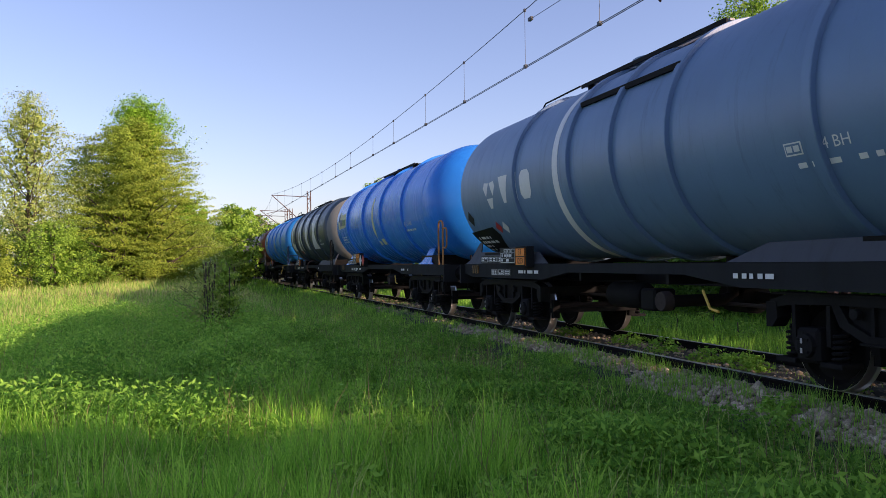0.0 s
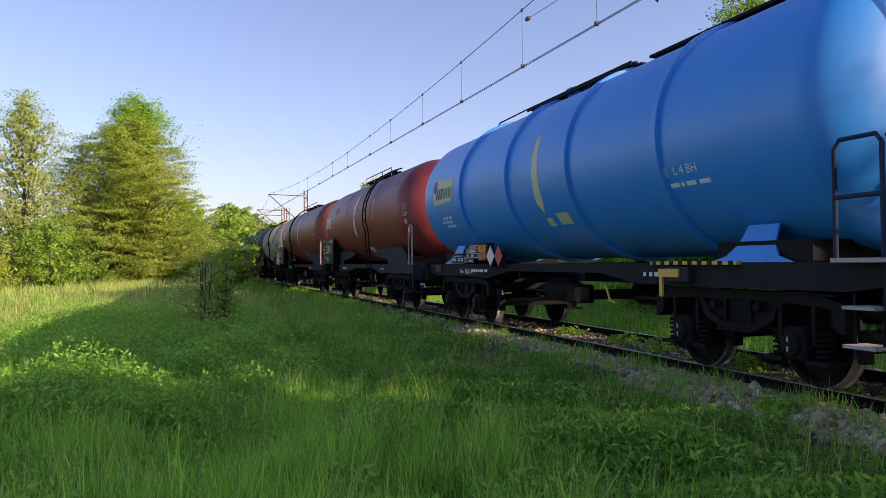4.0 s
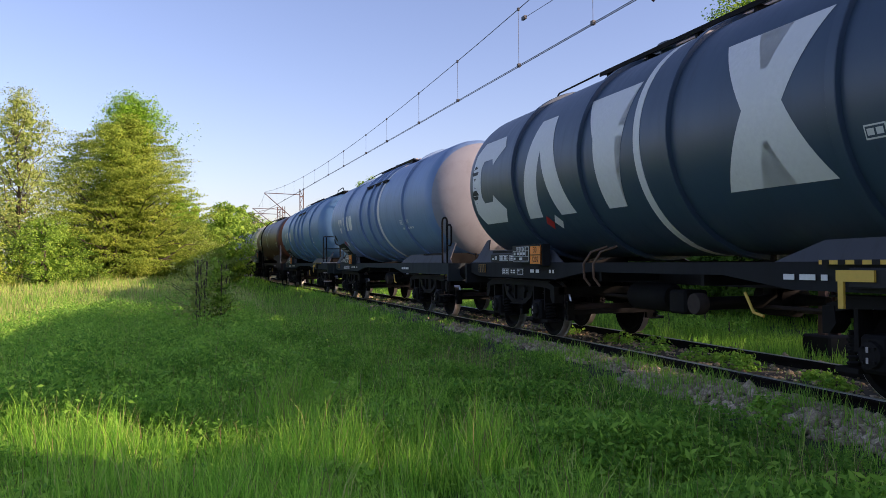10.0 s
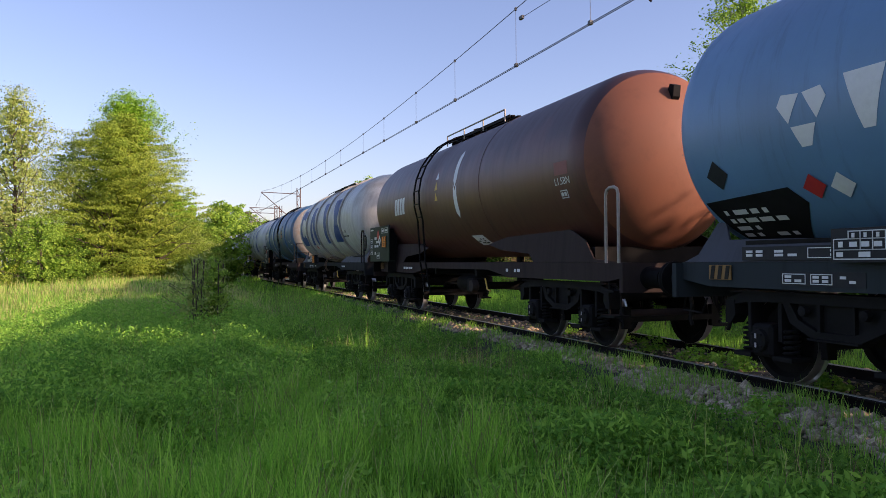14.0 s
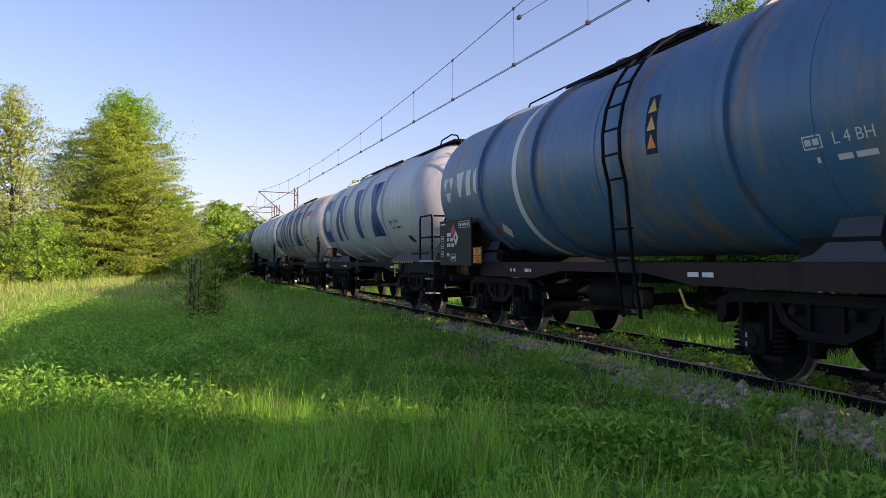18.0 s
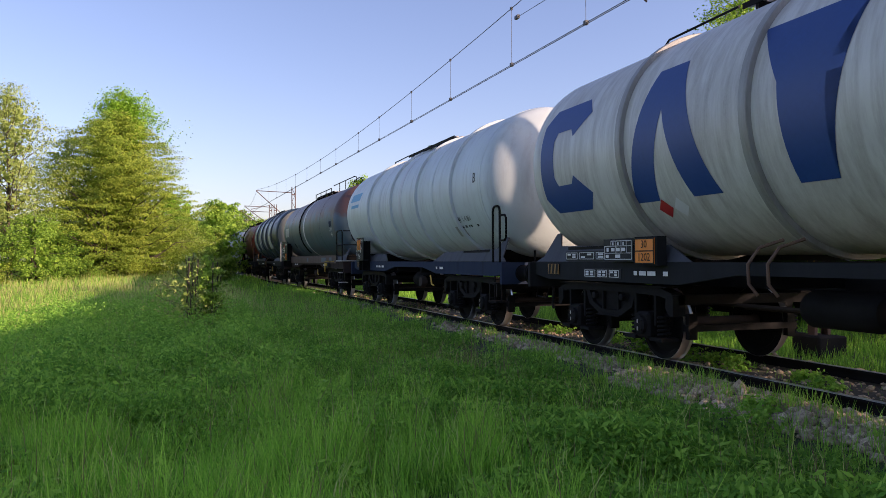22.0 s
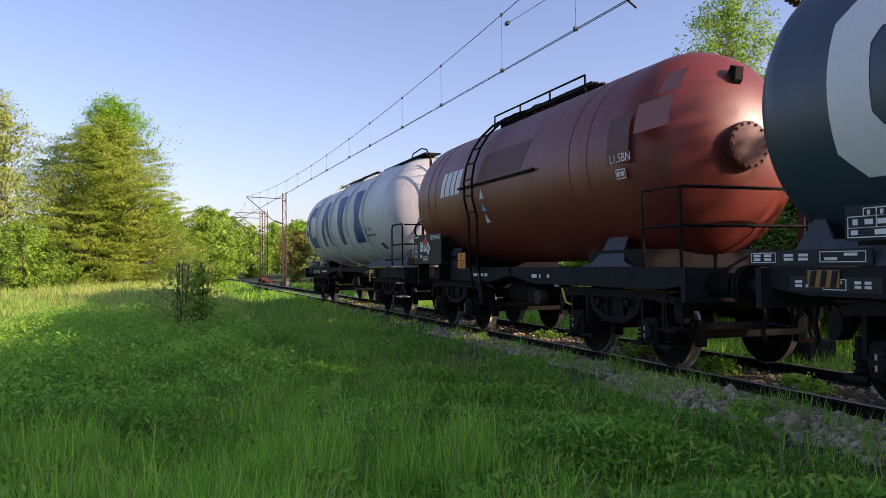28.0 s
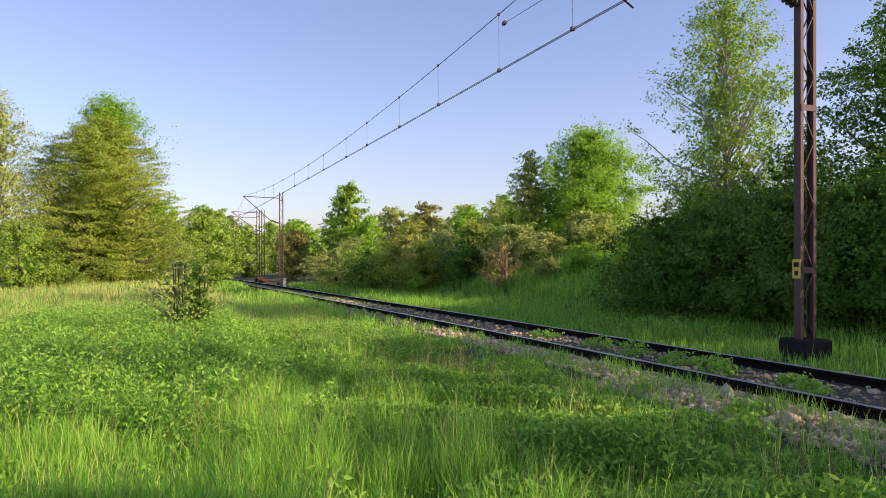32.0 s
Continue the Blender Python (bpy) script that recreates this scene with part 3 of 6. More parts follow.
def handrail_hoop(wagon, x, y, z0, z1, w, material, r=0.022):
    pts = [(x, y, z0), (x, y, z1 - 0.1), (x + 0.03, y, z1 - 0.03), (x + 0.1, y, z1), (x + w - 0.1, y, z1), (x + w - 0.03, y, z1 - 0.03), (x + w, y, z1 - 0.1), (x + w, y, z0)]
    part("handrail", bar(pts, r=r), material, wagon, "", True)


def ladder(wagon, foot, head, width, along, material, rungs, name="ladder"):
    """Two stiles with rungs between them; along is the way across the ladder."""
    foot, head, along = Vector(foot), Vector(head), Vector(along)
    lad = part(name, bar(*[[foot + along * (s * width / 2), head + along * (s * width / 2)] for s in (-1, 1)], r=0.022, seg=6), material, wagon, "", True)
    for i in range(rungs):
        c = foot.lerp(head, (i + 0.5) / rungs)
        part("rung", bar([c - along * width / 2, c + along * width / 2], r=0.013, seg=6), material, lad, "", True)
    return lad


def make_wagon(q0, q1, label, paint_m, frame_m, R=1.46, zc=2.81, u0=0.66, u1=1.12, deep=0.72, power=2.0, rings=(), ring_m=None, seams=(), bands=(), mark=None, mark_m=None, front="hoop", rail_m=None, panel=None, panel_m=None, plate_at=1.75, plate_z=1.42, codes=("30", "1202"), side_ladder=None, top="walk", saddle=True, extra=None, bogie_at=2.75, du=0.0, mark_at=(2.9, 5.2, 7.3, 9.6), note="L 4 BH", note_at=(11.2, -0.46), mark_uv=None, pieces="", end_m=None, saddle_m=None, plat=0.0, table=True):
    """One tank wagon between the buffer faces q0 (rear) and q1 (front) on the train's own line; local x runs forward from its middle."""
    L = q1 - q0
    h = L / 2
    U = lambda u: u - h
    F = lambda u: u + du - h
    rail_m, ring_m, mark_m = rail_m or M_IRON, ring_m or (P_RINGW if paint_m in (P_WHITE1, P_WHITE3) else paint_m), mark_m or M_WHITE
    wagon = thing("tank_wagon", label, "tank wagon", "wagons of the freight train")
    a, b = U(u0), h - u1
    tank = part("tank", lathe(bmesh.new(), dome_profile(a, b, R, deep, power), 72, z=zc), paint_m, wagon, "", True)
    # Front dome over the tank paint: sunlight and dust as one lighter colour.
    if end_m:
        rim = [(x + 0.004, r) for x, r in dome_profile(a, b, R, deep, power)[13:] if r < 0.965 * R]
        part("tank_end", lathe(bmesh.new(), rim, 72, z=zc, caps=False), end_m, wagon, "tank end coloured lighter for sun and dust", True)
    ring = [(-0.064, R - 0.01), (-0.06, R + 0.054), (-0.052, R + 0.062), (0.052, R + 0.062), (0.06, R + 0.054), (0.064, R - 0.01)]
    lo_u, hi_u = u0 + deep - du, L - u1 - deep - du
    rings, seams = [u for u in rings if lo_u < u < hi_u], [u for u in seams if lo_u - 0.05 < u < hi_u + 0.05]
    for u in rings:
        link("ring", cached(("ring", R, zc, ring_m.name), lambda: meshed("ring", lathe(bmesh.new(), ring, 64, z=zc, caps=False), ring_m, True)), wagon, Matrix.Translation((F(u), 0, 0)))
    for u in seams:
        link("seam", cached(("seam", R, zc, paint_m.name), lambda: meshed("seam", lathe(bmesh.new(), [(-0.014, R - 0.01), (-0.008, R + 0.008), (0.008, R + 0.008), (0.014, R - 0.01)], 64, z=zc, caps=False), paint_m, True)), wagon, Matrix.Translation((F(u), 0, 0)))
    for u, w, m in bands:
        part("band", lathe(bmesh.new(), [(-w / 2, R - 0.01), (-w / 2, R + 0.005), (w / 2, R + 0.005), (w / 2, R - 0.01)], 72, z=zc, caps=False), m, wagon, "painted band", True, Matrix.Translation((F(u), 0, 0)))
    # underframe
    for y in (-1.2, 1.2):
        s = 1 if y > 0 else -1
        part("sole_bar", sole_bar_mesh(U(0.62), h - 0.62, y, s), frame_m, wagon)
    for x in (U(0.6), h - 0.6):
        part("headstock", boxes((x - 0.04, x + 0.04, -1.3, 1.3, 0.86, 1.26)), frame_m, wagon)
    for y in (-0.2, 0.2):
        part("centre_sill", boxes((U(0.6), h - 0.6, y - 0.015, y + 0.015, 0.95, 1.25)), M_IRON, wagon)
    for x in np.linspace(U(3.6), h - 3.6, 4):
        part("cross_bearer", boxes((x - 0.03, x + 0.03, -1.18, 1.18, 1.0, 1.22)), M_IRON, wagon)
    for sx in (-1, 1):
        e = sx * h
        if saddle == 'tall':
            o = [(e - sx * 0.9, 1.275), (e - sx * 1.5, 1.32), (e - sx * 1.8, 1.6), (e - sx * 2.3, 1.78), (e - sx * 4.7, 1.74), (e - sx * 5.6, 1.62), (e - sx * 4.9, 1.5), (e - sx * 3.7, 1.42), (e - sx * 3.5, 1.275)]
        elif saddle:
            o = [(e - sx * 0.66, 1.275), (e - sx * 0.86, 1.36), (e - sx * 0.98, 1.72), (e - sx * 1.1, 1.74), (e - sx * 1.3, 1.52), (e - sx * 4.2, 1.48), (e - sx * 4.75, 1.275)]
        else:
            o = [(e - sx * 1.75, 1.275), (e - sx * 2.0, 1.34), (e - sx * 2.12, 1.48), (e - sx * 2.16, 1.68), (e - sx * 2.62, 1.68), (e - sx * 2.66, 1.48), (e - sx * 2.8, 1.34), (e - sx * 3.05, 1.275)]
        for s in (-1, 1):
            lean = 0.12 if saddle == "tall" else 0.5
            part("saddle", leaning_plate(o, s, 1.18, lean), saddle_m or (frame_m if saddle == "tall" else P_SADDLE), wagon)
        part("cradle", boxes((e - sx * 2.3 - 0.7, e - sx * 2.3 + 0.7, -1.1, 1.1, 1.24, 1.5)), M_IRON, wagon)
        running_gear(wagon, e - sx * bogie_at)
        turn = Matrix() if sx > 0 else Matrix.Rotation(math.pi, 4, "Z")
        for y in (-0.875, 0.875):
            bo = link("buffer", cached("buffer", buffer_mesh), wagon, Matrix.Translation((e, y, 1.06)) @ turn)
            link("buffer_head", cached("buffer_head", buffer_head_mesh), bo)
        link("coupling", cached("hook", hook_mesh), wagon, Matrix.Translation((e - sx * 0.62, 0, 1.02)) @ turn)
        for y in (-0.35, 0.35):
            link("brake_hose", cached("hose", hose_mesh), wagon, Matrix.Translation((e - sx * 0.6, y, 0.92)) @ turn)
    # brake gear under the middle
    part("air_tank", lathe(bmesh.new(), [(-0.5, 0.05), (-0.47, 0.16), (-0.4, 0.2), (0.4, 0.2), (0.47, 0.16), (0.5, 0.05)], 20, z=0.78, y=-0.45, x=-0.9), M_IRON2, wagon, "", True)
    part("brake_cylinder", lathe(bmesh.new(), [(-0.35, 0.1), (-0.3, 0.22), (0.2, 0.22), (0.25, 0.08), (0.7, 0.05)], 20, z=0.8, y=0.3, x=0.8), M_IRON2, wagon, "", True)
    part("brake_rod", bar([(U(3.9), -0.12, 0.72), (h - 3.9, -0.12, 0.72)], [(U(3.9), 0.3, 0.66), (h - 3.9, 0.3, 0.66)], r=0.025), M_AXLE, wagon, "", True)
    part("valve_box", bevelled(boxes((0.15, 0.5, -0.95, -0.6, 0.62, 0.92)), 0.03), M_IRON2, wagon)
    part("outlet_pipe", bar([(0.9, 0, 1.4), (0.9, 0, 0.85), (0.95, -0.2, 0.78), (0.95, -1.05, 0.78)], r=0.08, seg=12), M_IRON2, wagon, "", True)
    part("outlet_cap", lathe(bmesh.new(), [(-0.08, 0.12), (-0.05, 0.13), (0.05, 0.13), (0.08, 0.08)], 16, "Y", x=0.95, y=-1.08, z=0.78), M_AXLE, wagon, "", True)
    part("brake_lever", bar([(1.9, -1.22, 0.95), (2.05, -1.24, 0.75), (2.2, -1.24, 0.72)], r=0.016), M_YELLOW, wagon, "yellow changeover lever", True)
    for o in text_bars(U(3.6), U(4.5), 1.1, 1.2, 1, int(q0 * 7)) + text_bars(h - 4.6, h - 3.9, 1.1, 1.2, 1, int(q0 * 11)):
        flat_shapes(wagon, "frame_writing", [o], -1.216, M_WHITE, "white stencilled bar")
    # front end
    x = h - 0.62
    if front == "platform":
        hp = h + plat
        part("platform", boxes((hp - 1.55, h - 0.5, -1.35, 1.35, 1.27, 1.31)), M_TIMBER, wagon, "worn pale step boards")
        for y in (-1.33, 1.33):
            part("handrail", bar([(hp - 1.5, y, 1.3), (hp - 1.5, y, 2.28), (hp - 1.44, y, 2.36), (h - 0.66, y, 2.36), (h - 0.6, y, 2.28), (h - 0.6, y, 1.3)], [(hp - 1.5, y, 1.85), (h - 0.6, y, 1.85)], r=0.022), rail_m, wagon, "", True)
        part("handrail", bar([(h - 0.58, -1.3, 1.85), (h - 0.58, 1.3, 1.85)], [(h - 0.58, -1.3, 2.34), (h - 0.58, -0.3, 2.34)], [(h - 0.58, 0.3, 2.34), (h - 0.58, 1.3, 2.34)], r=0.02), rail_m, wagon, "", True)
        ladder(wagon, (h - u1 + 0.12, -0.15, 1.3), (h - u1 + 0.08, -0.15, zc + R), 0.42, (0, 1, 0), rail_m, 11)
        if top == "walk":
            part("walkway_strip", boxes(((a + b) / 2 + 1.95, b - 0.35, -0.36, 0.1, zc + R + 0.03, zc + R + 0.07)), M_IRON2, wagon, "narrow grating to the ladder")
        part("ladder_guard", bar([(h - 0.5, -0.5, 2.2), (h - 0.55, -0.5, 3.4), (h - 0.75, -0.5, 4.0), (h - 1.1, -0.5, zc + R + 0.06), (hp - 1.5, -0.5, zc + R + 0.14), (h - 2.2, -0.5, zc + R + 0.1), (h - 2.4, -0.5, zc + R - 0.08)], r=0.018), rail_m, wagon, "", True)
        part("hand_brake", lathe(bmesh.new(), [(-0.02, 0.24), (0.02, 0.24), (0.02, 0.2), (-0.02, 0.2), (-0.02, 0.24)], 20, caps=False, x=h - 0.8, y=-0.72, z=2.2), rail_m, wagon)
        part("brake_post", bar([(h - 0.8, -0.72, 1.3), (h - 0.8, -0.72, 2.45)], r=0.035), rail_m, wagon, "", True)
    elif front == "hoop":
        handrail_hoop(wagon, h - 1.0, -1.28, 1.26, 2.3, 0.32, rail_m)
        if saddle != "tall":
            part("hand_grip", bar([(h - 0.68, -1.28, 2.12), (h - 0.46, -1.28, 2.12), (h - 0.4, -1.28, 2.06), (h - 0.4, -1.28, 1.72), (h - 0.46, -1.28, 1.66), (h - 0.68, -1.28, 1.66)], r=0.02), rail_m, wagon, "", True)
            part("lamp_iron", bar([(h - 0.62, -0.6, 1.26), (h - 0.62, -0.6, 1.48)], r=0.02), M_IRON, wagon)
        handrail_hoop(wagon, h - 1.0, 1.28, 1.26, 2.3, 0.32, rail_m)
    elif front == "rails":
        for y in (-1.3, 1.3):
            part("handrail", bar([(h - 1.35, y, 1.26), (h - 1.35, y, 2.2), (h - 0.62, y, 2.2), (h - 0.62, y, 1.26)], [(h - 1.35, y, 1.75), (h - 0.62, y, 1.75)], r=0.02), rail_m, wagon, "", True)
        part("handrail", bar([(h - 0.6, -1.3, 2.2), (h - 0.6, 1.3, 2.2)], [(h - 0.6, -1.3, 1.75), (h - 0.6, 1.3, 1.75)], r=0.02), rail_m, wagon, "", True)
    for z in (0.52, 0.86):
        part("step", boxes((h - 1.0, h - 0.66, -1.38, -1.12, z, z + 0.03)), M_TIMBER if front == "platform" else M_IRON2, wagon)
    for xs in (0.98, 0.68):
        part("step_hanger", bar([(h - xs, -1.25, 1.0), (h - xs, -1.25, 0.5)], r=0.016, seg=6), M_IRON2, wagon)
    part("under_hook", bar([(U(0.55), -1.1, 0.86), (U(0.5), -1.1, 0.7), (U(0.85), -1.1, 0.68), (U(0.95), -1.1, 0.86)], r=0.012, seg=6), M_IRON, wagon)
    # top
    if top:
        zt = zc + R
        c = U(0.466 * L)
        walk_ob = part("walkway", boxes((c - 1.9, c + 1.9, -0.44, -0.42, zt + 0.02, zt + 0.085)), M_IRON2, wagon)
        part("walkway_edge", boxes((c - 1.9, c + 1.9, 0.42, 0.44, zt + 0.02, zt + 0.085)), M_IRON2, walk_ob)
        for y in (-0.38, -0.25, -0.12, 0.01, 0.14, 0.27):
            part("slat", boxes((c - 1.9, c + 1.9, y, y + 0.07, zt + 0.05, zt + 0.08)), M_TIMBER if saddle is True else M_IRON2, walk_ob)
        for dx in (-1.7, -0.6, 0.55, 1.65):
            part("walkway_support", boxes((c + dx, c + dx + 0.05, -0.42, 0.42, zt - 0.12, zt + 0.05)), M_IRON2, wagon)
        lathe_bm = lathe(bmesh.new(), [(0, 0.32), (0.16, 0.32), (0.17, 0.36), (0.21, 0.36), (0.23, 0.1)], 24, "Z", x=c - 0.3, z=zt - 0.06)
        part("manhole", lathe_bm, paint_m, wagon, "", True)
        if top == "walk":
            for x0, x1 in ((c - 3.6, c - 2.0),):
                part("top_rail", bar([(x0, -0.4, zt - 0.06), (x0 + 0.2, -0.4, zt + 0.07), (x1, -0.4, zt + 0.09)], r=0.016, seg=6), rail_m, wagon, "", True)
        else:
            part("top_rail", bar(*[[(c + dx, -0.5, zt - 0.05), (c + dx, -0.5, zt + 0.2)] for dx in (-1.8, -0.6, 0.6, 1.8)], [(c - 1.8, -0.5, zt + 0.2), (c + 1.8, -0.5, zt + 0.2)], r=0.018, seg=6), rail_m, wagon, "", True)
    if side_ladder:
        x = F(side_ladder)
        lad = part("ladder", bar(*[[(x + s, -1.3, 0.55), (x + s, -1.42, 1.3)] + [(x + s, -(R + 0.14) * math.cos(t), zc + (R + 0.14) * math.sin(t)) for t in np.linspace(-0.35, 1.35, 9)] for s in (-0.2, 0.2)], r=0.024, seg=6), M_IRON, wagon, "", True)
        for t in np.linspace(-0.3, 1.3, 9):
            y, z = -(R + 0.14) * math.cos(t), zc + (R + 0.14) * math.sin(t)
            part("rung", bar([(x - 0.2, y, z), (x + 0.2, y, z)], r=0.015, seg=6), M_IRON, lad)
        for z in (0.6, 0.95, 1.3, 1.7):
            part("rung", bar([(x - 0.2, -1.31 - 0.1 * (z > 1), z), (x + 0.2, -1.31 - 0.1 * (z > 1), z)], r=0.015, seg=6), M_IRON, lad)
    # marks
    if mark == "big":
        for k, (u, w) in enumerate(zip(mark_at, (1.42, 1.65, 1.35, 1.45))):
            wrapped(big_mark(F(u), k, 1.66, w), R, zc, mark_m, "painted_mark", wagon, label="large painted plain shape")
        if "diamonds" in pieces:
            wrapped([diamond(max(U(u0 + deep + 0.22), F(mark_at[0] - 1.0)), 0.22, 0.17), diamond(max(U(u0 + deep + 0.22), F(mark_at[0] - 1.0)), -0.22, 0.17)], R, zc, M_PANEL, "sign_holder", wagon)
        for k in (0, 1):
            x = F(mark_at[2] - 0.85 + 0.28 * k)
            part("hose", bar([(x + 0.14, -1.0, 1.5), (x + 0.02, -1.2, 1.42), (x - 0.06, -1.28, 1.25), (x - 0.06, -1.27, 1.05), (x - 0.01, -1.2, 0.93)], r=0.018, seg=6), M_HOSE, wagon, "brown rubber hose", True)
    elif mark == "lobes":
        mu, mv = mark_uv or (2.78, -0.17)
        for o in small_mark(U(mu), mv, 0.5):
            wrapped([o], R, zc, mark_m, "painted_mark", wagon, label="white block of a lobed mark")
    elif mark == "small":
        mu, mv, ms = mark_uv or (1.5, 0.1, 0.42)
        for o in small_mark(U(mu), mv, ms, False):
            wrapped([o], R, zc, mark_m, "painted_mark", wagon, label="white leaning block")
    y = -(R + 0.006)
    if panel:
        p0, p1, z0, z1 = panel
        x0, x1 = U(p0), U(p1)
        part("panel", boxes((x0, x1, -1.47, -1.44, z0, z1), (x0, x1, -1.46, -1.30, z0, z0 + 0.03)), panel_m or M_PANELG, wagon, "dark data panel with white marks")
        for xs in (x0 + 0.2, x1 - 0.25):
            part("panel_stay", boxes((xs, xs + 0.05, -1.44, -1.18, 1.0, z1 - 0.1)), M_IRON, wagon)
        w, hh = x1 - x0, z1 - z0
        ruling = []
        for k in range(3):
            c = z0 + (0.2 + 0.17 * k) * hh
            ruling += outlined(x0 + 0.04 * w, x0 + 0.14 * w, c, c + 0.12 * hh, 0.009) + [rect(x0 + 0.09 * w, c + 0.06 * hh, 0.06 * w, 0.03 * hh)]
        ruling += outlined(x0 + 0.38 * w, x0 + 0.54 * w, z0 + 0.09 * hh, z0 + 0.25 * hh, 0.01) + [rect(x0 + 0.46 * w, z0 + 0.17 * hh, 0.11 * w, 0.05 * hh, 0.03)]
        ruling += outlined(x1 - 0.36 * w, x1 - 0.04 * w, z1 - 0.2 * hh, z1 - 0.06 * hh, 0.009)
        ruling += [rect(x1 - (0.31 - 0.075 * k) * w, z1 - 0.13 * hh, 0.045 * w, 0.06 * hh) for k in range(4)]
        flat_shapes(wagon, "panel_ruling", ruling, -1.472, M_WHITE)
        lines = []
        for k, (c, n) in enumerate(((0.64, 0.12), (0.53, 0.24), (0.41, 0.27), (0.2, 0.06))):
            lines += text_bars(x0 + 0.26 * w, x0 + (0.26 + n) * w, z0 + c * hh, z0 + c * hh + 0.075, 1, int(q0) + k, 0.05)
        flat_shapes(wagon, "panel_writing", lines + [rect(x0 + 0.12 * w, z1 - 0.08 * hh, 0.16 * w, 0.03)], -1.472, M_WHITE)
        flat_shapes(wagon, "red_placard", [diamond(x0 + 0.47 * w, z1 - 0.24 * hh, 0.15)], -1.478, M_RED)
        flat_shapes(wagon, "white_placard", [diamond(x0 + 0.47 * w + 0.16, z1 - 0.24 * hh - 0.16, 0.15)], -1.478, M_WHITE)
        flat_shapes(wagon, "placard_sign", [diamond(x0 + 0.47 * w + 0.16, z1 - 0.24 * hh - 0.15, 0.045)], -1.484, M_BLACK)
        hazard_plate(wagon, U(plate_at), plate_z, -1.5, *codes)
    elif codes is None:
        plate(wagon, "tail_plate", U(0.8), U(0.95), 1.45, 1.68, -1.25, M_WHITE, "small white tail plate")
        wrapped([diamond(U(2.2), -0.95, 0.13)], R, zc, M_RED, "red_placard", wagon)
        wrapped([diamond(U(2.55), -0.95, 0.13)], R, zc, M_WHITE, "white_placard", wagon)
        data_table(wagon, U(4.1), 1.46, 31)
        boxed_labels(wagon, U(1.25), 1.34, 32, (0.34, 0.42, 0.5))
        boxed_labels(wagon, U(2.1), 1.06, 33, (0.32, 0.28, 0.3))
    else:
        part("plate_box", boxes((U(plate_at) - 0.24, U(plate_at) + 0.24, -1.34, -1.2, plate_z - 0.18, plate_z + 0.18)), frame_m, wagon)
        hazard_plate(wagon, U(plate_at), plate_z, -1.36, *codes)
        data_table(wagon, U(plate_at) - 0.68, plate_z + 0.02, int(q0) + 1)
        boxed_labels(wagon, U(plate_at) - 2.3, 1.31, int(q0) + 2, (0.34, 0.42, 0.5))
        boxed_labels(wagon, U(plate_at) - 1.75, 1.06, int(q0) + 4, (0.3, 0.26, 0.24))
        if saddle is False and not panel:
            for x, m, n in ((U(plate_at) + 0.45, M_WHITE, "white_placard"), (U(plate_at) + 0.85, M_RED, "red_placard")):
                flat_shapes(wagon, n, [diamond(x, plate_z - 0.08, 0.2)], -1.36, m)
                part("placard_stay", boxes((x - 0.02, x + 0.02, -1.355, -1.2, 1.2, plate_z)), frame_m, wagon)
        elif mark == "big":
            wrapped([diamond(U(plate_at) + 0.2, -0.95, 0.14)], R, zc, M_RED, "red_placard", wagon)
            wrapped([diamond(U(plate_at) + 0.5, -0.95, 0.14)], R, zc, M_WHITE, "white_placard", wagon)
    ink = M_BLACK if paint_m in (P_WHITE1, P_WHITE2, P_WHITE3, P_WHITE4) else M_WHITE
    nu, nv = note_at
    wrapped_text(wagon, note, F(nu), nv, 0.115, R, zc, ink)
    if saddle == "tall" or note == "L1,5BN":
        wrapped([rect(F(nu), nv + 0.2, 0.42, 0.2)], R - 0.002, zc, P_LIFT if note == "L1.5BN" else P_FRAMEB, "note_patch", wagon)
        du_, dv = F(nu) - 0.02, nv - 0.2
    else:
        for k, o in enumerate(text_bars(F(nu) - 0.45, F(nu) + 0.5, nv - 0.2, nv - 0.1, 1, int(q0) + 9)):
            wrapped([o], R, zc, ink, "small_writing", wagon)
        du_, dv = F(nu) - 0.45, nv
    wrapped([rect(du_, dv, 0.22, 0.13)], R, zc, ink, "date_plate", wagon)
    wrapped([rect(du_, dv, 0.19, 0.10)], R + 0.003, zc, paint_m, "date_field", wagon)
    wrapped([rect(du_ - 0.045, dv, 0.07, 0.06), rect(du_ + 0.045, dv, 0.07, 0.06)], R + 0.006, zc, ink, "date_mark", wagon)
    # warning stripes at the frame's ends
    for x0 in (U(1.15),):
        st = plate(wagon, "striped_plate", x0, x0 + 0.36, 1.08, 1.24, -1.226, M_STRIPE, "dull yellow plate with black stripes")
        for k in range(3):
            part("stripe", slab(bmesh.new(), [(x0 + 0.02 + k * 0.12, 1.085), (x0 + 0.08 + k * 0.12, 1.085), (x0 + 0.11 + k * 0.12, 1.235), (x0 + 0.05 + k * 0.12, 1.235)], -1.231, -1.227), M_BLACK, st)
    if front == "platform":
        st = plate(wagon, "striped_guard", h - 4.1, h - 2.5, 1.25, 1.29, -1.27, M_YELLOW, "yellow guard strip with black stripes", 0.07)
        for k in range(9):
            part("stripe", boxes((h - 4.06 + k * 0.18, h - 3.98 + k * 0.18, -1.274, -1.27, 1.247, 1.293)), M_BLACK, st)
        part("lever_box", bevelled(boxes((h - 3.75, h - 3.3, -1.3, -1.2, 1.04, 1.22)), 0.015), M_PANEL, wagon)
        part("brake_lever", boxes((h - 3.85, h - 3.45, -1.33, -1.305, 1.1, 1.2), (h - 3.83, h - 3.77, -1.33, -1.305, 0.86, 1.1)), M_YELLOW, wagon, "yellow changeover lever")
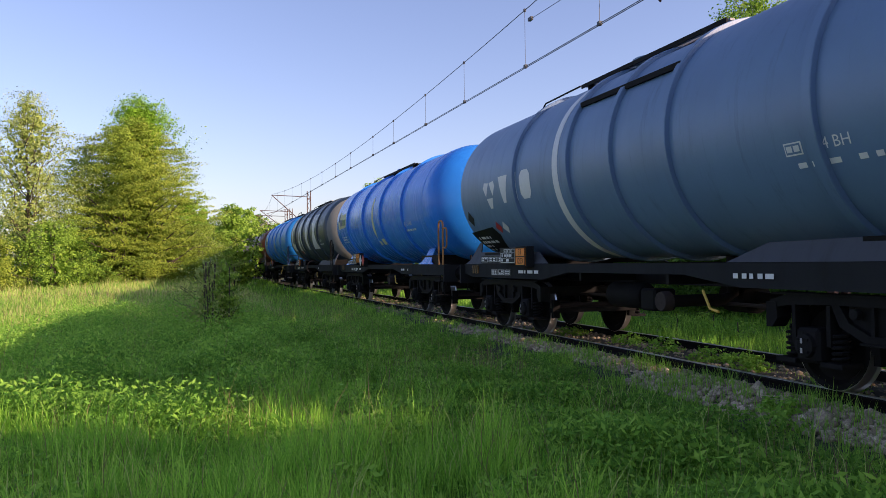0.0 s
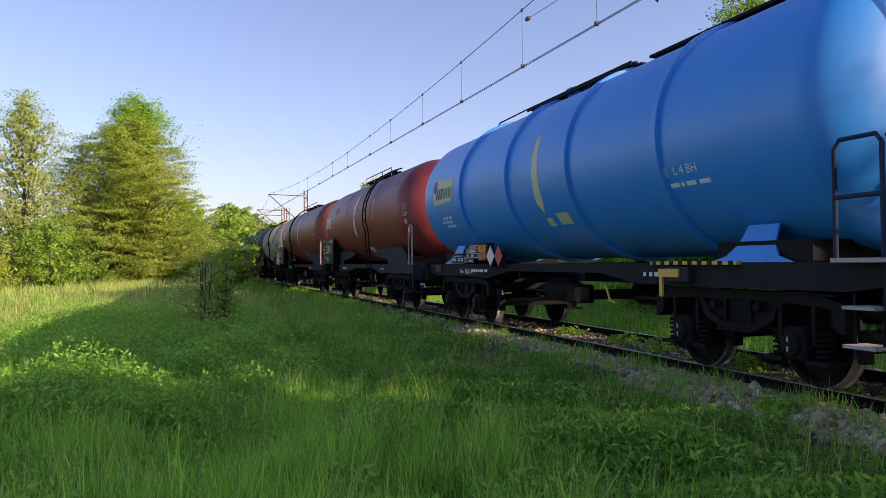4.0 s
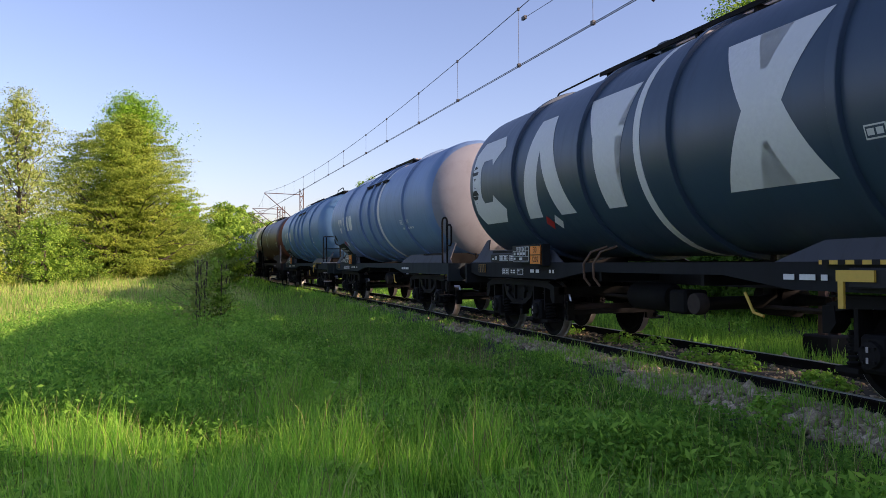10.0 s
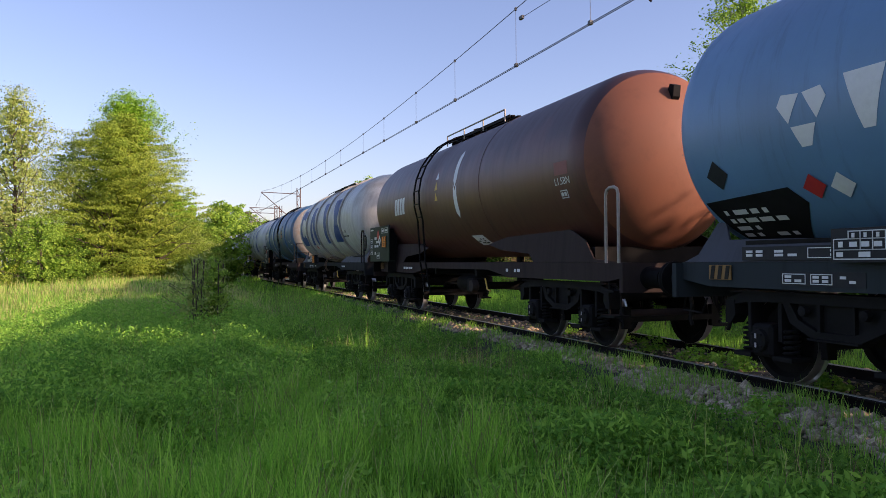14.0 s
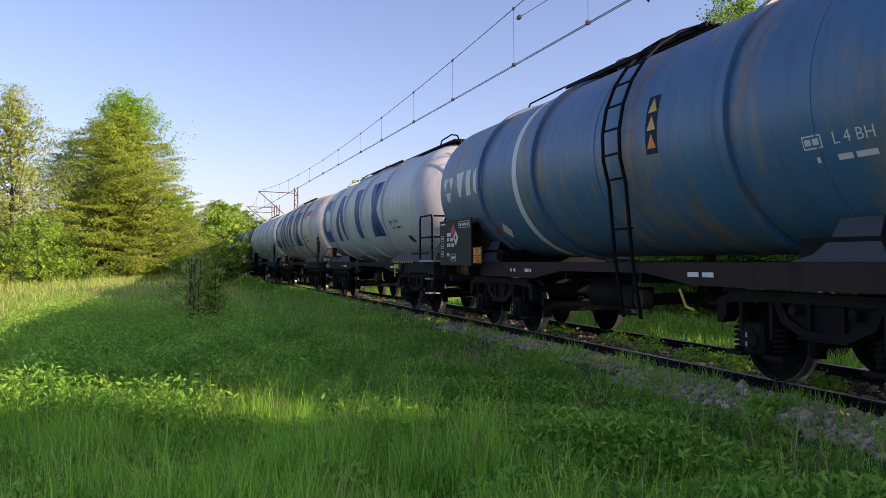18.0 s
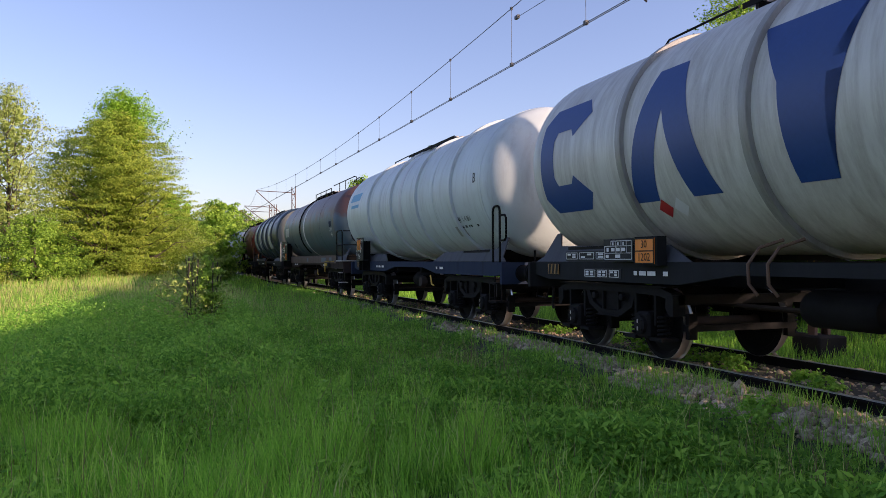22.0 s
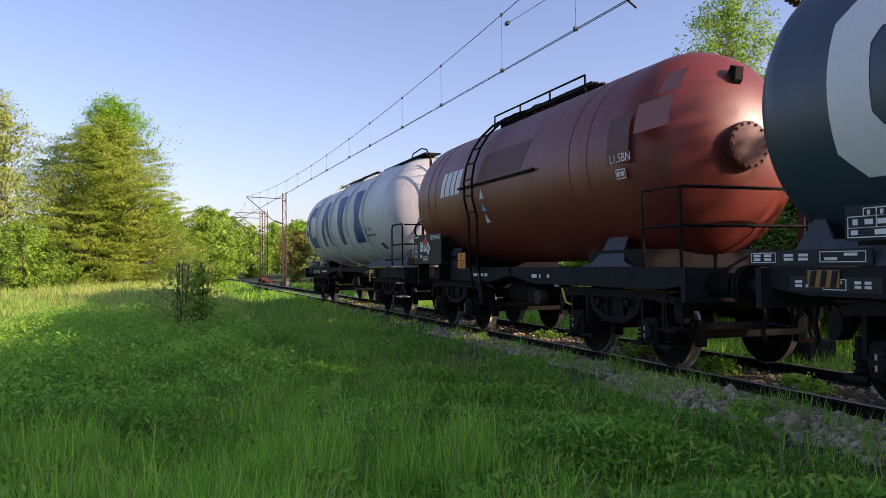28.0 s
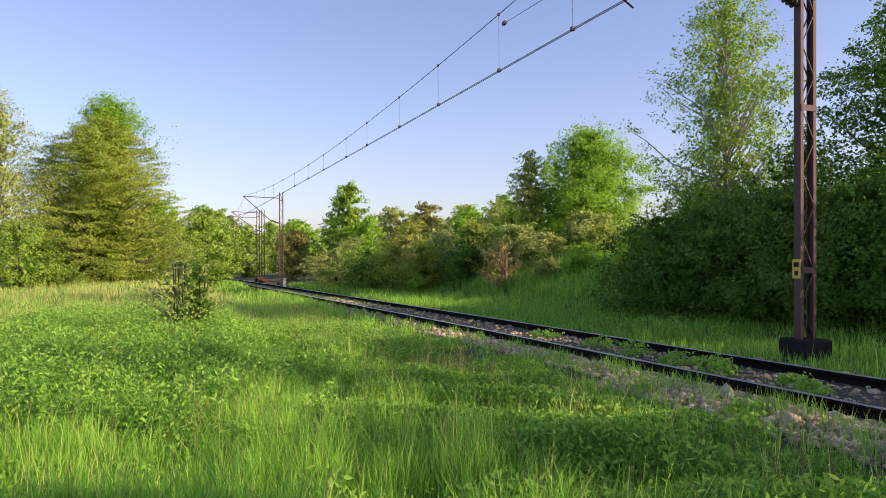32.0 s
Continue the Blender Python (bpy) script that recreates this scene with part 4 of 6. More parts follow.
    for kind, u, v, a, b in [("dark", 11.9, -1.02, 0.32, 0.22)] * ("label" in pieces) + [("dark", 1.25, -0.1, 0.3, 0.3)] * ("rear" in pieces):
        wrapped([rect(F(u), v, a, b, -0.03)], R, zc, M_PANEL, "dark_label", wagon)
    if saddle != "tall" and R > 1.46:
        number_on_end(wagon, b, R, zc, deep, power, ink)
    if extra:
        extra(wagon, F, h, R, zc)
    WAGONS.append((wagon, (q0 + q1) / 2))
    return wagon


WAGONS = []
P_FRAME = paint("frame dark grey", (0.018, 0.02, 0.022), (0.02, 0.017, 0.015), much=0.5, rough=0.7, gloss=0.1)
P_FRAMEG = paint("frame slate", (0.03, 0.04, 0.044), (0.02, 0.017, 0.015), much=0.4, rough=0.7, gloss=0.1)
P_FRAMEB = paint("frame blue", (0.025, 0.04, 0.075), (0.02, 0.017, 0.015), much=0.4, rough=0.7, gloss=0.1)
P_FRAMER = paint("frame brown", (0.045, 0.03, 0.027), (0.02, 0.017, 0.015), much=0.6, rough=0.7, gloss=0.1)
P_GREY = paint("slate grey tank", (0.12, 0.225, 0.37), (0.045, 0.06, 0.075), much=0.35)
P_BLUE = paint("bright blue tank", (0.002, 0.23, 0.76), (0.006, 0.12, 0.36), much=0.2, rough=0.2, gloss=0.4, faded=0.9)
P_DARK = paint("charcoal tank", (0.024, 0.05, 0.074), (0.028, 0.03, 0.032), much=0.3, rough=0.34)
P_BLUE2 = paint("sky blue tank", (0.002, 0.27, 0.74), (0.01, 0.1, 0.28), much=0.2, rough=0.3, faded=0.9)
P_MAROON = paint("maroon tank", (0.29, 0.04, 0.04), (0.12, 0.022, 0.02), (0.33, 0.07, 0.05), 0.45, top=((0.12, 0.022, 0.03), 3.35, 0.35))
P_CREAM = paint("cream tank", (0.72, 0.69, 0.55), (0.26, 0.18, 0.09), None, 0.7, top=((0.60, 0.36, 0.09), 2.7, 0.8))
P_SLATE = paint("dark slate tank", (0.033, 0.07, 0.115), (0.03, 0.034, 0.04), much=0.3, rough=0.34)
P_BGREY = paint("blue grey tank", (0.15, 0.27, 0.46), (0.07, 0.085, 0.105), much=0.4)
P_TEAL = paint("teal grey tank", (0.105, 0.25, 0.42), (0.055, 0.075, 0.095), much=0.4)
P_BROWN = paint("brown tank", (0.125, 0.042, 0.03), (0.04, 0.022, 0.02), (0.085, 0.034, 0.027), 0.5, top=((0.055, 0.026, 0.024), 3.1, 0.4))
P_WHITE1 = paint("white grimy tank", (0.62, 0.64, 0.60), (0.15, 0.125, 0.10), (0.40, 0.36, 0.31), 0.9, rust_at=(0.5, 0.75))
P_RUSTY = paint("blue tank with rust", (0.05, 0.17, 0.31), (0.06, 0.045, 0.035), (0.34, 0.22, 0.09), 0.5, rust_at=(0.47, 0.66))
P_WHITE2 = paint("white clean tank", (0.60, 0.64, 0.65), (0.25, 0.24, 0.22), None, 0.65)
P_WHITE3 = paint("white weathered tank", (0.65, 0.65, 0.60), (0.2, 0.17, 0.135), (0.48, 0.45, 0.39), 0.8, rust_at=(0.5, 0.75))
P_WHITE4 = paint("white smooth tank", (0.60, 0.68, 0.68), (0.27, 0.27, 0.25), None, 0.5)
P_RUST2 = paint("dark tank with rust", (0.07, 0.125, 0.16), (0.05, 0.04, 0.04), (0.17, 0.08, 0.06), 0.45, rust_at=(0.52, 0.66), top=((0.125, 0.055, 0.043), 2.95, 0.3))
P_RED = paint("red brown tank", (0.20, 0.034, 0.022), (0.08, 0.022, 0.016), (0.16, 0.03, 0.022), 0.5, rust_at=(0.45, 0.55))
P_RINGW = paint("grimy ring", (0.36, 0.36, 0.33), (0.10, 0.08, 0.065), None, 0.9)
P_LIFT = plain("faded red patch", (0.30, 0.09, 0.075), 0.6, spread=0.3)
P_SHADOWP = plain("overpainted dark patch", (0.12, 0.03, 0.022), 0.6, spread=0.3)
P_LBLUE = plain("light blue paint", (0.08, 0.40, 0.62), 0.5, spread=0.2, bump=0)
P_CREAMM = plain("cream mark", (0.60, 0.60, 0.36), 0.5, spread=0.2, bump=0)
P_BLUEM = plain("navy mark", (0.006, 0.06, 0.24), 0.5, spread=0.2, bump=0)
P_SLATEP = plain("slate patch", (0.10, 0.15, 0.20), 0.6, spread=0.3)
P_SKIRT = paint("rusty skirt", (0.13, 0.085, 0.075), (0.05, 0.04, 0.035), much=0.5, rough=0.6, gloss=0.3)
M_PALE = plain("pale handrail", (0.42, 0.36, 0.30), 0.6)
# Front end colours: the low sun's brightness and warmth are mixed in.
P_SUNEND = paint("dusty sunlit grey end", (0.22, 0.23, 0.205), (0.15, 0.135, 0.11), much=0.5, rough=0.7, gloss=0.2, streak=False)
P_SUNENDB = paint("dusty sunlit blue end", (0.30, 0.31, 0.34), (0.18, 0.17, 0.16), much=0.5, rough=0.7, gloss=0.2, streak=False)
P_SUNENDC = paint("sunlit cream end with rust", (0.36, 0.34, 0.30), (0.30, 0.14, 0.06), rust=(0.36, 0.15, 0.06), much=0.6, rough=0.7, gloss=0.2, streak=False)
P_SUNENDR = paint("faded sunlit red end", (0.31, 0.085, 0.05), (0.16, 0.04, 0.03), much=0.5, rough=0.6, gloss=0.3, streak=False)
P_SUNENDN = paint("sunlit brown end", (0.24, 0.085, 0.045), (0.13, 0.045, 0.03), much=0.5, rough=0.6, gloss=0.3, streak=False)
P_SADDLE = paint("saddle grey", (0.055, 0.062, 0.075), (0.03, 0.028, 0.027), much=0.5, rough=0.6, gloss=0.3)
P_ORAIL = plain("orange handrail", (0.55, 0.22, 0.05), 0.5)

Q = [-2.4, -16.45, -30.8, -44.5, -58.9, -72.7, -88.0, -99.1, -113.2, -127.8, -142.5, -157.5, -171.8, -185.1, -199.8, -214.1, -227.6, -243.1, -256.85, -267.8, -282.6]
RINGS = (3.65, 6.1, 8.4, 10.75)


def shield(wagon, U, h, R, zc):
    """The edge of the cladding between the middle rings."""
    t = 0.62
    part("cladding_edge", boxes((U(6.1), U(8.6), -(R + 0.07) * math.cos(t), -(R + 0.0) * math.cos(t) + 0.05, zc + R * math.sin(t) - 0.02, zc + R * math.sin(t) + 0.05)), M_IRON2, wagon)


def number_on_end(wagon, tip, R, zc, deep, power, ink):
    """The wagon's number on the front end: plain bars that follow the dome."""
    for y, w in ((-0.80, 0.07), (-0.68, 0.07), (-0.56, 0.15), (-0.37, 0.11), (-0.22, 0.03)):
        rr = math.hypot(y + w / 2, 0.4) / R
        back = deep * (1 - math.cos(math.asin(rr ** (power / 2))) ** (2 / power))
        part("end_number", boxes((tip - back - 0.06, tip - back + 0.006, y, y + w, zc + 0.37, zc + 0.42)), ink, wagon)


def owner_plate(wagon, F, h, R, zc):
    """Owner's rounded sign near the rear, a pale upright bar and small white plates."""
    sign = [(1.72, -0.1), (1.8, -0.2), (2.98, -0.16), (3.08, -0.06), (3.12, 0.26), (3.04, 0.36), (2.3, 0.34), (2.16, 0.44), (1.86, 0.42), (1.74, 0.3), (1.84, 0.2), (1.82, 0.06)]
    wrapped([[(F(x), v) for x, v in sign]], R, zc, P_CREAMM, "owner_sign", wagon, label="pale slanted owner's sign with plain bars")
    wrapped([[(F(1.9) + 0.15 * math.cos(k * math.pi / 8), 0.22 + 0.15 * math.sin(k * math.pi / 8)) for k in range(16)]], R + 0.003, zc, P_BLUEM, "sign_disc", wagon)
    wrapped([[(F(x), -0.08), (F(x + 0.12), -0.08), (F(x + 0.2), 0.16), (F(x + 0.08), 0.16)] for x in (1.96, 2.12, 2.28)], R + 0.003, zc, P_BLUEM, "sign_bar", wagon)
    wrapped([[(F(x), -0.08), (F(x + 0.08), -0.08), (F(x + 0.12), 0.14), (F(x + 0.04), 0.14)] for x in (2.46, 2.58, 2.7, 2.82, 2.92)], R + 0.003, zc, plain("sign green", (0.02, 0.2, 0.06), 0.5, bump=0), "sign_bar", wagon)
    wrapped([[(F(7.15), -0.55), (F(7.28), -0.75), (F(7.4), -0.55), (F(7.38), 0.5), (F(7.28), 0.62), (F(7.2), 0.5)]], R, zc, P_CREAMM, "pale_bar", wagon)
    wrapped([rect(F(7.35), -0.92, 0.22, 0.16), rect(F(7.85), -0.88, 0.4, 0.22)], R, zc, P_CREAMM, "pale_plate", wagon)
    wrapped(text_bars(F(2.1), F(2.9), -0.75, -0.45, 3, 6), R, zc, M_WHITE, "small_writing", wagon)


def maroon_marks(at):
    band, plate_u, signs, patches, cover = at

    def put(wagon, F, h, R, zc):
        end_fittings(wagon, F, h, R, zc, cover)
        wrapped([[(F(band) - 0.1, 0.2), (F(band), 0.05), (F(band) + 0.1, 0.2), (F(band) + 0.1, 0.75), (F(band), 0.88), (F(band) - 0.1, 0.75)]], R, zc, M_WHITE, "half_band", wagon, label="white pointed band")
        wrapped([[(F(band) - 0.1, 0.12), (F(band) - 0.1, -0.5), (F(band), -0.62), (F(band) + 0.1, -0.5), (F(band) + 0.1, 0.12), (F(band), -0.03)]], R, zc, M_WHITE, "half_band", wagon, label="white pointed band")
        wrapped([rect(F(plate_u), -1.22, 0.6, 0.3, -0.06)], R, zc, M_WHITE, "white_label", wagon)
        wrapped(text_bars(F(plate_u) - 0.24, F(plate_u) + 0.24, -1.32, -1.14, 3, 8), R + 0.003, zc, M_BLACK, "small_writing", wagon)
        for k, m in enumerate((M_WHITE, M_YELLOW, M_YELLOW)):
            v = 0.42 - 0.24 * k
            wrapped([[(F(signs) - 0.1, v - 0.09), (F(signs) + 0.1, v - 0.09), (F(signs), v + 0.1)]], R, zc, m, "warning_sign", wagon)
        for u, v, w, k in patches:
            wrapped([rect(F(u), v, w, k)], R, zc, P_LIFT, "faded_patch", wagon)
    return put


def lobed_extras(wagon, F, h, R, zc):
    shield(wagon, F, h, R, zc)
    wrapped([[(F(1.05), -0.93), (F(2.35), -0.85), (F(2.5), -1.05), (F(2.1), -1.62), (F(1.2), -1.55)]], R, zc, M_BLACK, "data_label", wagon, label="black label with white marks")
    wrapped(text_bars(F(1.25), F(2.1), -1.5, -1.0, 4, 12), R + 0.004, zc, M_WHITE, "small_writing", wagon)
    wrapped([diamond(F(1.45), -0.62, 0.17)], R + 0.003, zc, M_PANEL, "dark_placard", wagon)
    for u, v, m in ((2.68, -0.88, M_RED), (3.0, -0.9, M_WHITE)):
        wrapped([diamond(F(u), v, 0.14)], R + 0.005, zc, m, "placard", wagon)


def red_sign(wagon, F, h, R, zc):
    wrapped([[(F(11.1) + 0.2 * math.cos(t), 0.53 + 0.2 * math.sin(t)) for t in np.linspace(0, 2 * math.pi, 14)[:-1]], rect(F(11.85), 0.6, 0.95, 0.26, 0.05)], R, zc, M_RED, "red_sign", wagon, label="red round sign and slanted bar")


def white_sign(wagon, F, h, R, zc):
    wrapped([[(F(11.1) + 0.2 * math.cos(t), 0.72 + 0.2 * math.sin(t)) for t in np.linspace(0, 2 * math.pi, 14)[:-1]], rect(F(11.9), 0.82, 1.1, 0.28, 0.06)], R, zc, P_RINGW, "pale_sign", wagon, label="pale round sign and slanted bar")


def blue_sign(wagon, F, h, R, zc):
    wrapped([rect(F(1.75), 0.5, 1.3, 0.26, 0.05), rect(F(1.8), 0.2, 1.0, 0.1)], R, zc, P_LBLUE, "blue_sign", wagon, label="light blue slanted bars")
    wrapped_text(wagon, "B", F(12.0), 0.07, 0.2, R, zc, M_BLACK)
    wrapped([rect(F(10.58), -0.97, 0.5, 0.26)], R, zc, P_RINGW, "grey_patch", wagon)


def rust_extras(wagon, F, h, R, zc):
    wrapped([rect(F(13.15), -0.19, 0.55, 0.5)], R - 0.003, zc, P_SLATEP, "slate_patch", wagon)
    wrapped([rect(F(3.95), -0.78, 0.35, 0.22)], R, zc, P_FRAME, "dark_patch", wagon)
    wrapped([rect(F(4.75), -0.97, 0.7, 0.4)], R, zc, P_SLATEP, "slate_patch", wagon)
    part("side_pipe", bar([(F(6.5), -(R + 0.04) * math.cos(t), zc + (R + 0.04) * math.sin(t)) for t in np.linspace(-0.9, 1.5, 14)], r=0.03), M_IRON, wagon, "", True)
    part("side_skirt", boxes((F(1.6), F(13.4), -1.235, -1.225, 1.2, 1.5)), P_SKIRT, wagon, "rusty brown side skirt")
    for u, w in ((2.0, 0.3), (7.2, 0.35), (10.6, 0.9), (12.2, 0.45)):
        plate(wagon, "slate_patch", F(u), F(u) + w, 1.25, 1.42, -1.24, P_SLATEP, thick=0.004)
    zt = zc + R + 0.26
    part("top_rail", bar([(1.8, -0.5, zt), (h - 2.2, -0.5, zt), (h - 1.9, -0.5, zt - 0.05), (h - 1.8, -0.5, zt - 0.4)], *[[(x, -0.5, zt), (x, -0.5, zt - 0.34)] for x in (2.9, 4.0)], r=0.018, seg=6), M_IRON, wagon, "", True)


def ladder_signs(wagon, F, h, R, zc):
    for k, m in enumerate((M_YELLOW, M_YELLOW, M_ORANGE)):
        v = 0.35 - 0.22 * k
        wrapped([[(F(8.35) - 0.09, v - 0.08), (F(8.35) + 0.09, v - 0.08), (F(8.35), v + 0.1)]], R, zc, m, "warning_sign", wagon)
    wrapped([rect(F(8.35), 0.12, 0.24, 0.72)], R - 0.002, zc, P_FRAMEB, "sign_board", wagon)
    wrapped([diamond(F(2.78), -1.02, 0.18)], R, zc, M_RED, "placard", wagon)
    wrapped([diamond(F(3.25), -1.05, 0.18)], R, zc, M_WHITE, "placard", wagon)


def red_extras(wagon, F, h, R, zc):
    end_fittings(wagon, F, h, R, zc)
    part("side_pipe", bar([(F(3.6), -(R + 0.04), zc + 0.05), (F(6.9), -(R + 0.04), zc + 0.05)], r=0.025), M_IRON, wagon, "", True)
    wrapped([rect(F(5.5), 0.36, 1.9, 0.5, 0.1)], R, zc, P_SHADOWP, "dark_patch", wagon)
    wrapped([rect(F(9.2), 0.15, 0.5, 0.62)], R, zc, P_SHADOWP, "dark_patch", wagon)
    for u, v, w, k in ((9.9, 0.35, 0.7, 0.38), (10.1, 0.75, 0.4, 0.3), (1.5, -0.3, 0.3, 0.35)):
        wrapped([rect(F(u), v, w, k)], R, zc, P_LIFT, "faded_patch", wagon)
    for k, m in enumerate((M_WHITE, P_LBLUE, M_WHITE)):
        v = -0.14 - 0.23 * k
        wrapped([[(F(4.65) - 0.1, v - 0.09), (F(4.65) + 0.1, v - 0.09), (F(4.65), v + 0.1)]], R, zc, m, "warning_sign", wagon)


def end_fittings(wagon, U, h, R, zc, cover=True):
    """A bolted round cover and a lifting lug on the front end."""
    if cover:
        c = part("end_cover", lathe(bmesh.new(), [(-0.2, 0.30), (0.04, 0.30), (0.05, 0.28), (0.05, 0.1)], 28, x=h - 0.97, y=-0.02, z=zc + 0.02), M_IRONR, wagon, "round bolted manhole cover", True)
        for k in range(16):
            t = 2 * math.pi * k / 16
            part("bolt", lathe(bmesh.new(), [(0, 0.016), (0.03, 0.016)], 6, x=h - 0.93, y=-0.02 + 0.27 * math.cos(t), z=zc + 0.02 + 0.27 * math.sin(t)), M_IRONR, c)
    part("lifting_lug", slab(bmesh.new(), [(h - 1.65, zc + 0.88), (h - 1.35, zc + 0.65), (h - 1.12, zc + 0.88), (h - 1.1, zc + 1.04), (h - 1.2, zc + 1.08), (h - 1.28, zc + 0.95)], -0.06, 0.06), M_IRON2, wagon)


M_IRONR = plain("red iron", (0.13, 0.03, 0.022), 0.6)


def pictures(wagon, U, h, R, zc):
    """Faded dark painted pictures in a row, patches and a box below the tank."""
    at = lambda u, v, *o: [(U(u) + p, v + q) for p, q in o]
    sq = lambda w, k, s=0.0: ((-w / 2 - s, -k / 2), (w / 2 - s, -k / 2), (w / 2 + s, k / 2), (-w / 2 + s, k / 2))
    faded = plain("faded dark paint", (0.16, 0.13, 0.10), 0.7, spread=0.3)
    shapes = [at(3.05, -0.06, (-0.16, -0.3), (-0.07, -0.3), (0, -0.02), (0.07, -0.3), (0.16, -0.3), (0.05, 0.12), (0.14, 0.3), (0.02, 0.22), (-0.12, 0.3), (-0.05, 0.1)),
              at(3.45, -0.05, *sq(0.2, 0.22, 0.04)), at(4.45, -0.05, *sq(0.2, 0.22, 0.04)), at(5.5, -0.04, *sq(0.22, 0.26, 0.05)),
              at(3.95, -0.05, (-0.27, -0.03), (-0.04, -0.03), (0.06, -0.2), (0.11, -0.18), (0.07, 0.0), (0.25, 0.04), (0.26, 0.09), (0.06, 0.08), (-0.02, 0.22), (-0.07, 0.21), (-0.05, 0.05), (-0.2, 0.04), (-0.27, 0.12))]
    for x, hi, lo in ((4.82, 0.24, -0.27), (5.12, 0.24, -0.27)):
        shapes.append(at(x, 0, (-0.035, lo), (0.035, lo), (0.035, hi), (-0.035, hi)))
    shapes += [at(4.97, 0.21, *sq(0.23, 0.06)), at(4.97, -0.24, *sq(0.23, 0.06)), at(4.97, 0.04, *sq(0.23, 0.05))]
    for o in shapes:
        wrapped([o], R, zc, faded, "painted_picture", wagon)
    wrapped([at(5.95, -0.05, (-0.2, -0.25), (0.2, -0.25), (0.22, 0.0), (0.12, 0.22), (-0.12, 0.22), (-0.22, 0.0))], R, zc, plain("dark red paint", (0.12, 0.045, 0.04), 0.7), "painted_picture", wagon)
    for u, v, w, k in ((3.75, -0.85, 0.3, 0.2), (4.0, -0.95, 0.25, 0.18), (4.35, -1.1, 0.34, 0.16), (1.75, -0.44, 0.35, 0.3), (9.45, -0.1, 0.3, 0.3)):
        wrapped([at(u, v, (-w / 2, 0), (-w * 0.1, -k / 2), (w / 2, -k * 0.3), (w * 0.35, k * 0.4), (-w * 0.2, k / 2))], R, zc, faded, "dark_blot", wagon)
    wrapped([at(7.55, 0.2, (-0.15, -0.3), (0.12, -0.3), (0.35, 0.32), (0.0, 0.2))], R, zc, faded, "faded_patch", wagon)
    wrapped([at(8.2, 0.2, (-0.5, -0.05), (0.4, -0.2), (0.45, 0.25), (-0.25, 0.28))], R, zc, plain("thin tan stain", (0.42, 0.33, 0.19), 0.7, spread=0.4), "faded_patch", wagon)
    wrapped([at(9.72, -0.35, *sq(0.34, 0.42))], R, zc, M_PANEL, "dark_label", wagon)
    wrapped([at(10.87, -0.15, *sq(0.6, 0.2))], R, zc, plain("grey overpaint", (0.3, 0.29, 0.26), 0.6), "grey_patch", wagon)
    wrapped([at(6.72, -0.1, (-0.12, -0.14), (0.12, -0.14), (0.12, 0.14), (-0.12, 0.14))], R, zc, P_SLATEP, "sign_board", wagon)
    wrapped([at(6.72, -0.1, (-0.09, -0.09), (0.09, -0.09), (0, 0.1))], R + 0.004, zc, M_YELLOW, "warning_sign", wagon)
    wrapped([at(6.68, -0.42, (-0.09, -0.09), (0.09, -0.09), (0, 0.1))], R, zc, M_YELLOW, "warning_sign", wagon)
    wrapped([at(6.6, -0.72, (-0.12, -0.12), (0.2, -0.2), (0.1, 0.2), (-0.1, 0.2))], R, zc, P_SLATEP, "dark_blot", wagon)
    part("side_box", bevelled(boxes((U(8.5), U(9.75), -1.42, -1.05, 1.26, 1.75)), 0.02), M_PANEL, wagon, "dark steel box on the frame")


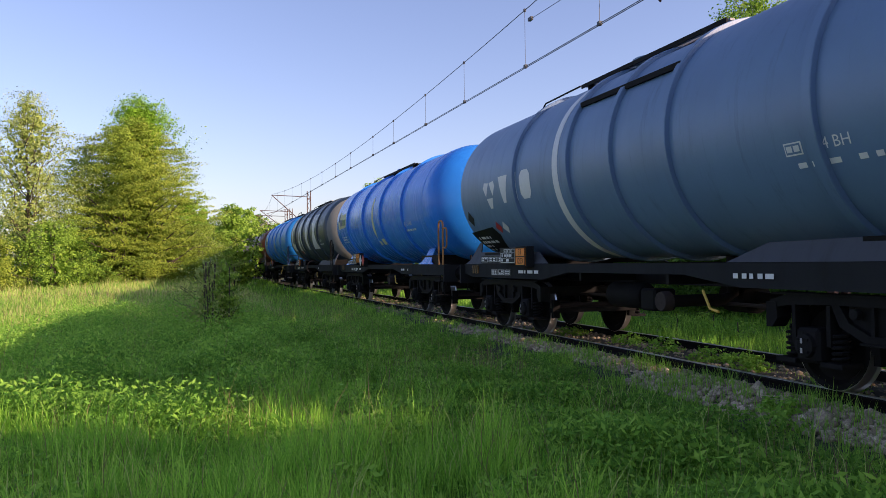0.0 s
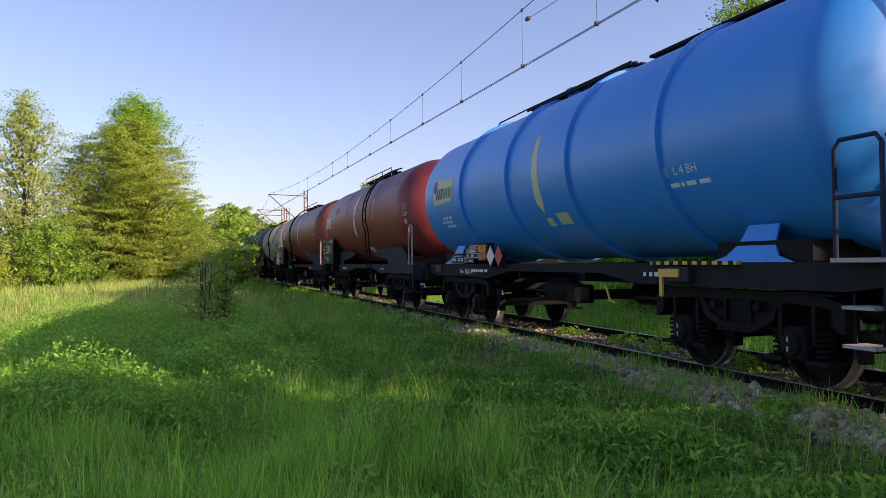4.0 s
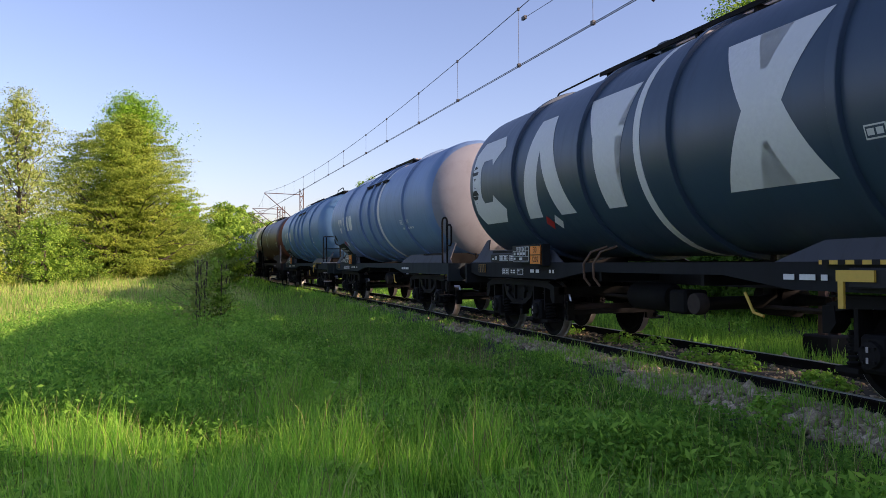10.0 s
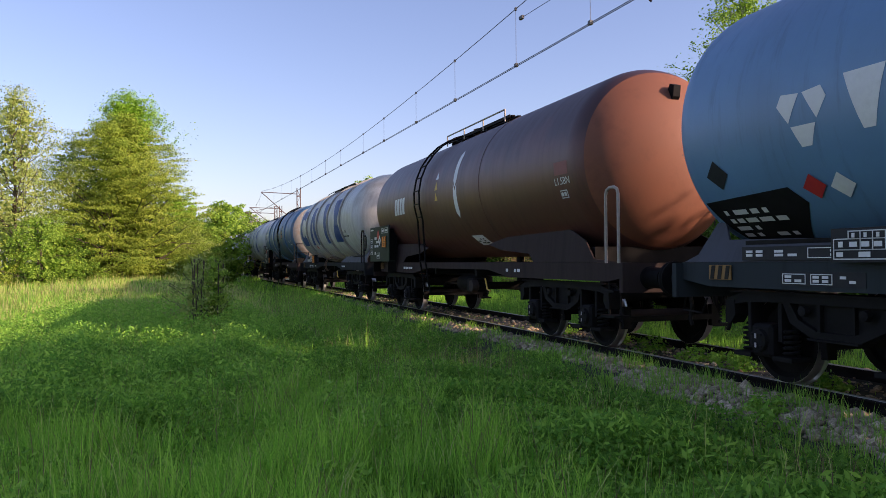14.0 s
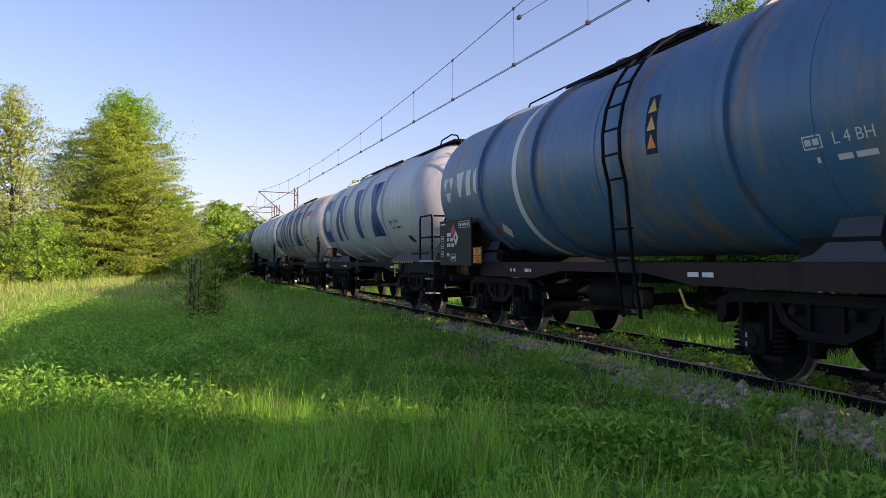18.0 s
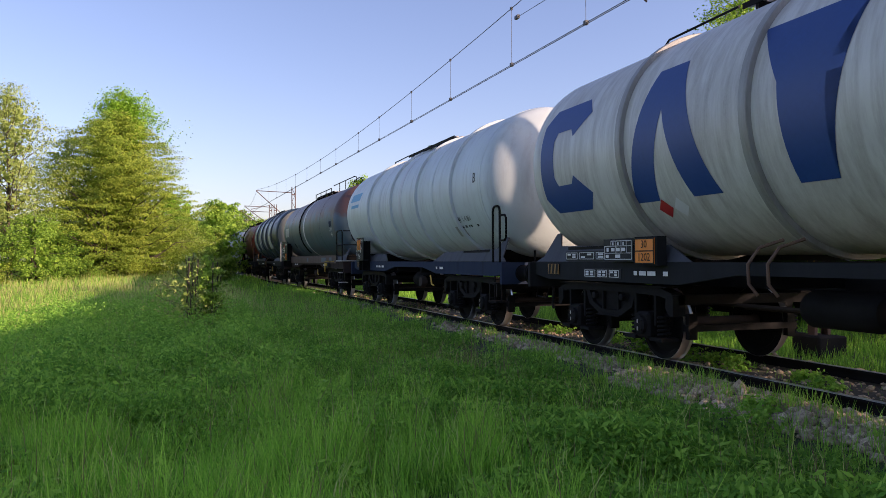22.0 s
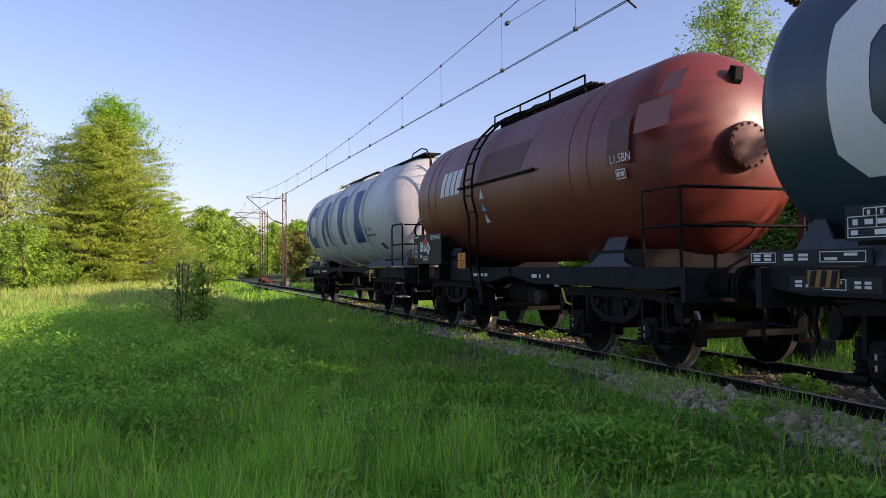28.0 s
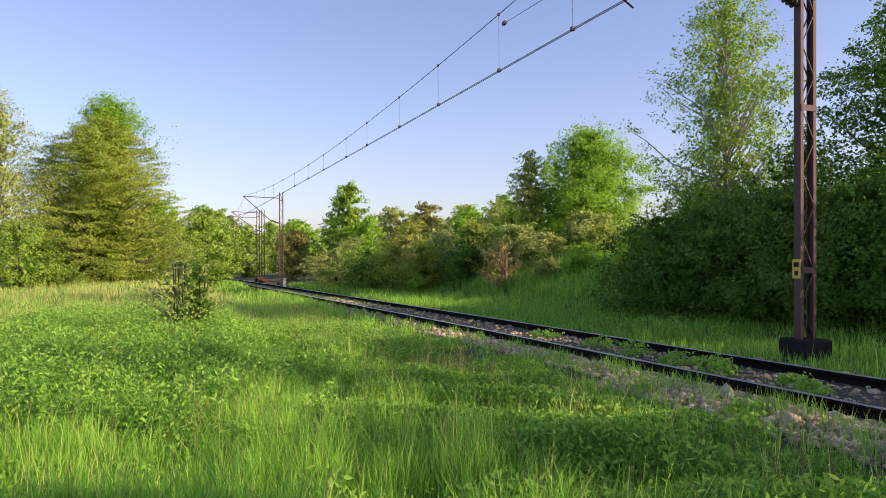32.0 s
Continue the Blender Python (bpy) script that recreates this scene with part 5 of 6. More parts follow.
def train():
    def w(i, *a, **k):
        return make_wagon(Q[i + 1], Q[i], *a, **k)
    make_wagon(Q[0], 12.4, "slate grey tank wagon leading the visible train", P_GREY, P_FRAME, rings=RINGS)
    lobed = dict(mark="lobes", codes=("33", "1203"), extra=lobed_extras, plate_at=4.0, plate_z=1.4, note="L 4 BH", note_at=(11.0, -0.47))
    w(0, "slate grey tank wagon with a white band and lobed mark", P_GREY, P_FRAME, rings=(4.0, 6.05, 7.3, 8.6, 10.85), bands=((5.62, 0.18, M_WHITE),), u0=0.5, **lobed)
    w(1, "bright blue tank wagon with orange handrails", P_BLUE, P_FRAME, rings=(3.43, 5.93, 8.31, 10.7), rail_m=P_ORAIL, saddle=False, deep=0.75, power=2.1, u1=0.75, seams=(12.6,), extra=owner_plate, plate_at=4.6, plate_z=1.5, saddle_m=P_BLUE)
    w(2, "charcoal ringed tank wagon with large white shapes", P_DARK, P_FRAME, rings=RINGS, mark="big", front="hoop", du=-0.4, bands=((8.12, 0.14, M_WHITE),), rail_m=M_IRON, plate_at=3.98, plate_z=1.4, end_m=P_SUNEND)
    w(3, "sky blue ringed tank wagon with an end ladder", P_BLUE2, P_FRAME, rings=RINGS, front="platform", u1=1.0, deep=0.45, rail_m=P_FRAMEB, saddle=False, extra=owner_plate, plate_at=4.6, plate_z=1.5, saddle_m=P_BLUE2, plat=0.4)
    tall = dict(mark="small", R=1.43, zc=2.81, deep=0.85, power=2.0, top="rail", u1=1.0, saddle="tall", rail_m=M_PALE, note="L1.5BN", panel=(0.85, 3.0, 1.3, 2.3), plate_at=2.55, plate_z=1.85)
    w(4, "maroon tank wagon with a dark green data panel", P_MAROON, P_FRAMEG, seams=(5.3, 7.1), side_ladder=8.75, extra=maroon_marks((6.64, 7.6, 9.3, ((4.9, 0.95, 0.22, 0.4), (11.5, 0.95, 0.35, 0.5), (3.4, 0.5, 0.5, 0.25)), True)), note_at=(12.9, -0.2), **tall, u0=0.6)
    w(5, "maroon tank wagon with a bolted end cover", P_MAROON, P_FRAMEG, seams=(6.5, 9.65), side_ladder=6.3, extra=maroon_marks((8.3, 9.05, 7.1, (), True)), mark_uv=(2.62, 0.1, 0.42), end_m=P_SUNENDR, note_at=(13.22, -0.2), **{**tall, "plate_at": 2.68, "plate_z": 1.55}, u0=1.0)
    w(6, "cream tank wagon with rust and worn pictures", P_CREAM, P_FRAME, panel=(0.6, 2.3, 1.15, 1.85), plate_at=2.75, plate_z=1.33, panel_m=M_PANEL, R=1.38, zc=2.74, deep=0.6, u0=0.68, u1=0.78, front="rails", top="rail", rings=(2.95, 3.6, 8.92, 9.45), saddle=False, bogie_at=2.3, side_ladder=6.25, extra=pictures, note="L1.5BN", note_at=(9.78, -0.47), rail_m=M_TIMBER, ring_m=P_CREAM)
    w(7, "dark slate ringed tank wagon with an end ladder", P_SLATE, P_FRAME, rings=(3.45, 5.8, 7.95, 10.4), mark="big", front="platform", u1=1.3, bands=((7.3, 0.14, M_WHITE),), plate_at=4.1, plate_z=1.4, plat=0.5, mark_at=(2.2, 4.5, 6.5, 9.5), pieces="diamonds")
    w(8, "blue grey tank wagon with a white band", P_BGREY, P_FRAMEG, rings=(3.75, 6.1, 7.21, 8.1, 10.95), bands=((8.36, 0.2, M_WHITE),), **lobed, u0=0.45, end_m=P_SUNENDB)
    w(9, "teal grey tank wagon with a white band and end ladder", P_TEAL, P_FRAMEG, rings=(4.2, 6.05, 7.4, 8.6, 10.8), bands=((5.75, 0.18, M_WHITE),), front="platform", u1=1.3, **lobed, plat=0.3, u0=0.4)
    w(10, "brown tank wagon with a dark data panel", P_BROWN, P_FRAMER, seams=(9.6,), side_ladder=5.95, extra=maroon_marks((8.25, 8.6, 7.0, (), False)), mark_uv=(3.6, -0.08, 0.42), end_m=P_SUNENDN, note_at=(12.95, -0.31), **tall, u0=0.75)
    navy = dict(mark="big", mark_m=P_BLUEM)
    w(11, "grimy white ringed tank wagon with large navy shapes", P_WHITE1, P_FRAME, rings=RINGS, codes=("33", "1203"), front="hoop", u0=0.85, **navy, mark_at=(2.6, 5.05, 7.8, 9.95), plate_at=4.55, plate_z=1.41)
    w(12, "rust-streaked blue tank wagon with a side ladder", P_RUSTY, P_FRAMER, rings=(2.75, 5.06, 9.65), seams=(7.0, 10.8), bands=((4.34, 0.18, M_WHITE),), mark="lobes", mark_uv=(0.95, 0.03), panel=(0.4, 2.3, 1.2, 2.15), panel_m=M_PANEL, plate_at=2.7, plate_z=1.4, front="rails", side_ladder=7.66, u0=-0.05, deep=0.5, extra=ladder_signs, saddle=False, end_m=P_SUNENDC)
    w(13, "white ringed tank wagon with navy shapes and end ladder", P_WHITE2, P_FRAME, rings=(2.95, 5.3, 7.65, 10.1), front="platform", u1=1.3, u0=0.36, pieces="label", **navy, mark_at=(2.1, 4.4, 7.0, 9.25), plate_at=2.4, plate_z=1.62)
    w(14, "weathered white ringed tank wagon with large navy shapes", P_WHITE3, P_FRAME, rings=(3.7, 6.0, 8.2, 10.45), seams=(12.5,), mark="big", mark_m=P_BLUEM, mark_at=(2.1, 4.55, 6.7, 8.95), extra=red_sign, plate_at=4.05, plate_z=1.41, u0=0.48)
    w(15, "smooth white tank wagon on a blue frame", P_WHITE4, P_FRAMEB, rings=(3.6, 6.1, 8.3, 10.7), seams=(4.9, 9.5, 12.3), bands=((6.9, 0.28, P_WHITE2),), u0=0.22, u1=0.62, deep=0.5, extra=blue_sign, panel=(2.1, 2.95, 1.3, 2.0), panel_m=M_PANEL, plate_at=2.5, plate_z=1.78, note_at=(11.2, -0.69))
    w(16, "dark rust-stained tank wagon with a white band", P_RUST2, P_FRAMER, mark="small", bands=((7.35, 0.22, M_WHITE),), seams=(3.9, 11.05), panel=(1.0, 2.7, 1.3, 2.25), R=1.41, zc=2.77, u0=0.7, deep=0.6, front="platform", u1=1.3, top="rail", du=-0.05, extra=rust_extras, note="L1,5BN", note_at=(13.15, -0.31), mark_uv=(2.0, -0.08, 0.42), plate_at=2.45, plate_z=1.5)
    w(17, "charcoal ringed tank wagon with large white shapes", P_DARK, P_FRAME, rings=RINGS, mark="big", front="hoop", bands=((8.12, 0.14, M_WHITE),), rail_m=M_TIMBER, extra=white_sign, du=-0.55, end_m=P_SUNEND, plate_at=2.7, plate_z=1.62, u0=0.3)
    w(18, "red-brown tank wagon with a bolted end cover", P_RED, P_FRAME, mark="small", panel=(0.8, 2.65, 1.35, 2.0), u0=0.15, panel_m=M_PANEL, R=1.40, zc=2.76, deep=0.85, power=2.0, front="rails", top="rail", bogie_at=2.4, side_ladder=4.35, seams=(1.64, 2.1, 7.93, 8.43), extra=red_extras, u1=1.0, saddle=False, plate_at=3.9, plate_z=1.4, note="L1,5BN", note_at=(9.25, -0.1), mark_uv=(2.6, 0.22, 0.5))
    w(19, "white ringed tank wagon with navy shapes, last of train", P_WHITE2, P_FRAME, rings=(3.9, 6.3, 8.65, 10.75), front="platform", u1=1.3, codes=None, u0=1.0, pieces="label diamonds", **navy, mark_at=(3.0, 5.4, 7.7, 10.0))


train()


# ---- plants ----
def blades(name, x0, x1, y0, y1, per, h, width, material, label, seed, clump=0.5, lean=0.35, keep=None, rise=False):
    """A stretch of grass: bent three-sided blades, thicker and taller in tufts."""
    g = np.random.default_rng(seed)
    n = int((x1 - x0) * (y1 - y0) * per)
    x, y = g.uniform(x0, x1, n), g.uniform(y0, y1, n)
    f = np.sin(x * 2.1 + 1.7 * np.sin(y * 1.3)) * np.sin(y * 2.6 + 1.2 * np.sin(x * 1.9)) + 0.6 * np.sin(x * 6.1 + y * 3.7) * np.sin(y * 7.3 - x * 2.2)
    ok = g.uniform(0, 1, n) < (1 - clump) + clump * (0.5 + 0.45 * f)
    if keep is not None:
        ok &= keep(x, y, g)
    x, y, f = x[ok], y[ok], f[ok]
    n = len(x)
    big = (0.75 + 0.3 * f) * g.lognormal(0, 0.28, n)
    hh = h * np.clip(big, 0.25, 2.0)
    if rise:
        hh = hh * (0.55 + 0.45 * ramp(-2.2, -4.2, y))
    z = ground_z(x, y) - 0.02
    a, b = g.uniform(0, 2 * np.pi, n), g.uniform(0, 2 * np.pi, n)
    tilt = hh * lean * g.uniform(0.2, 1.3, n)
    dx, dy = np.cos(b) * tilt, np.sin(b) * tilt
    w = width * g.uniform(0.6, 1.4, n)
    wx, wy = np.cos(a) * w, np.sin(a) * w
    drop = g.uniform(0.82, 1.0, n)
    co = np.empty((n, 5, 3))
    co[:, 0] = np.stack([x - wx, y - wy, z], -1)
    co[:, 1] = np.stack([x + wx, y + wy, z], -1)
    co[:, 2] = np.stack([x - wx * 0.7 + dx * 0.35, y - wy * 0.7 + dy * 0.35, z + hh * 0.55], -1)
    co[:, 3] = np.stack([x + wx * 0.7 + dx * 0.35, y + wy * 0.7 + dy * 0.35, z + hh * 0.55], -1)
    co[:, 4] = np.stack([x + dx, y + dy, z + hh * drop], -1)
    idx = (np.array([0, 1, 2, 1, 3, 2, 2, 3, 4])[None] + 5 * np.arange(n)[:, None]).ravel()
    return tagged(from_arrays(name, co.reshape(-1, 3), 3, idx, material), label, "grass", kind="stuff")


def leaf_cloud(points, size, g, flat=0.4, face=None):
    """Small pointed leaves, one at each point, turned at random or facing roughly along face."""
    n = len(points)
    up = g.normal(0, 1, (n, 3))
    if face is not None:
        up = up * 0.55 + face
    up /= np.linalg.norm(up, axis=1)[:, None]
    d = np.cross(up, g.normal(0, 1, (n, 3)))
    d /= np.linalg.norm(d, axis=1)[:, None]
    s = np.cross(d, up)
    L = (np.broadcast_to(size, (n,)) * g.uniform(0.6, 1.35, n))[:, None]
    co = np.empty((n, 4, 3))
    co[:, 0] = points - d * L * 0.5
    co[:, 1] = points + s * L * flat * 0.6
    co[:, 2] = points + d * L * 0.5
    co[:, 3] = points - s * L * flat * 0.6
    return co.reshape(-1, 3), np.arange(4 * n)


def limb(bm, a, b, r0, r1, g, bend=0.12, n=5, seg=6):
    a, b = Vector(a), Vector(b)
    d = (b - a).length
    pts = [a.lerp(b, i / (n - 1)) + Vector(g.normal(0, 1, 3)) * d * bend * 0.4 * math.sin(math.pi * i / (n - 1)) for i in range(n)]
    tube(bm, pts, r0, seg, r1)


def tree(name, label, x, y, height, profile, leaves, size, material, seed, bark=None, per=26, fluff=0.35, trunk=0.12, start=0.12, stems=1, category="tree", group="", limbs=26, squash=0.6, hollow=0.45, droop=0.25, core=0.15, ragged=1.0):
    """A tapered trunk, limbs to the leaf clumps, and a crown of many small leaves. profile: pairs of height and radius, as shares of the height."""
    g = np.random.default_rng(seed)
    z0 = float(ground_z(x, y))
    root = thing(name, label, category, group, Matrix.Translation((x, y, z0 - 0.05)))
    n = max(8, leaves // per)
    ph, pr = [p[0] for p in profile], [p[1] for p in profile]
    hs = []
    while len(hs) < n:
        t = g.uniform(ph[0], ph[-1])
        if g.uniform(0, max(pr)) < np.interp(t, ph, pr) + 0.02:
            hs.append(t)
    hs = np.array(hs)
    phi = g.uniform(0, 2 * np.pi, n)
    rough = 1 + ragged * (0.22 * np.sin(3 * phi + 9 * hs + seed) + 0.16 * np.sin(5 * phi - 14 * hs + 2 * seed) + g.normal(0, 0.09, n))
    rho = np.interp(hs, ph, pr) * height * np.maximum(0.15, rough) * (hollow + (1 - hollow) * np.sqrt(g.uniform(0, 1, n)))
    c = np.stack([rho * np.cos(phi), rho * np.sin(phi), hs * height], -1)
    spread = fluff * g.lognormal(0, 0.3, n)
    out = np.stack([np.cos(phi), np.sin(phi), droop + np.zeros(n)], -1)
    out /= np.linalg.norm(out, axis=1)[:, None]
    side = np.stack([-np.sin(phi), np.cos(phi), np.zeros(n)], -1)
    lift = np.cross(out, side)
    ball = g.normal(0, 1, (n * per, 3))
    ball *= (g.uniform(0.05, 1, n * per) ** 0.42 / np.linalg.norm(ball, axis=1))[:, None]
    wide = np.repeat(spread, per)[:, None]
    pts = np.repeat(c, per, 0) + wide * (1.15 * ball[:, :1] * np.repeat(out, per, 0) + 0.95 * ball[:, 1:2] * np.repeat(side, per, 0) + squash * ball[:, 2:] * np.repeat(lift, per, 0))
    pts[:, 2] = np.maximum(pts[:, 2], 0.06)
    face = np.repeat(out, per, 0) * 0.5 + ball * 0.4 + np.array([0, 0, 0.55])
    big = np.full(n * per, size)
    # the crown's inside: fewer, larger leaves
    k = int(n * per * core)
    if k:
        pick = g.integers(0, n, k)
        inner = c[pick] * np.array([0.55, 0.55, 1]) * np.concatenate([g.uniform(0.3, 1.1, (k, 1))] * 2 + [np.ones((k, 1))], 1) + g.normal(0, 0.25, (k, 3)) * fluff
        inner[:, 2] = np.clip(inner[:, 2], 0.06, height * ph[-1] * 0.93)
        pts, big = np.concatenate([pts, inner]), np.concatenate([big, np.full(k, size * 2.2)])
        face = np.concatenate([face, g.normal(0, 1, (k, 3))])
    co, idx = leaf_cloud(pts, big, g, 0.62, face)
    bm = bmesh.new()
    tops = []
    for k in range(stems):
        off = Vector((g.normal(0, 0.25), g.normal(0, 0.25), 0)) * (stems > 1) * height * 0.12
        top = Vector((g.normal(0, 0.02) * height + off.x * 2, g.normal(0, 0.02) * height + off.y * 2, height * ph[-1] * 0.93))
        pts_t = [off.lerp(top, i / 7) + Vector((g.normal(0, 1), g.normal(0, 1), 0)) * height * 0.008 * (0 < i < 7) for i in range(8)]
        tube(bm, pts_t, trunk, 9, 0.012)
        tops.append(pts_t)
    for i in g.permutation(n)[:limbs]:
        line = tops[int(g.integers(0, stems))]
        k = np.clip((hs[i] - 0.12 - 0.25 * rho[i] / height) * 7, start * 7, 6.4)
        a = line[int(k)].lerp(line[min(7, int(k) + 1)], k - int(k))
        limb(bm, a, c[i], trunk * (0.42 - 0.045 * k), 0.008, g)
    part("trunk", bm, bark or M_BARK, root, "", True)
    from_arrays("crown", co, 4, idx, material, root)
    return root


ROUND = [(0.02, 0.20), (0.2, 0.36), (0.45, 0.42), (0.7, 0.36), (0.9, 0.20), (1.0, 0.05)]
BUSHY = [(0.02, 0.45), (0.3, 0.62), (0.6, 0.55), (0.85, 0.33), (1.0, 0.1)]
SLIM = [(0.1, 0.10), (0.3, 0.20), (0.55, 0.22), (0.8, 0.16), (1.0, 0.03)]


def trees():
    # beyond the meadow
    tree("broadleaf_tree", "tall broadleaf tree with olive young leaves", -44.8, -10.5, 9.1, [(0.02, 0.28), (0.12, 0.38), (0.3, 0.42), (0.48, 0.40), (0.65, 0.35), (0.8, 0.25), (0.92, 0.15), (1.0, 0.05)], 100000, 0.085, M_LEAFY, 1, ragged=1.3, trunk=0.2, per=80, fluff=0.5, limbs=120, squash=0.2, hollow=0.5, droop=0.1)
    tree("broadleaf_tree", "fresh green tree top behind an olive tree", -46.5, -10.2, 10.5, [(0.5, 0.05), (0.64, 0.15), (0.78, 0.165), (0.9, 0.14), (0.96, 0.09), (1.0, 0.03)], 19000, 0.11, M_LEAFB, 2, per=45, fluff=0.42, droop=0.9, ragged=1.5)
    tree("broadleaf_tree", "sparse young tree with pale leaves", -50.5, -13.6, 8.8, [(0.2, 0.12), (0.45, 0.26), (0.75, 0.24), (1.0, 0.06)], 11000, 0.09, M_LEAFG, 3, per=20, fluff=0.36, limbs=50)
    tree("broadleaf_tree", "sparse pale green tree beside the meadow", -41.3, -15.0, 9.6, [(0.15, 0.1), (0.4, 0.24), (0.75, 0.2), (1.0, 0.05)], 16000, 0.09, M_LEAFG, 4, per=20, fluff=0.36, limbs=50)
    for i, (x, y, h, m) in enumerate(((-39.4, -13.6, 3.4, M_LEAF), (-42.5, -13.2, 2.8, M_LEAFD), (-45.6, -12.6, 2.9, M_LEAFD), (-48, -9.0, 3.2, M_LEAFY), (-53, -8.6, 4.2, M_LEAFY), (-56.0, -7.4, 4.0, M_LEAFG), (-60.0, -6.6, 4.6, M_LEAF), (-47, -16.5, 4.4, M_LEAF), (-38, -15.8, 2.6, M_LEAFY), (-58, -14, 5.5, M_LEAF), (-63, -10.5, 5.5, M_LEAF))):
        tree("bush", "dense leafy bush at the meadow's edge", x, y, h, BUSHY, 8000, 0.09, m, 20 + i, per=50, fluff=0.34, trunk=0.05, stems=3, category="bush", group="bushes at the meadow", limbs=20)
    tree("broadleaf_tree", "leafy tree where the track bends away", -62.5, -4.8, 6.4, ROUND, 8000, 0.19, M_LEAF, 40, fluff=0.4)
    tree("broadleaf_tree", "leafy tree where the track bends away", -70, -8.5, 7.2, ROUND, 7000, 0.2, M_LEAFB, 44, fluff=0.4)
    tree("broadleaf_tree", "distant leafy tree behind the masts", -108, -0.8, 9.6, ROUND, 7000, 0.26, M_LEAF, 41, fluff=0.5)
    tree("broadleaf_tree", "distant leafy tree behind the masts", -112, 3.2, 7.6, ROUND, 5000, 0.26, M_LEAF, 42, fluff=0.5)
    for i, (x, y, h) in enumerate(((-128, -5, 8.5), (-131, 1.5, 9.0), (-127, 8, 8.5), (-138, 13, 9.5), (-140, -12, 10))):
        tree("broadleaf_tree", "distant leafy tree behind the masts", x, y, h, ROUND, 5000, 0.3, (M_LEAF, M_LEAFG)[i % 2], 46 + i, fluff=0.6)
    tree("broadleaf_tree", "leafy tree that shades the meadow", -3.4, 9.6, 5.7, [(0.05, 0.25), (0.35, 0.38), (0.7, 0.36), (1.0, 0.12)], 14000, 0.12, M_LEAFD, 162, per=40, fluff=0.5, limbs=40)
    tree("broadleaf_tree", "slim tree whose crown dapples the wagons", 0.7, 9.8, 8.8, [(0.1, 0.05), (0.4, 0.12), (0.75, 0.13), (1.0, 0.03)], 5000, 0.12, M_LEAFD, 164, per=24, fluff=0.4, limbs=40)
    tree("broadleaf_tree", "leafy tree that shades the ballast", 4.2, 9.4, 6.2, [(0.05, 0.22), (0.35, 0.33), (0.7, 0.3), (1.0, 0.1)], 9000, 0.13, M_LEAFD, 163, per=40, fluff=0.5, limbs=40)
    tree("bush", "small sparse bush in the tall grass", -17.2, -6.7, 1.85, [(0.05, 0.3), (0.4, 0.46), (0.75, 0.36), (1.0, 0.1)], 1700, 0.055, M_LEAFG, 43, per=8, fluff=0.13, trunk=0.009, stems=6, category="bush", limbs=30)
    tree("bush", "slim dark green shoot in the tall grass", -17.0, -6.3, 1.75, [(0.05, 0.1), (0.4, 0.2), (0.75, 0.16), (1.0, 0.05)], 1500, 0.06, M_LEAF, 45, per=12, fluff=0.12, trunk=0.012, stems=2, category="bush", limbs=24)
    # beyond the track
    far = (("t", -78.2, 10.3, 10.0, SLIM, 7000, 0.24, M_LEAF), ("t", -93.9, 7.6, 7.0, ROUND, 6000, 0.26, M_LEAFB), ("t", -80, 4.9, 5.6, ROUND, 5000, 0.2, M_LEAFO), ("t", -75, 11.6, 6.4, ROUND, 5000, 0.22, M_LEAFB),
           ("t", -96.4, 19.8, 9.0, ROUND, 7000, 0.26, M_LEAFG), ("t", -90.3, 22.8, 9.1, ROUND, 7000, 0.26, M_LEAFO), ("t", -88, 27, 8.6, ROUND, 6000, 0.26, M_LEAFG), ("t", -79.2, 24.2, 7.9, ROUND, 7000, 0.24, M_LEAFB), ("t", -70, 24.5, 8.2, SLIM, 7000, 0.24, M_LEAF), ("t", -66, 22.5, 7.4, ROUND, 7000, 0.22, M_LEAF), ("t", -100, 13, 7.6, ROUND, 6000, 0.28, M_LEAF), ("t", -104, 26, 9, ROUND, 6000, 0.28, M_LEAF), ("t", -60, 20, 6.5, ROUND, 6000, 0.2, M_LEAFG), ("t", -58, 25, 8, ROUND, 6000, 0.22, M_LEAFB))
    for i, (k, x, y, h, pr, n, s, m) in enumerate(far):
        tree("broadleaf_tree", "leafy tree in the wood beyond the track", x, y, h, pr, n, s, m, 60 + i, fluff=0.45, group="trees beyond the track")
    for i, (x, y, h, m) in enumerate(((-62, 4.6, 3.0, M_LEAFG), (-56.5, 4.6, 3.0, M_LEAFG), (-52, 5.4, 3.2, M_LEAF), (-47.3, 4.9, 2.8, M_LEAFD), (-48.5, 7.5, 3.4, M_LEAFO), (-43.7, 5.6, 2.9, M_LEAFY), (-41.5, 7.6, 3.1, M_LEAFG), (-40.2, 6.2, 2.7, M_LEAFY), (-37.4, 7.9, 2.8, M_LEAFD), (-36.5, 10.0, 3.0, M_LEAF), (-34.6, 9.2, 2.4, M_LEAFG), (-32.5, 9.6, 1.8, M_LEAFG), (-33, 12.5, 2.4, M_LEAFG), (-30.4, 11.6, 1.4, M_LEAFY), (-29, 13.5, 1.6, M_LEAFG), (-54, 10, 4.6, M_LEAFY), (-58, 13, 5.0, M_LEAFG), (-47, 12, 4.4, M_LEAFY), (-50, 17, 5.2, M_LEAF), (-66, 8, 4, M_LEAFG), (-42, 13, 3.6, M_LEAFG))):
        tree("bush", "dense bush beside the track", x, y, h, BUSHY, 5200, 0.11, m, 100 + i, per=40, fluff=0.3, trunk=0.045, stems=4, category="bush", group="bushes beyond the track", limbs=24)
    tree("bush", "low arching bush at the track side", -38.5, 5.2, 1.1, BUSHY, 1600, 0.08, M_LEAFB, 140, per=16, fluff=0.14, trunk=0.02, stems=4, category="bush", limbs=24)
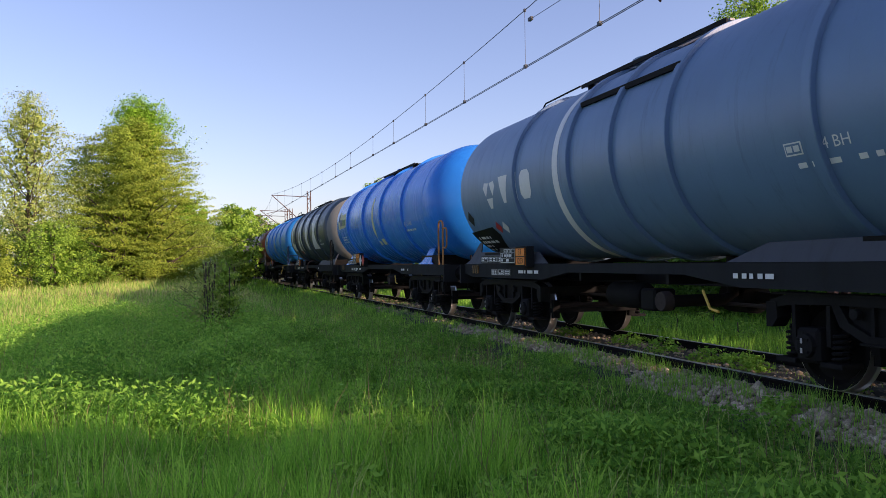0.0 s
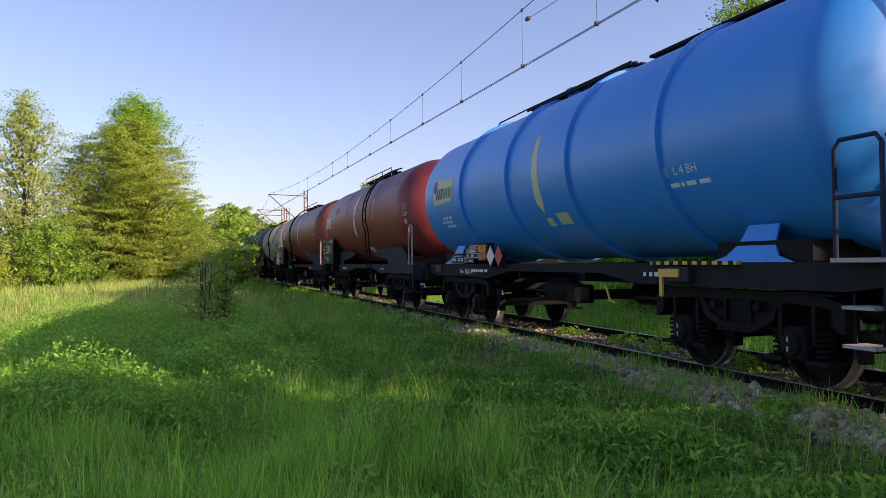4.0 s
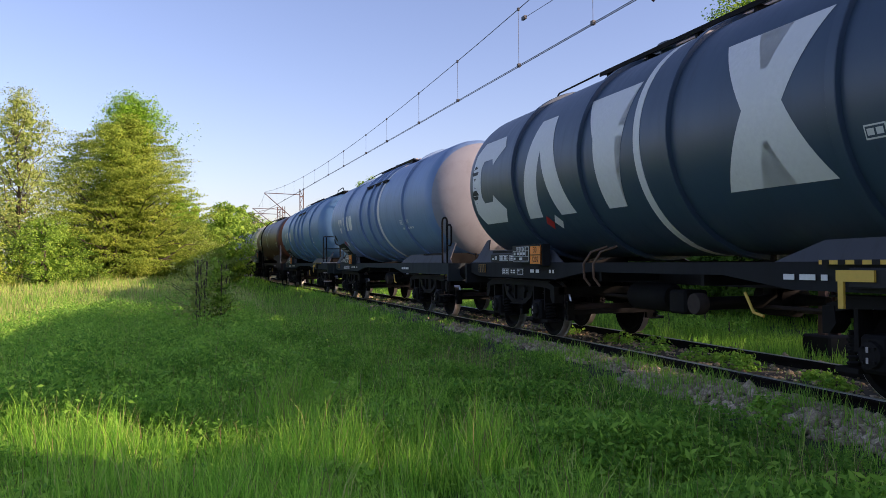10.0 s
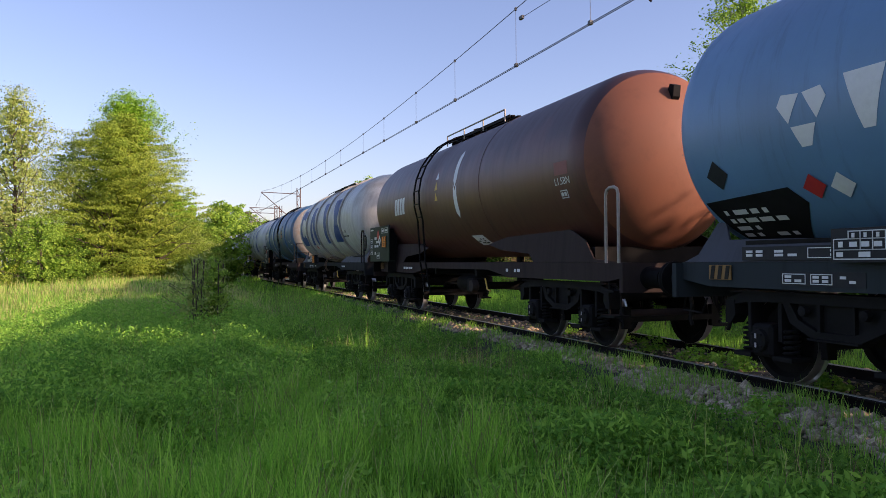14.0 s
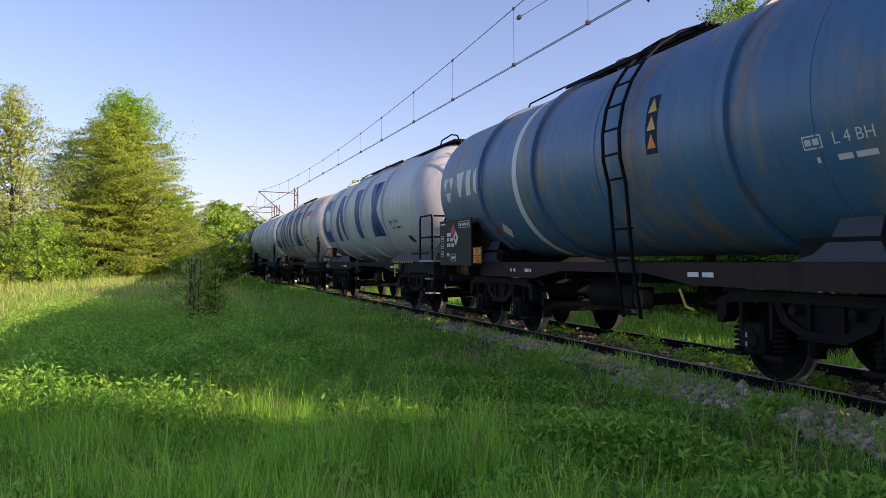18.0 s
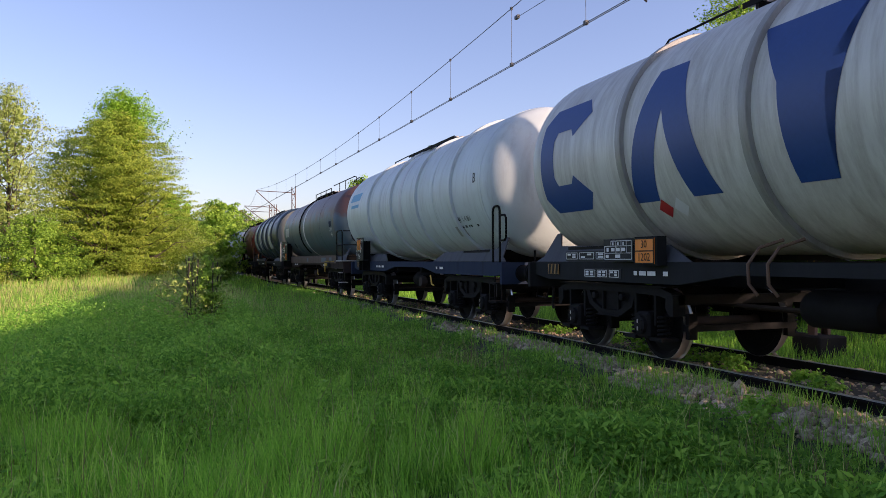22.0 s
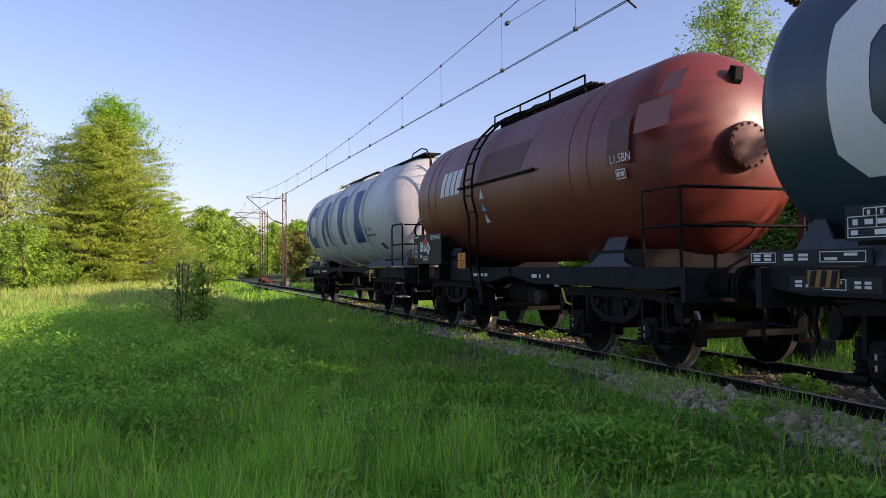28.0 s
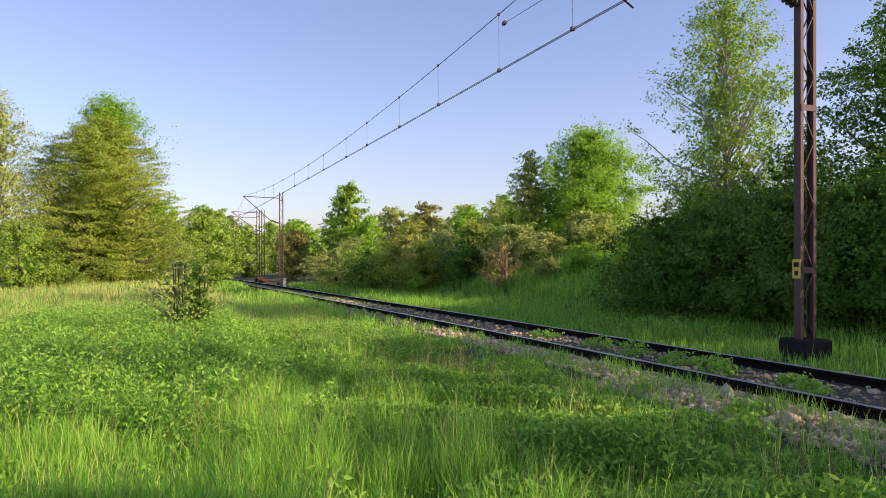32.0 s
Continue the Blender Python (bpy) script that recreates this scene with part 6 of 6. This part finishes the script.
    for i, (x, y, h, m) in enumerate(((-28, 9.3, 1.3, M_LEAFB), (-26, 10.6, 1.5, M_LEAF), (-24, 9.0, 1.2, M_LEAFB), (-25, 12.4, 1.8, M_LEAFG), (-22, 10.2, 1.6, M_LEAF), (-22.4, 12.6, 2.2, M_LEAFB), (-29.5, 8.4, 1.0, M_LEAFG), (-20.8, 7.2, 1.5, M_LEAF))):
        tree("bush", "low green bush on the grassy bank", x, y, h, BUSHY, 3200, 0.075, m, 130 + i, per=30, fluff=0.2, trunk=0.02, stems=4, category="bush", group="bushes on the bank", limbs=16)
    tree("bush", "bare twiggy bush on the bank", -31.4, 7.2, 2.3, BUSHY, 900, 0.07, M_LEAFO, 141, per=8, fluff=0.2, trunk=0.03, stems=9, category="bush", bark=M_STRAW, limbs=110)
    tree("broadleaf_tree", "round bright green tree on the bank", -36.2, 14.5, 7.2, [(0.0, 0.2), (0.2, 0.33), (0.45, 0.38), (0.7, 0.33), (0.88, 0.19), (1.0, 0.04)], 44000, 0.11, M_LEAFB, 150, per=70, fluff=0.48, trunk=0.16, hollow=0.6)
    tree("broadleaf_tree", "slim pale green tree on the bank", -37.7, 11.6, 6.0, SLIM, 7000, 0.12, M_LEAFG, 151, per=28, fluff=0.25)
    tree("birch_tree", "tall birch with hanging green leaves", -18.4, 8.7, 9.1, [(0.05, 0.1), (0.25, 0.18), (0.45, 0.20), (0.62, 0.18), (0.78, 0.155), (0.9, 0.11), (0.97, 0.05), (1.0, 0.015)], 36000, 0.075, M_LEAF, 160, bark=M_BIRCH, per=42, fluff=0.34, limbs=150, droop=0.35, core=0.04, ragged=1.6, hollow=0.3)
    tree("broadleaf_tree", "dark leafy tree behind the mast", -13.6, 10.4, 7.6, [(0.05, 0.22), (0.35, 0.33), (0.7, 0.27), (1.0, 0.06)], 36000, 0.08, M_LEAFD, 161, per=60, fluff=0.36, limbs=80, core=0.15)
    for i, (x, y, h) in enumerate(((-18.6, 6.6, 3.0), (-16.7, 6.8, 3.1), (-14.9, 7.4, 3.4), (-12.9, 7.6, 3.3), (-11.2, 7.6, 3.3), (-9.4, 8.2, 3.6), (-16.2, 9.4, 4.2), (-13, 10.2, 4.4), (-10, 10.5, 4.2), (-20.4, 9.2, 3.2))):
        tree("bush", "dark dense bush behind the catenary mast", x, y, h, BUSHY, 10000, 0.085, M_LEAFD, 170 + i, per=50, fluff=0.34, trunk=0.045, stems=4, category="bush", group="dark bushes", limbs=24)


def weed(name, label, x, y, h, w, n, size, seed, mat=None, dz=0.0):
    tree(name, label, x, y, h, [(0.05, w / h * 0.8), (0.5, w / h), (1.0, w / h * 0.4)], n, size, mat or M_WEED, seed, per=9, fluff=0.07, trunk=0.006, stems=1, category="weed", limbs=0, core=0, group="weeds by the rails")


def herb_patch(x, y):
    """High where herbs grow thickly and grass is sparse."""
    return np.sin(x * 1.7 + 2 * np.sin(y * 1.1)) * np.sin(y * 2.1 + np.sin(x * 1.3)) + 0.5 * np.sin(x * 4.3 - y * 3.1) + 0.6 * ramp(-4.9, -4.2, y) * ramp(-9.5, -8, x) + 0.8 * ramp(-7.0, -8.6, x) * ramp(-5.0, -5.8, y)


def herbs(name, x0, x1, y0, y1, n, size, height, material, label, seed):
    """A low layer of broad leaves in patches."""
    g = np.random.default_rng(seed)
    x, y = g.uniform(x0, x1, n), g.uniform(y0, y1, n)
    f = herb_patch(x, y)
    ok = f + g.normal(0, 0.35, n) > 0.15
    x, y, f = x[ok], y[ok], f[ok]
    z = ground_z(x, y) + g.uniform(0.03, 1, len(x)) ** 0.8 * height * (0.55 + 0.35 * f)
    co, idx = leaf_cloud(np.stack([x, y, z], -1), size, g, 0.3)
    return tagged(from_arrays(name, co, 4, idx, material), label, "herbs", kind="stuff")


def thin(x, y, g):
    """Fewer blades towards the ballast."""
    return (g.uniform(0, 1, len(x)) > 0.55 * ramp(-3.6, -2.2, y)) & (y < -1.55 - 0.3 * np.sin(x * 2.3) * np.sin(x * 0.9 + 1) - 0.3 * ramp(-8, -5, x))


def in_meadow(x, y, g):
    """The near meadow, thinner towards the ballast."""
    return thin(x, y, g) & (y > -7.4 + 0.24 * x) & (g.uniform(0, 1, len(x)) > 0.66 * ramp(0.1, 0.6, herb_patch(x, y))) & (g.uniform(0, 1, len(x)) > 0.5 * ramp(-8.5, -10.5, x))


def lineside_plants():
    herbs("herb_layer", -22, -3, -6.2, -2.5, 80000, 0.075, 0.36, M_WEED, "broad-leaved green herbs in the grass", 21)
    herbs("herb_layer", -14.5, -7.6, -8.8, -5.9, 44000, 0.06, 0.42, M_HERB, "dark green nettles in a hollow of the meadow", 23)
    herbs("herb_layer", -9.5, -2, -4.9, -2.2, 85000, 0.06, 0.3, M_HERB, "dark green herbs along the ballast", 24)
    herbs("herb_layer", -24, -7.5, -10.5, -5.2, 75000, 0.07, 0.6, M_WEED, "tall leafy herbs in the meadow", 25)
    herbs("herb_layer", -16.5, -8.6, -6.4, -2.0, 70000, 0.05, 0.36, M_HERB, "dark green herbs between the grass", 27)
    herbs("herb_layer", -20, -4, -12.5, -6.2, 45000, 0.075, 0.32, M_WEED, "broad-leaved green herbs in the grass", 22)
    herbs("herb_layer", -15.5, -6.5, -9.5, -4.2, 60000, 0.045, 0.34, M_HERB, "small dark herbs among the meadow grass", 28)
    blades("grass_near", -15, -3.4, -11, -1.2, 5200, 0.22, 0.0042, M_GRASS, "dense fresh green meadow grass", 1, keep=in_meadow, rise=True)
    blades("grass_tall", -15, -3.4, -11, -3.0, 1000, 0.4, 0.004, M_GRASST, "tall green grass blades in tufts", 2, clump=0.97, lean=0.36, keep=in_meadow, rise=True)
    blades("grass_pale", -26, -3.5, -12, -2.4, 75, 0.42, 0.003, M_GRASSY, "pale seeding grass stalks", 3, clump=0.7)
    blades("grass_middle", -32, -15, -16, -1.9, 420, 0.3, 0.009, M_GRASS, "meadow grass", 4)
    blades("grass_far", -72, -32, -34, -2.0, 46, 0.32, 0.024, M_GRASS, "distant meadow grass", 5)
    blades("grass_pale", -60, -22, -30, -4.5, 75, 0.42, 0.009, M_GRASSY, "pale seeding grass stalks", 13, clump=0.8)
    blades("grass_side", -15, 7, -30, -12.5, 70, 0.3, 0.012, M_GRASS, "meadow grass", 15)
    blades("grass_near", -3.4, 7, -12.5, -2.3, 250, 0.3, 0.011, M_GRASS, "meadow grass", 16)
    blades("grass_verge", -3, 12, 1.9, 9, 120, 0.3, 0.012, M_GRASS, "grass along the far side of the track", 18)
    blades("grass_verge", -65, -34, 1.9, 6.8, 150, 0.32, 0.014, M_GRASS, "bright grass along the far side of the track", 26)
    blades("grass_verge", -34, -3, 1.9, 6.8, 330, 0.3, 0.008, M_GRASS, "bright grass along the far side of the track", 6)
    blades("grass_bank", -50, -6, 6.8, 15, 90, 0.4, 0.013, M_GRASS, "grass on the bank", 7)
    blades("grass_bank", -36, -17, 6.8, 13, 260, 0.5, 0.011, M_GRASS, "tall bright grass on the bank", 17)
    blades("grass_between", -40, -4, -0.55, 0.55, 130, 0.1, 0.005, M_GRASS, "grass tufts between the rails", 8, clump=1.0)
    blades("grass_shoulder", -45, -9.5, -2.7, -0.95, 620, 0.15, 0.005, M_GRASS, "thin grass on the ballast shoulder", 9, clump=0.9)
    # Weed green on these blades: the strip's shade is put into their colour.
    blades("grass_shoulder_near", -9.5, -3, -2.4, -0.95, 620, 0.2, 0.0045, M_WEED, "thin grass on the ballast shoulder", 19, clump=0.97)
    blades("straw_stalks", -12.2, -8.6, -4.2, -2.2, 90, 0.5, 0.0028, M_STRAW, "dry brown stalks by the ballast", 10, clump=0.8, lean=0.25)
    blades("straw_patch", -8.9, -7.6, -6.8, -5.8, 170, 0.38, 0.004, M_STRAW, "patch of dry brown grass", 12, clump=0.3, lean=0.6)
    blades("straw_meadow", -34, -3, -14, -2.5, 60, 0.5, 0.003, M_STRAW, "scattered dry stalks", 11, clump=0.9)
    for i, (x, y, h, w) in enumerate(((-9.2, 0.1, 0.22, 0.3), (-8.8, 0.25, 0.2, 0.25), (-8.2, 0.0, 0.24, 0.2), (-7.1, 0.15, 0.18, 0.2), (-6.6, -0.1, 0.16, 0.18), (-10.4, 0.15, 0.26, 0.25), (-11.6, 0.2, 0.24, 0.3), (-13.5, 0.1, 0.2, 0.3), (-6.0, -1.5, 0.2, 0.2), (-5.6, -1.9, 0.22, 0.22), (-12.5, 3.2, 0.5, 0.5), (-13.5, 3.4, 0.6, 0.6), (-14.4, 3.1, 0.55, 0.6), (-16, 3.3, 0.5, 0.6))):
        weed("weed", "leafy green weed among the ballast", x, y, h, w, 500, 0.05, 300 + i)


def ballast():
    g = np.random.default_rng(5)
    base = bmesh.new()
    bmesh.ops.create_icosphere(base, subdivisions=1, radius=1.0)
    bv = np.array([v.co[:] for v in base.verts])
    bf = np.array([[v.index for v in f.verts] for f in base.faces])
    base.free()

    def stones(n, x0, x1, r0, r1, size):
        x, r = g.uniform(x0, x1, n), g.uniform(r0, r1, n)
        y = yc(x) + r
        z = ground_z(x, y) + g.uniform(-0.01, 0.03, n)
        s = size * g.lognormal(0, 0.35, n)
        v = bv[None] * (1 + g.normal(0, 0.24, (n, len(bv), 3))) * s[:, None, None] * np.array([1, 1, 0.75])
        a = g.uniform(0, 2 * np.pi, n)[:, None]
        vx, vy = v[..., 0] * np.cos(a) - v[..., 1] * np.sin(a), v[..., 0] * np.sin(a) + v[..., 1] * np.cos(a)
        return np.stack([vx + x[:, None], vy + y[:, None], v[..., 2] + z[:, None]], -1).reshape(-1, 3)
    co = np.concatenate([stones(1900, -16, -8.5, -1.5, -0.84, 0.031), stones(2700, -8.5, -3, -1.75, -0.84, 0.033), stones(1600, -14, -2, -0.7, 0.7, 0.026), stones(1500, -34, -14, -1.5, 1.5, 0.035), stones(1500, -14, -2, 0.85, 1.9, 0.032)])
    n = len(co) // len(bv)
    idx = (bf.ravel()[None] + len(bv) * np.arange(n)[:, None]).ravel()
    tagged(from_arrays("ballast_stones", co, 3, idx, M_STONE), "grey broken ballast stones along the rails", "ballast", kind="stuff")


# ---- catenary ----
def wire_y(x):
    return -0.25 - 0.0287 * (-11.58 - x)


def catenary_mast(x, y, height, tip, label, lean=0.0, group="catenary masts", arm=True, z_low=5.15, sign=False):
    z0 = float(ground_z(x, y))
    mast = thing("catenary_mast", label, "catenary mast", group, Matrix.Translation((x, y, z0)) @ Matrix.Rotation(radians(lean), 4, "X"))
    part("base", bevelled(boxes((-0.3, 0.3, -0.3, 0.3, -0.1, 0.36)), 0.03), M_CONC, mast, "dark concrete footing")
    for s in (-1, 1):
        o = s * 0.155
        part("chord", boxes((-0.075, 0.075, min(o, o + s * 0.012), max(o, o + s * 0.012), 0.3, height), (-0.075, -0.065, min(o - s * 0.05, o), max(o - s * 0.05, o), 0.3, height), (0.065, 0.075, min(o - s * 0.05, o), max(o - s * 0.05, o), 0.3, height)), M_MAST, mast)
    n = int(height / 0.55)
    for i in range(n):
        a, b = 0.4 + i * (height - 0.5) / n, 0.4 + (i + 1) * (height - 0.5) / n
        s = 1 if i % 2 else -1
        for x in (-0.06, 0.06):
            part("lacing", bar([(x, -0.13 * s, a), (x, 0.13 * s, b)], r=0.012, seg=5), M_MAST, mast)
        if i % 5 == 2:
            part("batten", boxes((0.077, 0.087, -0.16, 0.16, a - 0.04, a + 0.06)), M_MAST, mast)
    if sign:
        part("number_plate", boxes((-0.09, 0.08, -0.182, -0.172, 1.36, 1.68)), M_YELLOW, mast, "small yellow plate")
        part("plate_marks", boxes((-0.06, 0.05, -0.186, -0.182, 1.55, 1.63), (-0.04, 0.03, -0.186, -0.182, 1.41, 1.49)), M_BLACK, mast)
    if arm:
        ty, tz = tip[0] - y, tip[1] - z0
        part("top_strut", bar([(0, -0.16, tz - 0.1), (0, ty, tz)], r=0.03), M_MAST, mast, "", True)
        part("cantilever", bar([(0, -0.9, z_low + 0.28), (0, ty, tz)], r=0.034), M_MAST, mast, "", True)
        part("insulator", lathe(bmesh.new(), [(0, 0.03)] + [(0.06 + 0.09 * k + d, r) for k in range(7) for d, r in ((0, 0.04), (0.03, 0.085), (0.045, 0.085), (0.06, 0.04))] + [(0.75, 0.03)], 14), M_INSUL, mast, "brown ribbed insulator", True, Matrix.Translation((0, -0.16, z_low)) @ Matrix.Rotation(radians(-90), 4, "Z") @ Matrix.Rotation(-math.atan2(0.28, 0.74), 4, "Y"))
        part("steady_arm", bar([(0, -0.9 + 0.4 * (ty + 0.9), z_low + 0.28 + 0.4 * (tz - z_low - 0.28)), (0, ty - 0.4, 5.75), (0, ty, 5.5)], r=0.018, seg=6), M_MAST, mast, "", True)
    return mast


def wire_set(name, label, a, b, z_mid, z_contact, drop_at=()):
    """One span: messenger, two contact wires and droppers, as one hung thing."""
    a, b = Vector(a), Vector(b)
    root = thing(name, label, "catenary wire", "catenary wires", Matrix.Translation(a))
    d = b - a

    def sag(t):
        z = a.z + d.z * t - 4 * t * (1 - t) * ((a.z + b.z) / 2 - z_mid)
        return Vector((d.x * t, d.y * t, z - a.z))
    part("messenger", bar([sag(i / 24) for i in range(25)], r=0.009, seg=5), M_WIRE, root)
    for o in (-0.022, 0.022):
        part("contact_wire", bar([(0, o, z_contact - a.z), (d.x, d.y + o, z_contact - a.z)], r=0.008, seg=5), M_WIRE, root)
    for t in drop_at:
        p = sag(t)
        part("dropper", bar([p, (p.x, p.y, z_contact - a.z)], r=0.005, seg=4), M_WIRE, root)
        part("clamp", boxes((p.x - 0.04, p.x + 0.04, p.y - 0.03, p.y + 0.03, z_contact - a.z - 0.02, z_contact - a.z + 0.05), (p.x - 0.03, p.x + 0.03, p.y - 0.02, p.y + 0.02, p.z - 0.03, p.z + 0.03)), M_WIRE, root)


def overhead():
    catenary_mast(-10.0, 3.17, 9.2, (wire_y(-10.0), 6.7), "rusty lattice catenary mast on a concrete footing", z_low=5.95, sign=True, lean=-1.3)
    catenary_mast(-62.2, 1.3, 7.6, (wire_y(-61), 6.9), "rusty lattice catenary mast with a cantilever arm", z_low=5.1)
    catenary_mast(-82, 1.95, 7.6, (-1.25, 7.05), "distant rusty lattice catenary mast", z_low=5.3)
    catenary_mast(-83, 1.55, 7.6, (-1.6, 6.6), "distant rusty lattice catenary mast", z_low=5.0)
    catenary_mast(-115, 3.1, 7.5, (0.2, 6.6), "distant rusty lattice catenary mast", z_low=4.9)
    xs = (-11.58, -14.56, -18.18, -21.43, -25.0, -27.94, -31.93, -35.3, -38.9, -42.5, -46, -50, -54, -58)
    wire_set("overhead_line", "thin catenary wires with droppers over the track", (-10.0, wire_y(-10.0), 6.84), (-61, wire_y(-61), 6.88), 6.0, 5.37, [(-10 - x) / 51 for x in xs])
    wire_set("overhead_line", "thin catenary wires over the bend", (-61, wire_y(-61), 6.88), (-82, -1.25, 7.05), 6.4, 5.4, (0.2, 0.4, 0.6, 0.8))
    wire_set("overhead_line", "thin catenary wires over the bend", (-82, -1.25, 7.05), (-115, 0.2, 6.6), 6.2, 5.4, (0.2, 0.4, 0.6, 0.8))
    wire_set("overhead_line", "thin catenary wires with droppers over the track", (-10.0, wire_y(-10.0), 6.84), (42, -0.9, 6.95), 5.98, 5.37, [k / 14 for k in range(1, 14)])
    stitch = thing("stitch_wire", "thin stitch wire below the messenger near the mast", "catenary wire", "catenary wires", Matrix.Translation((-10.0, wire_y(-10.0), 6.3)))
    part("wire", bar([(-4.87, 0.14, 0.2), (-2.4, 0.07, 0.03), (0, 0, 0), (2.4, -0.03, 0.03), (4.87, -0.06, 0.2)], r=0.006, seg=5), M_WIRE, stitch)
    part("clamp", boxes((-4.95, -4.79, 0.11, 0.17, 0.17, 0.24)), M_WIRE, stitch)
    catenary_mast(42, 2.2, 9.2, (-0.9, 6.95), "rusty lattice catenary mast on a concrete footing")


def small_lineside():
    g = np.random.default_rng(77)
    post = thing("marker_post", "short grey concrete post beside the track", "post", "", Matrix.Translation((-57.5, 0.9, float(ground_z(-57.5, 0.9)))))
    part("shaft", bevelled(boxes((-0.13, 0.13, -0.13, 0.13, -0.1, 0.62)), 0.03), M_GREYC, post)
    part("cap", bevelled(boxes((-0.15, 0.15, -0.15, 0.15, 0.62, 0.7)), 0.03), M_GREYC, post)
    heap = thing("rusty_trough", "tilted rusty steel trough beside the masts", "trough", "", Matrix.Translation((-79, 1.6, float(ground_z(-79, 1.6)))) @ Matrix.Rotation(radians(62), 4, "Z") @ Matrix.Rotation(radians(24), 4, "Y"))
    part("bottom", boxes((-0.6, 0.6, -0.3, 0.3, 0.2, 0.24)), M_TROUGH, heap)
    for y in (-0.32, 0.30):
        part("side", boxes((-0.6, 0.6, y, y + 0.02, 0.2, 0.5)), M_TROUGH, heap)
    for x in (-0.45, 0.45):
        part("leg", boxes((x - 0.05, x + 0.05, -0.25, 0.25, -0.3, 0.2)), M_TROUGH, heap)


M_GREYC = plain("grey concrete", (0.32, 0.32, 0.31), 0.9)
M_TROUGH = plain("orange rust", (0.42, 0.17, 0.09), 0.8)
overhead()
small_lineside()
trees()
lineside_plants()
ballast()


# ---- movement ----
SPEED = [(0, 10.2), (2, 10.05), (8.5, 9.42), (12.5, 9.12), (19, 8.3), (23, 8.1), (29.5, 7.9), (32, 7.8)]


def run_to(t):
    ts = np.linspace(0, max(t, 1e-6), 200)
    v = np.interp(ts, [a for a, b in SPEED], [b for a, b in SPEED])
    return float(np.sum((v[1:] + v[:-1]) / 2) * (ts[1] - ts[0]))


def at_track(s):
    p = on_track(s)
    return pose(p.x, p.y, 0, 0, 0, -math.degrees(np.interp(s, S_AX, H_AX)))


def motions():
    for wagon, q in WAGONS:
        walk(wagon, [(t, at_track(q + run_to(t))) for t in range(0, 33)])
    times = np.arange(0, 32.001, 1 / 30)
    first = WHEELSETS[0]
    walk(first, [(float(t), pose(0, 0, 0, 0, math.degrees(run_to(t) / WHEEL_R), 0)) for t in times])
    for other in WHEELSETS[1:]:
        other.rotation_mode = "QUATERNION"
        keys = other.animation_data_create()
        keys.action = first.animation_data.action
        keys.action_slot = first.animation_data.action_slot


motions()
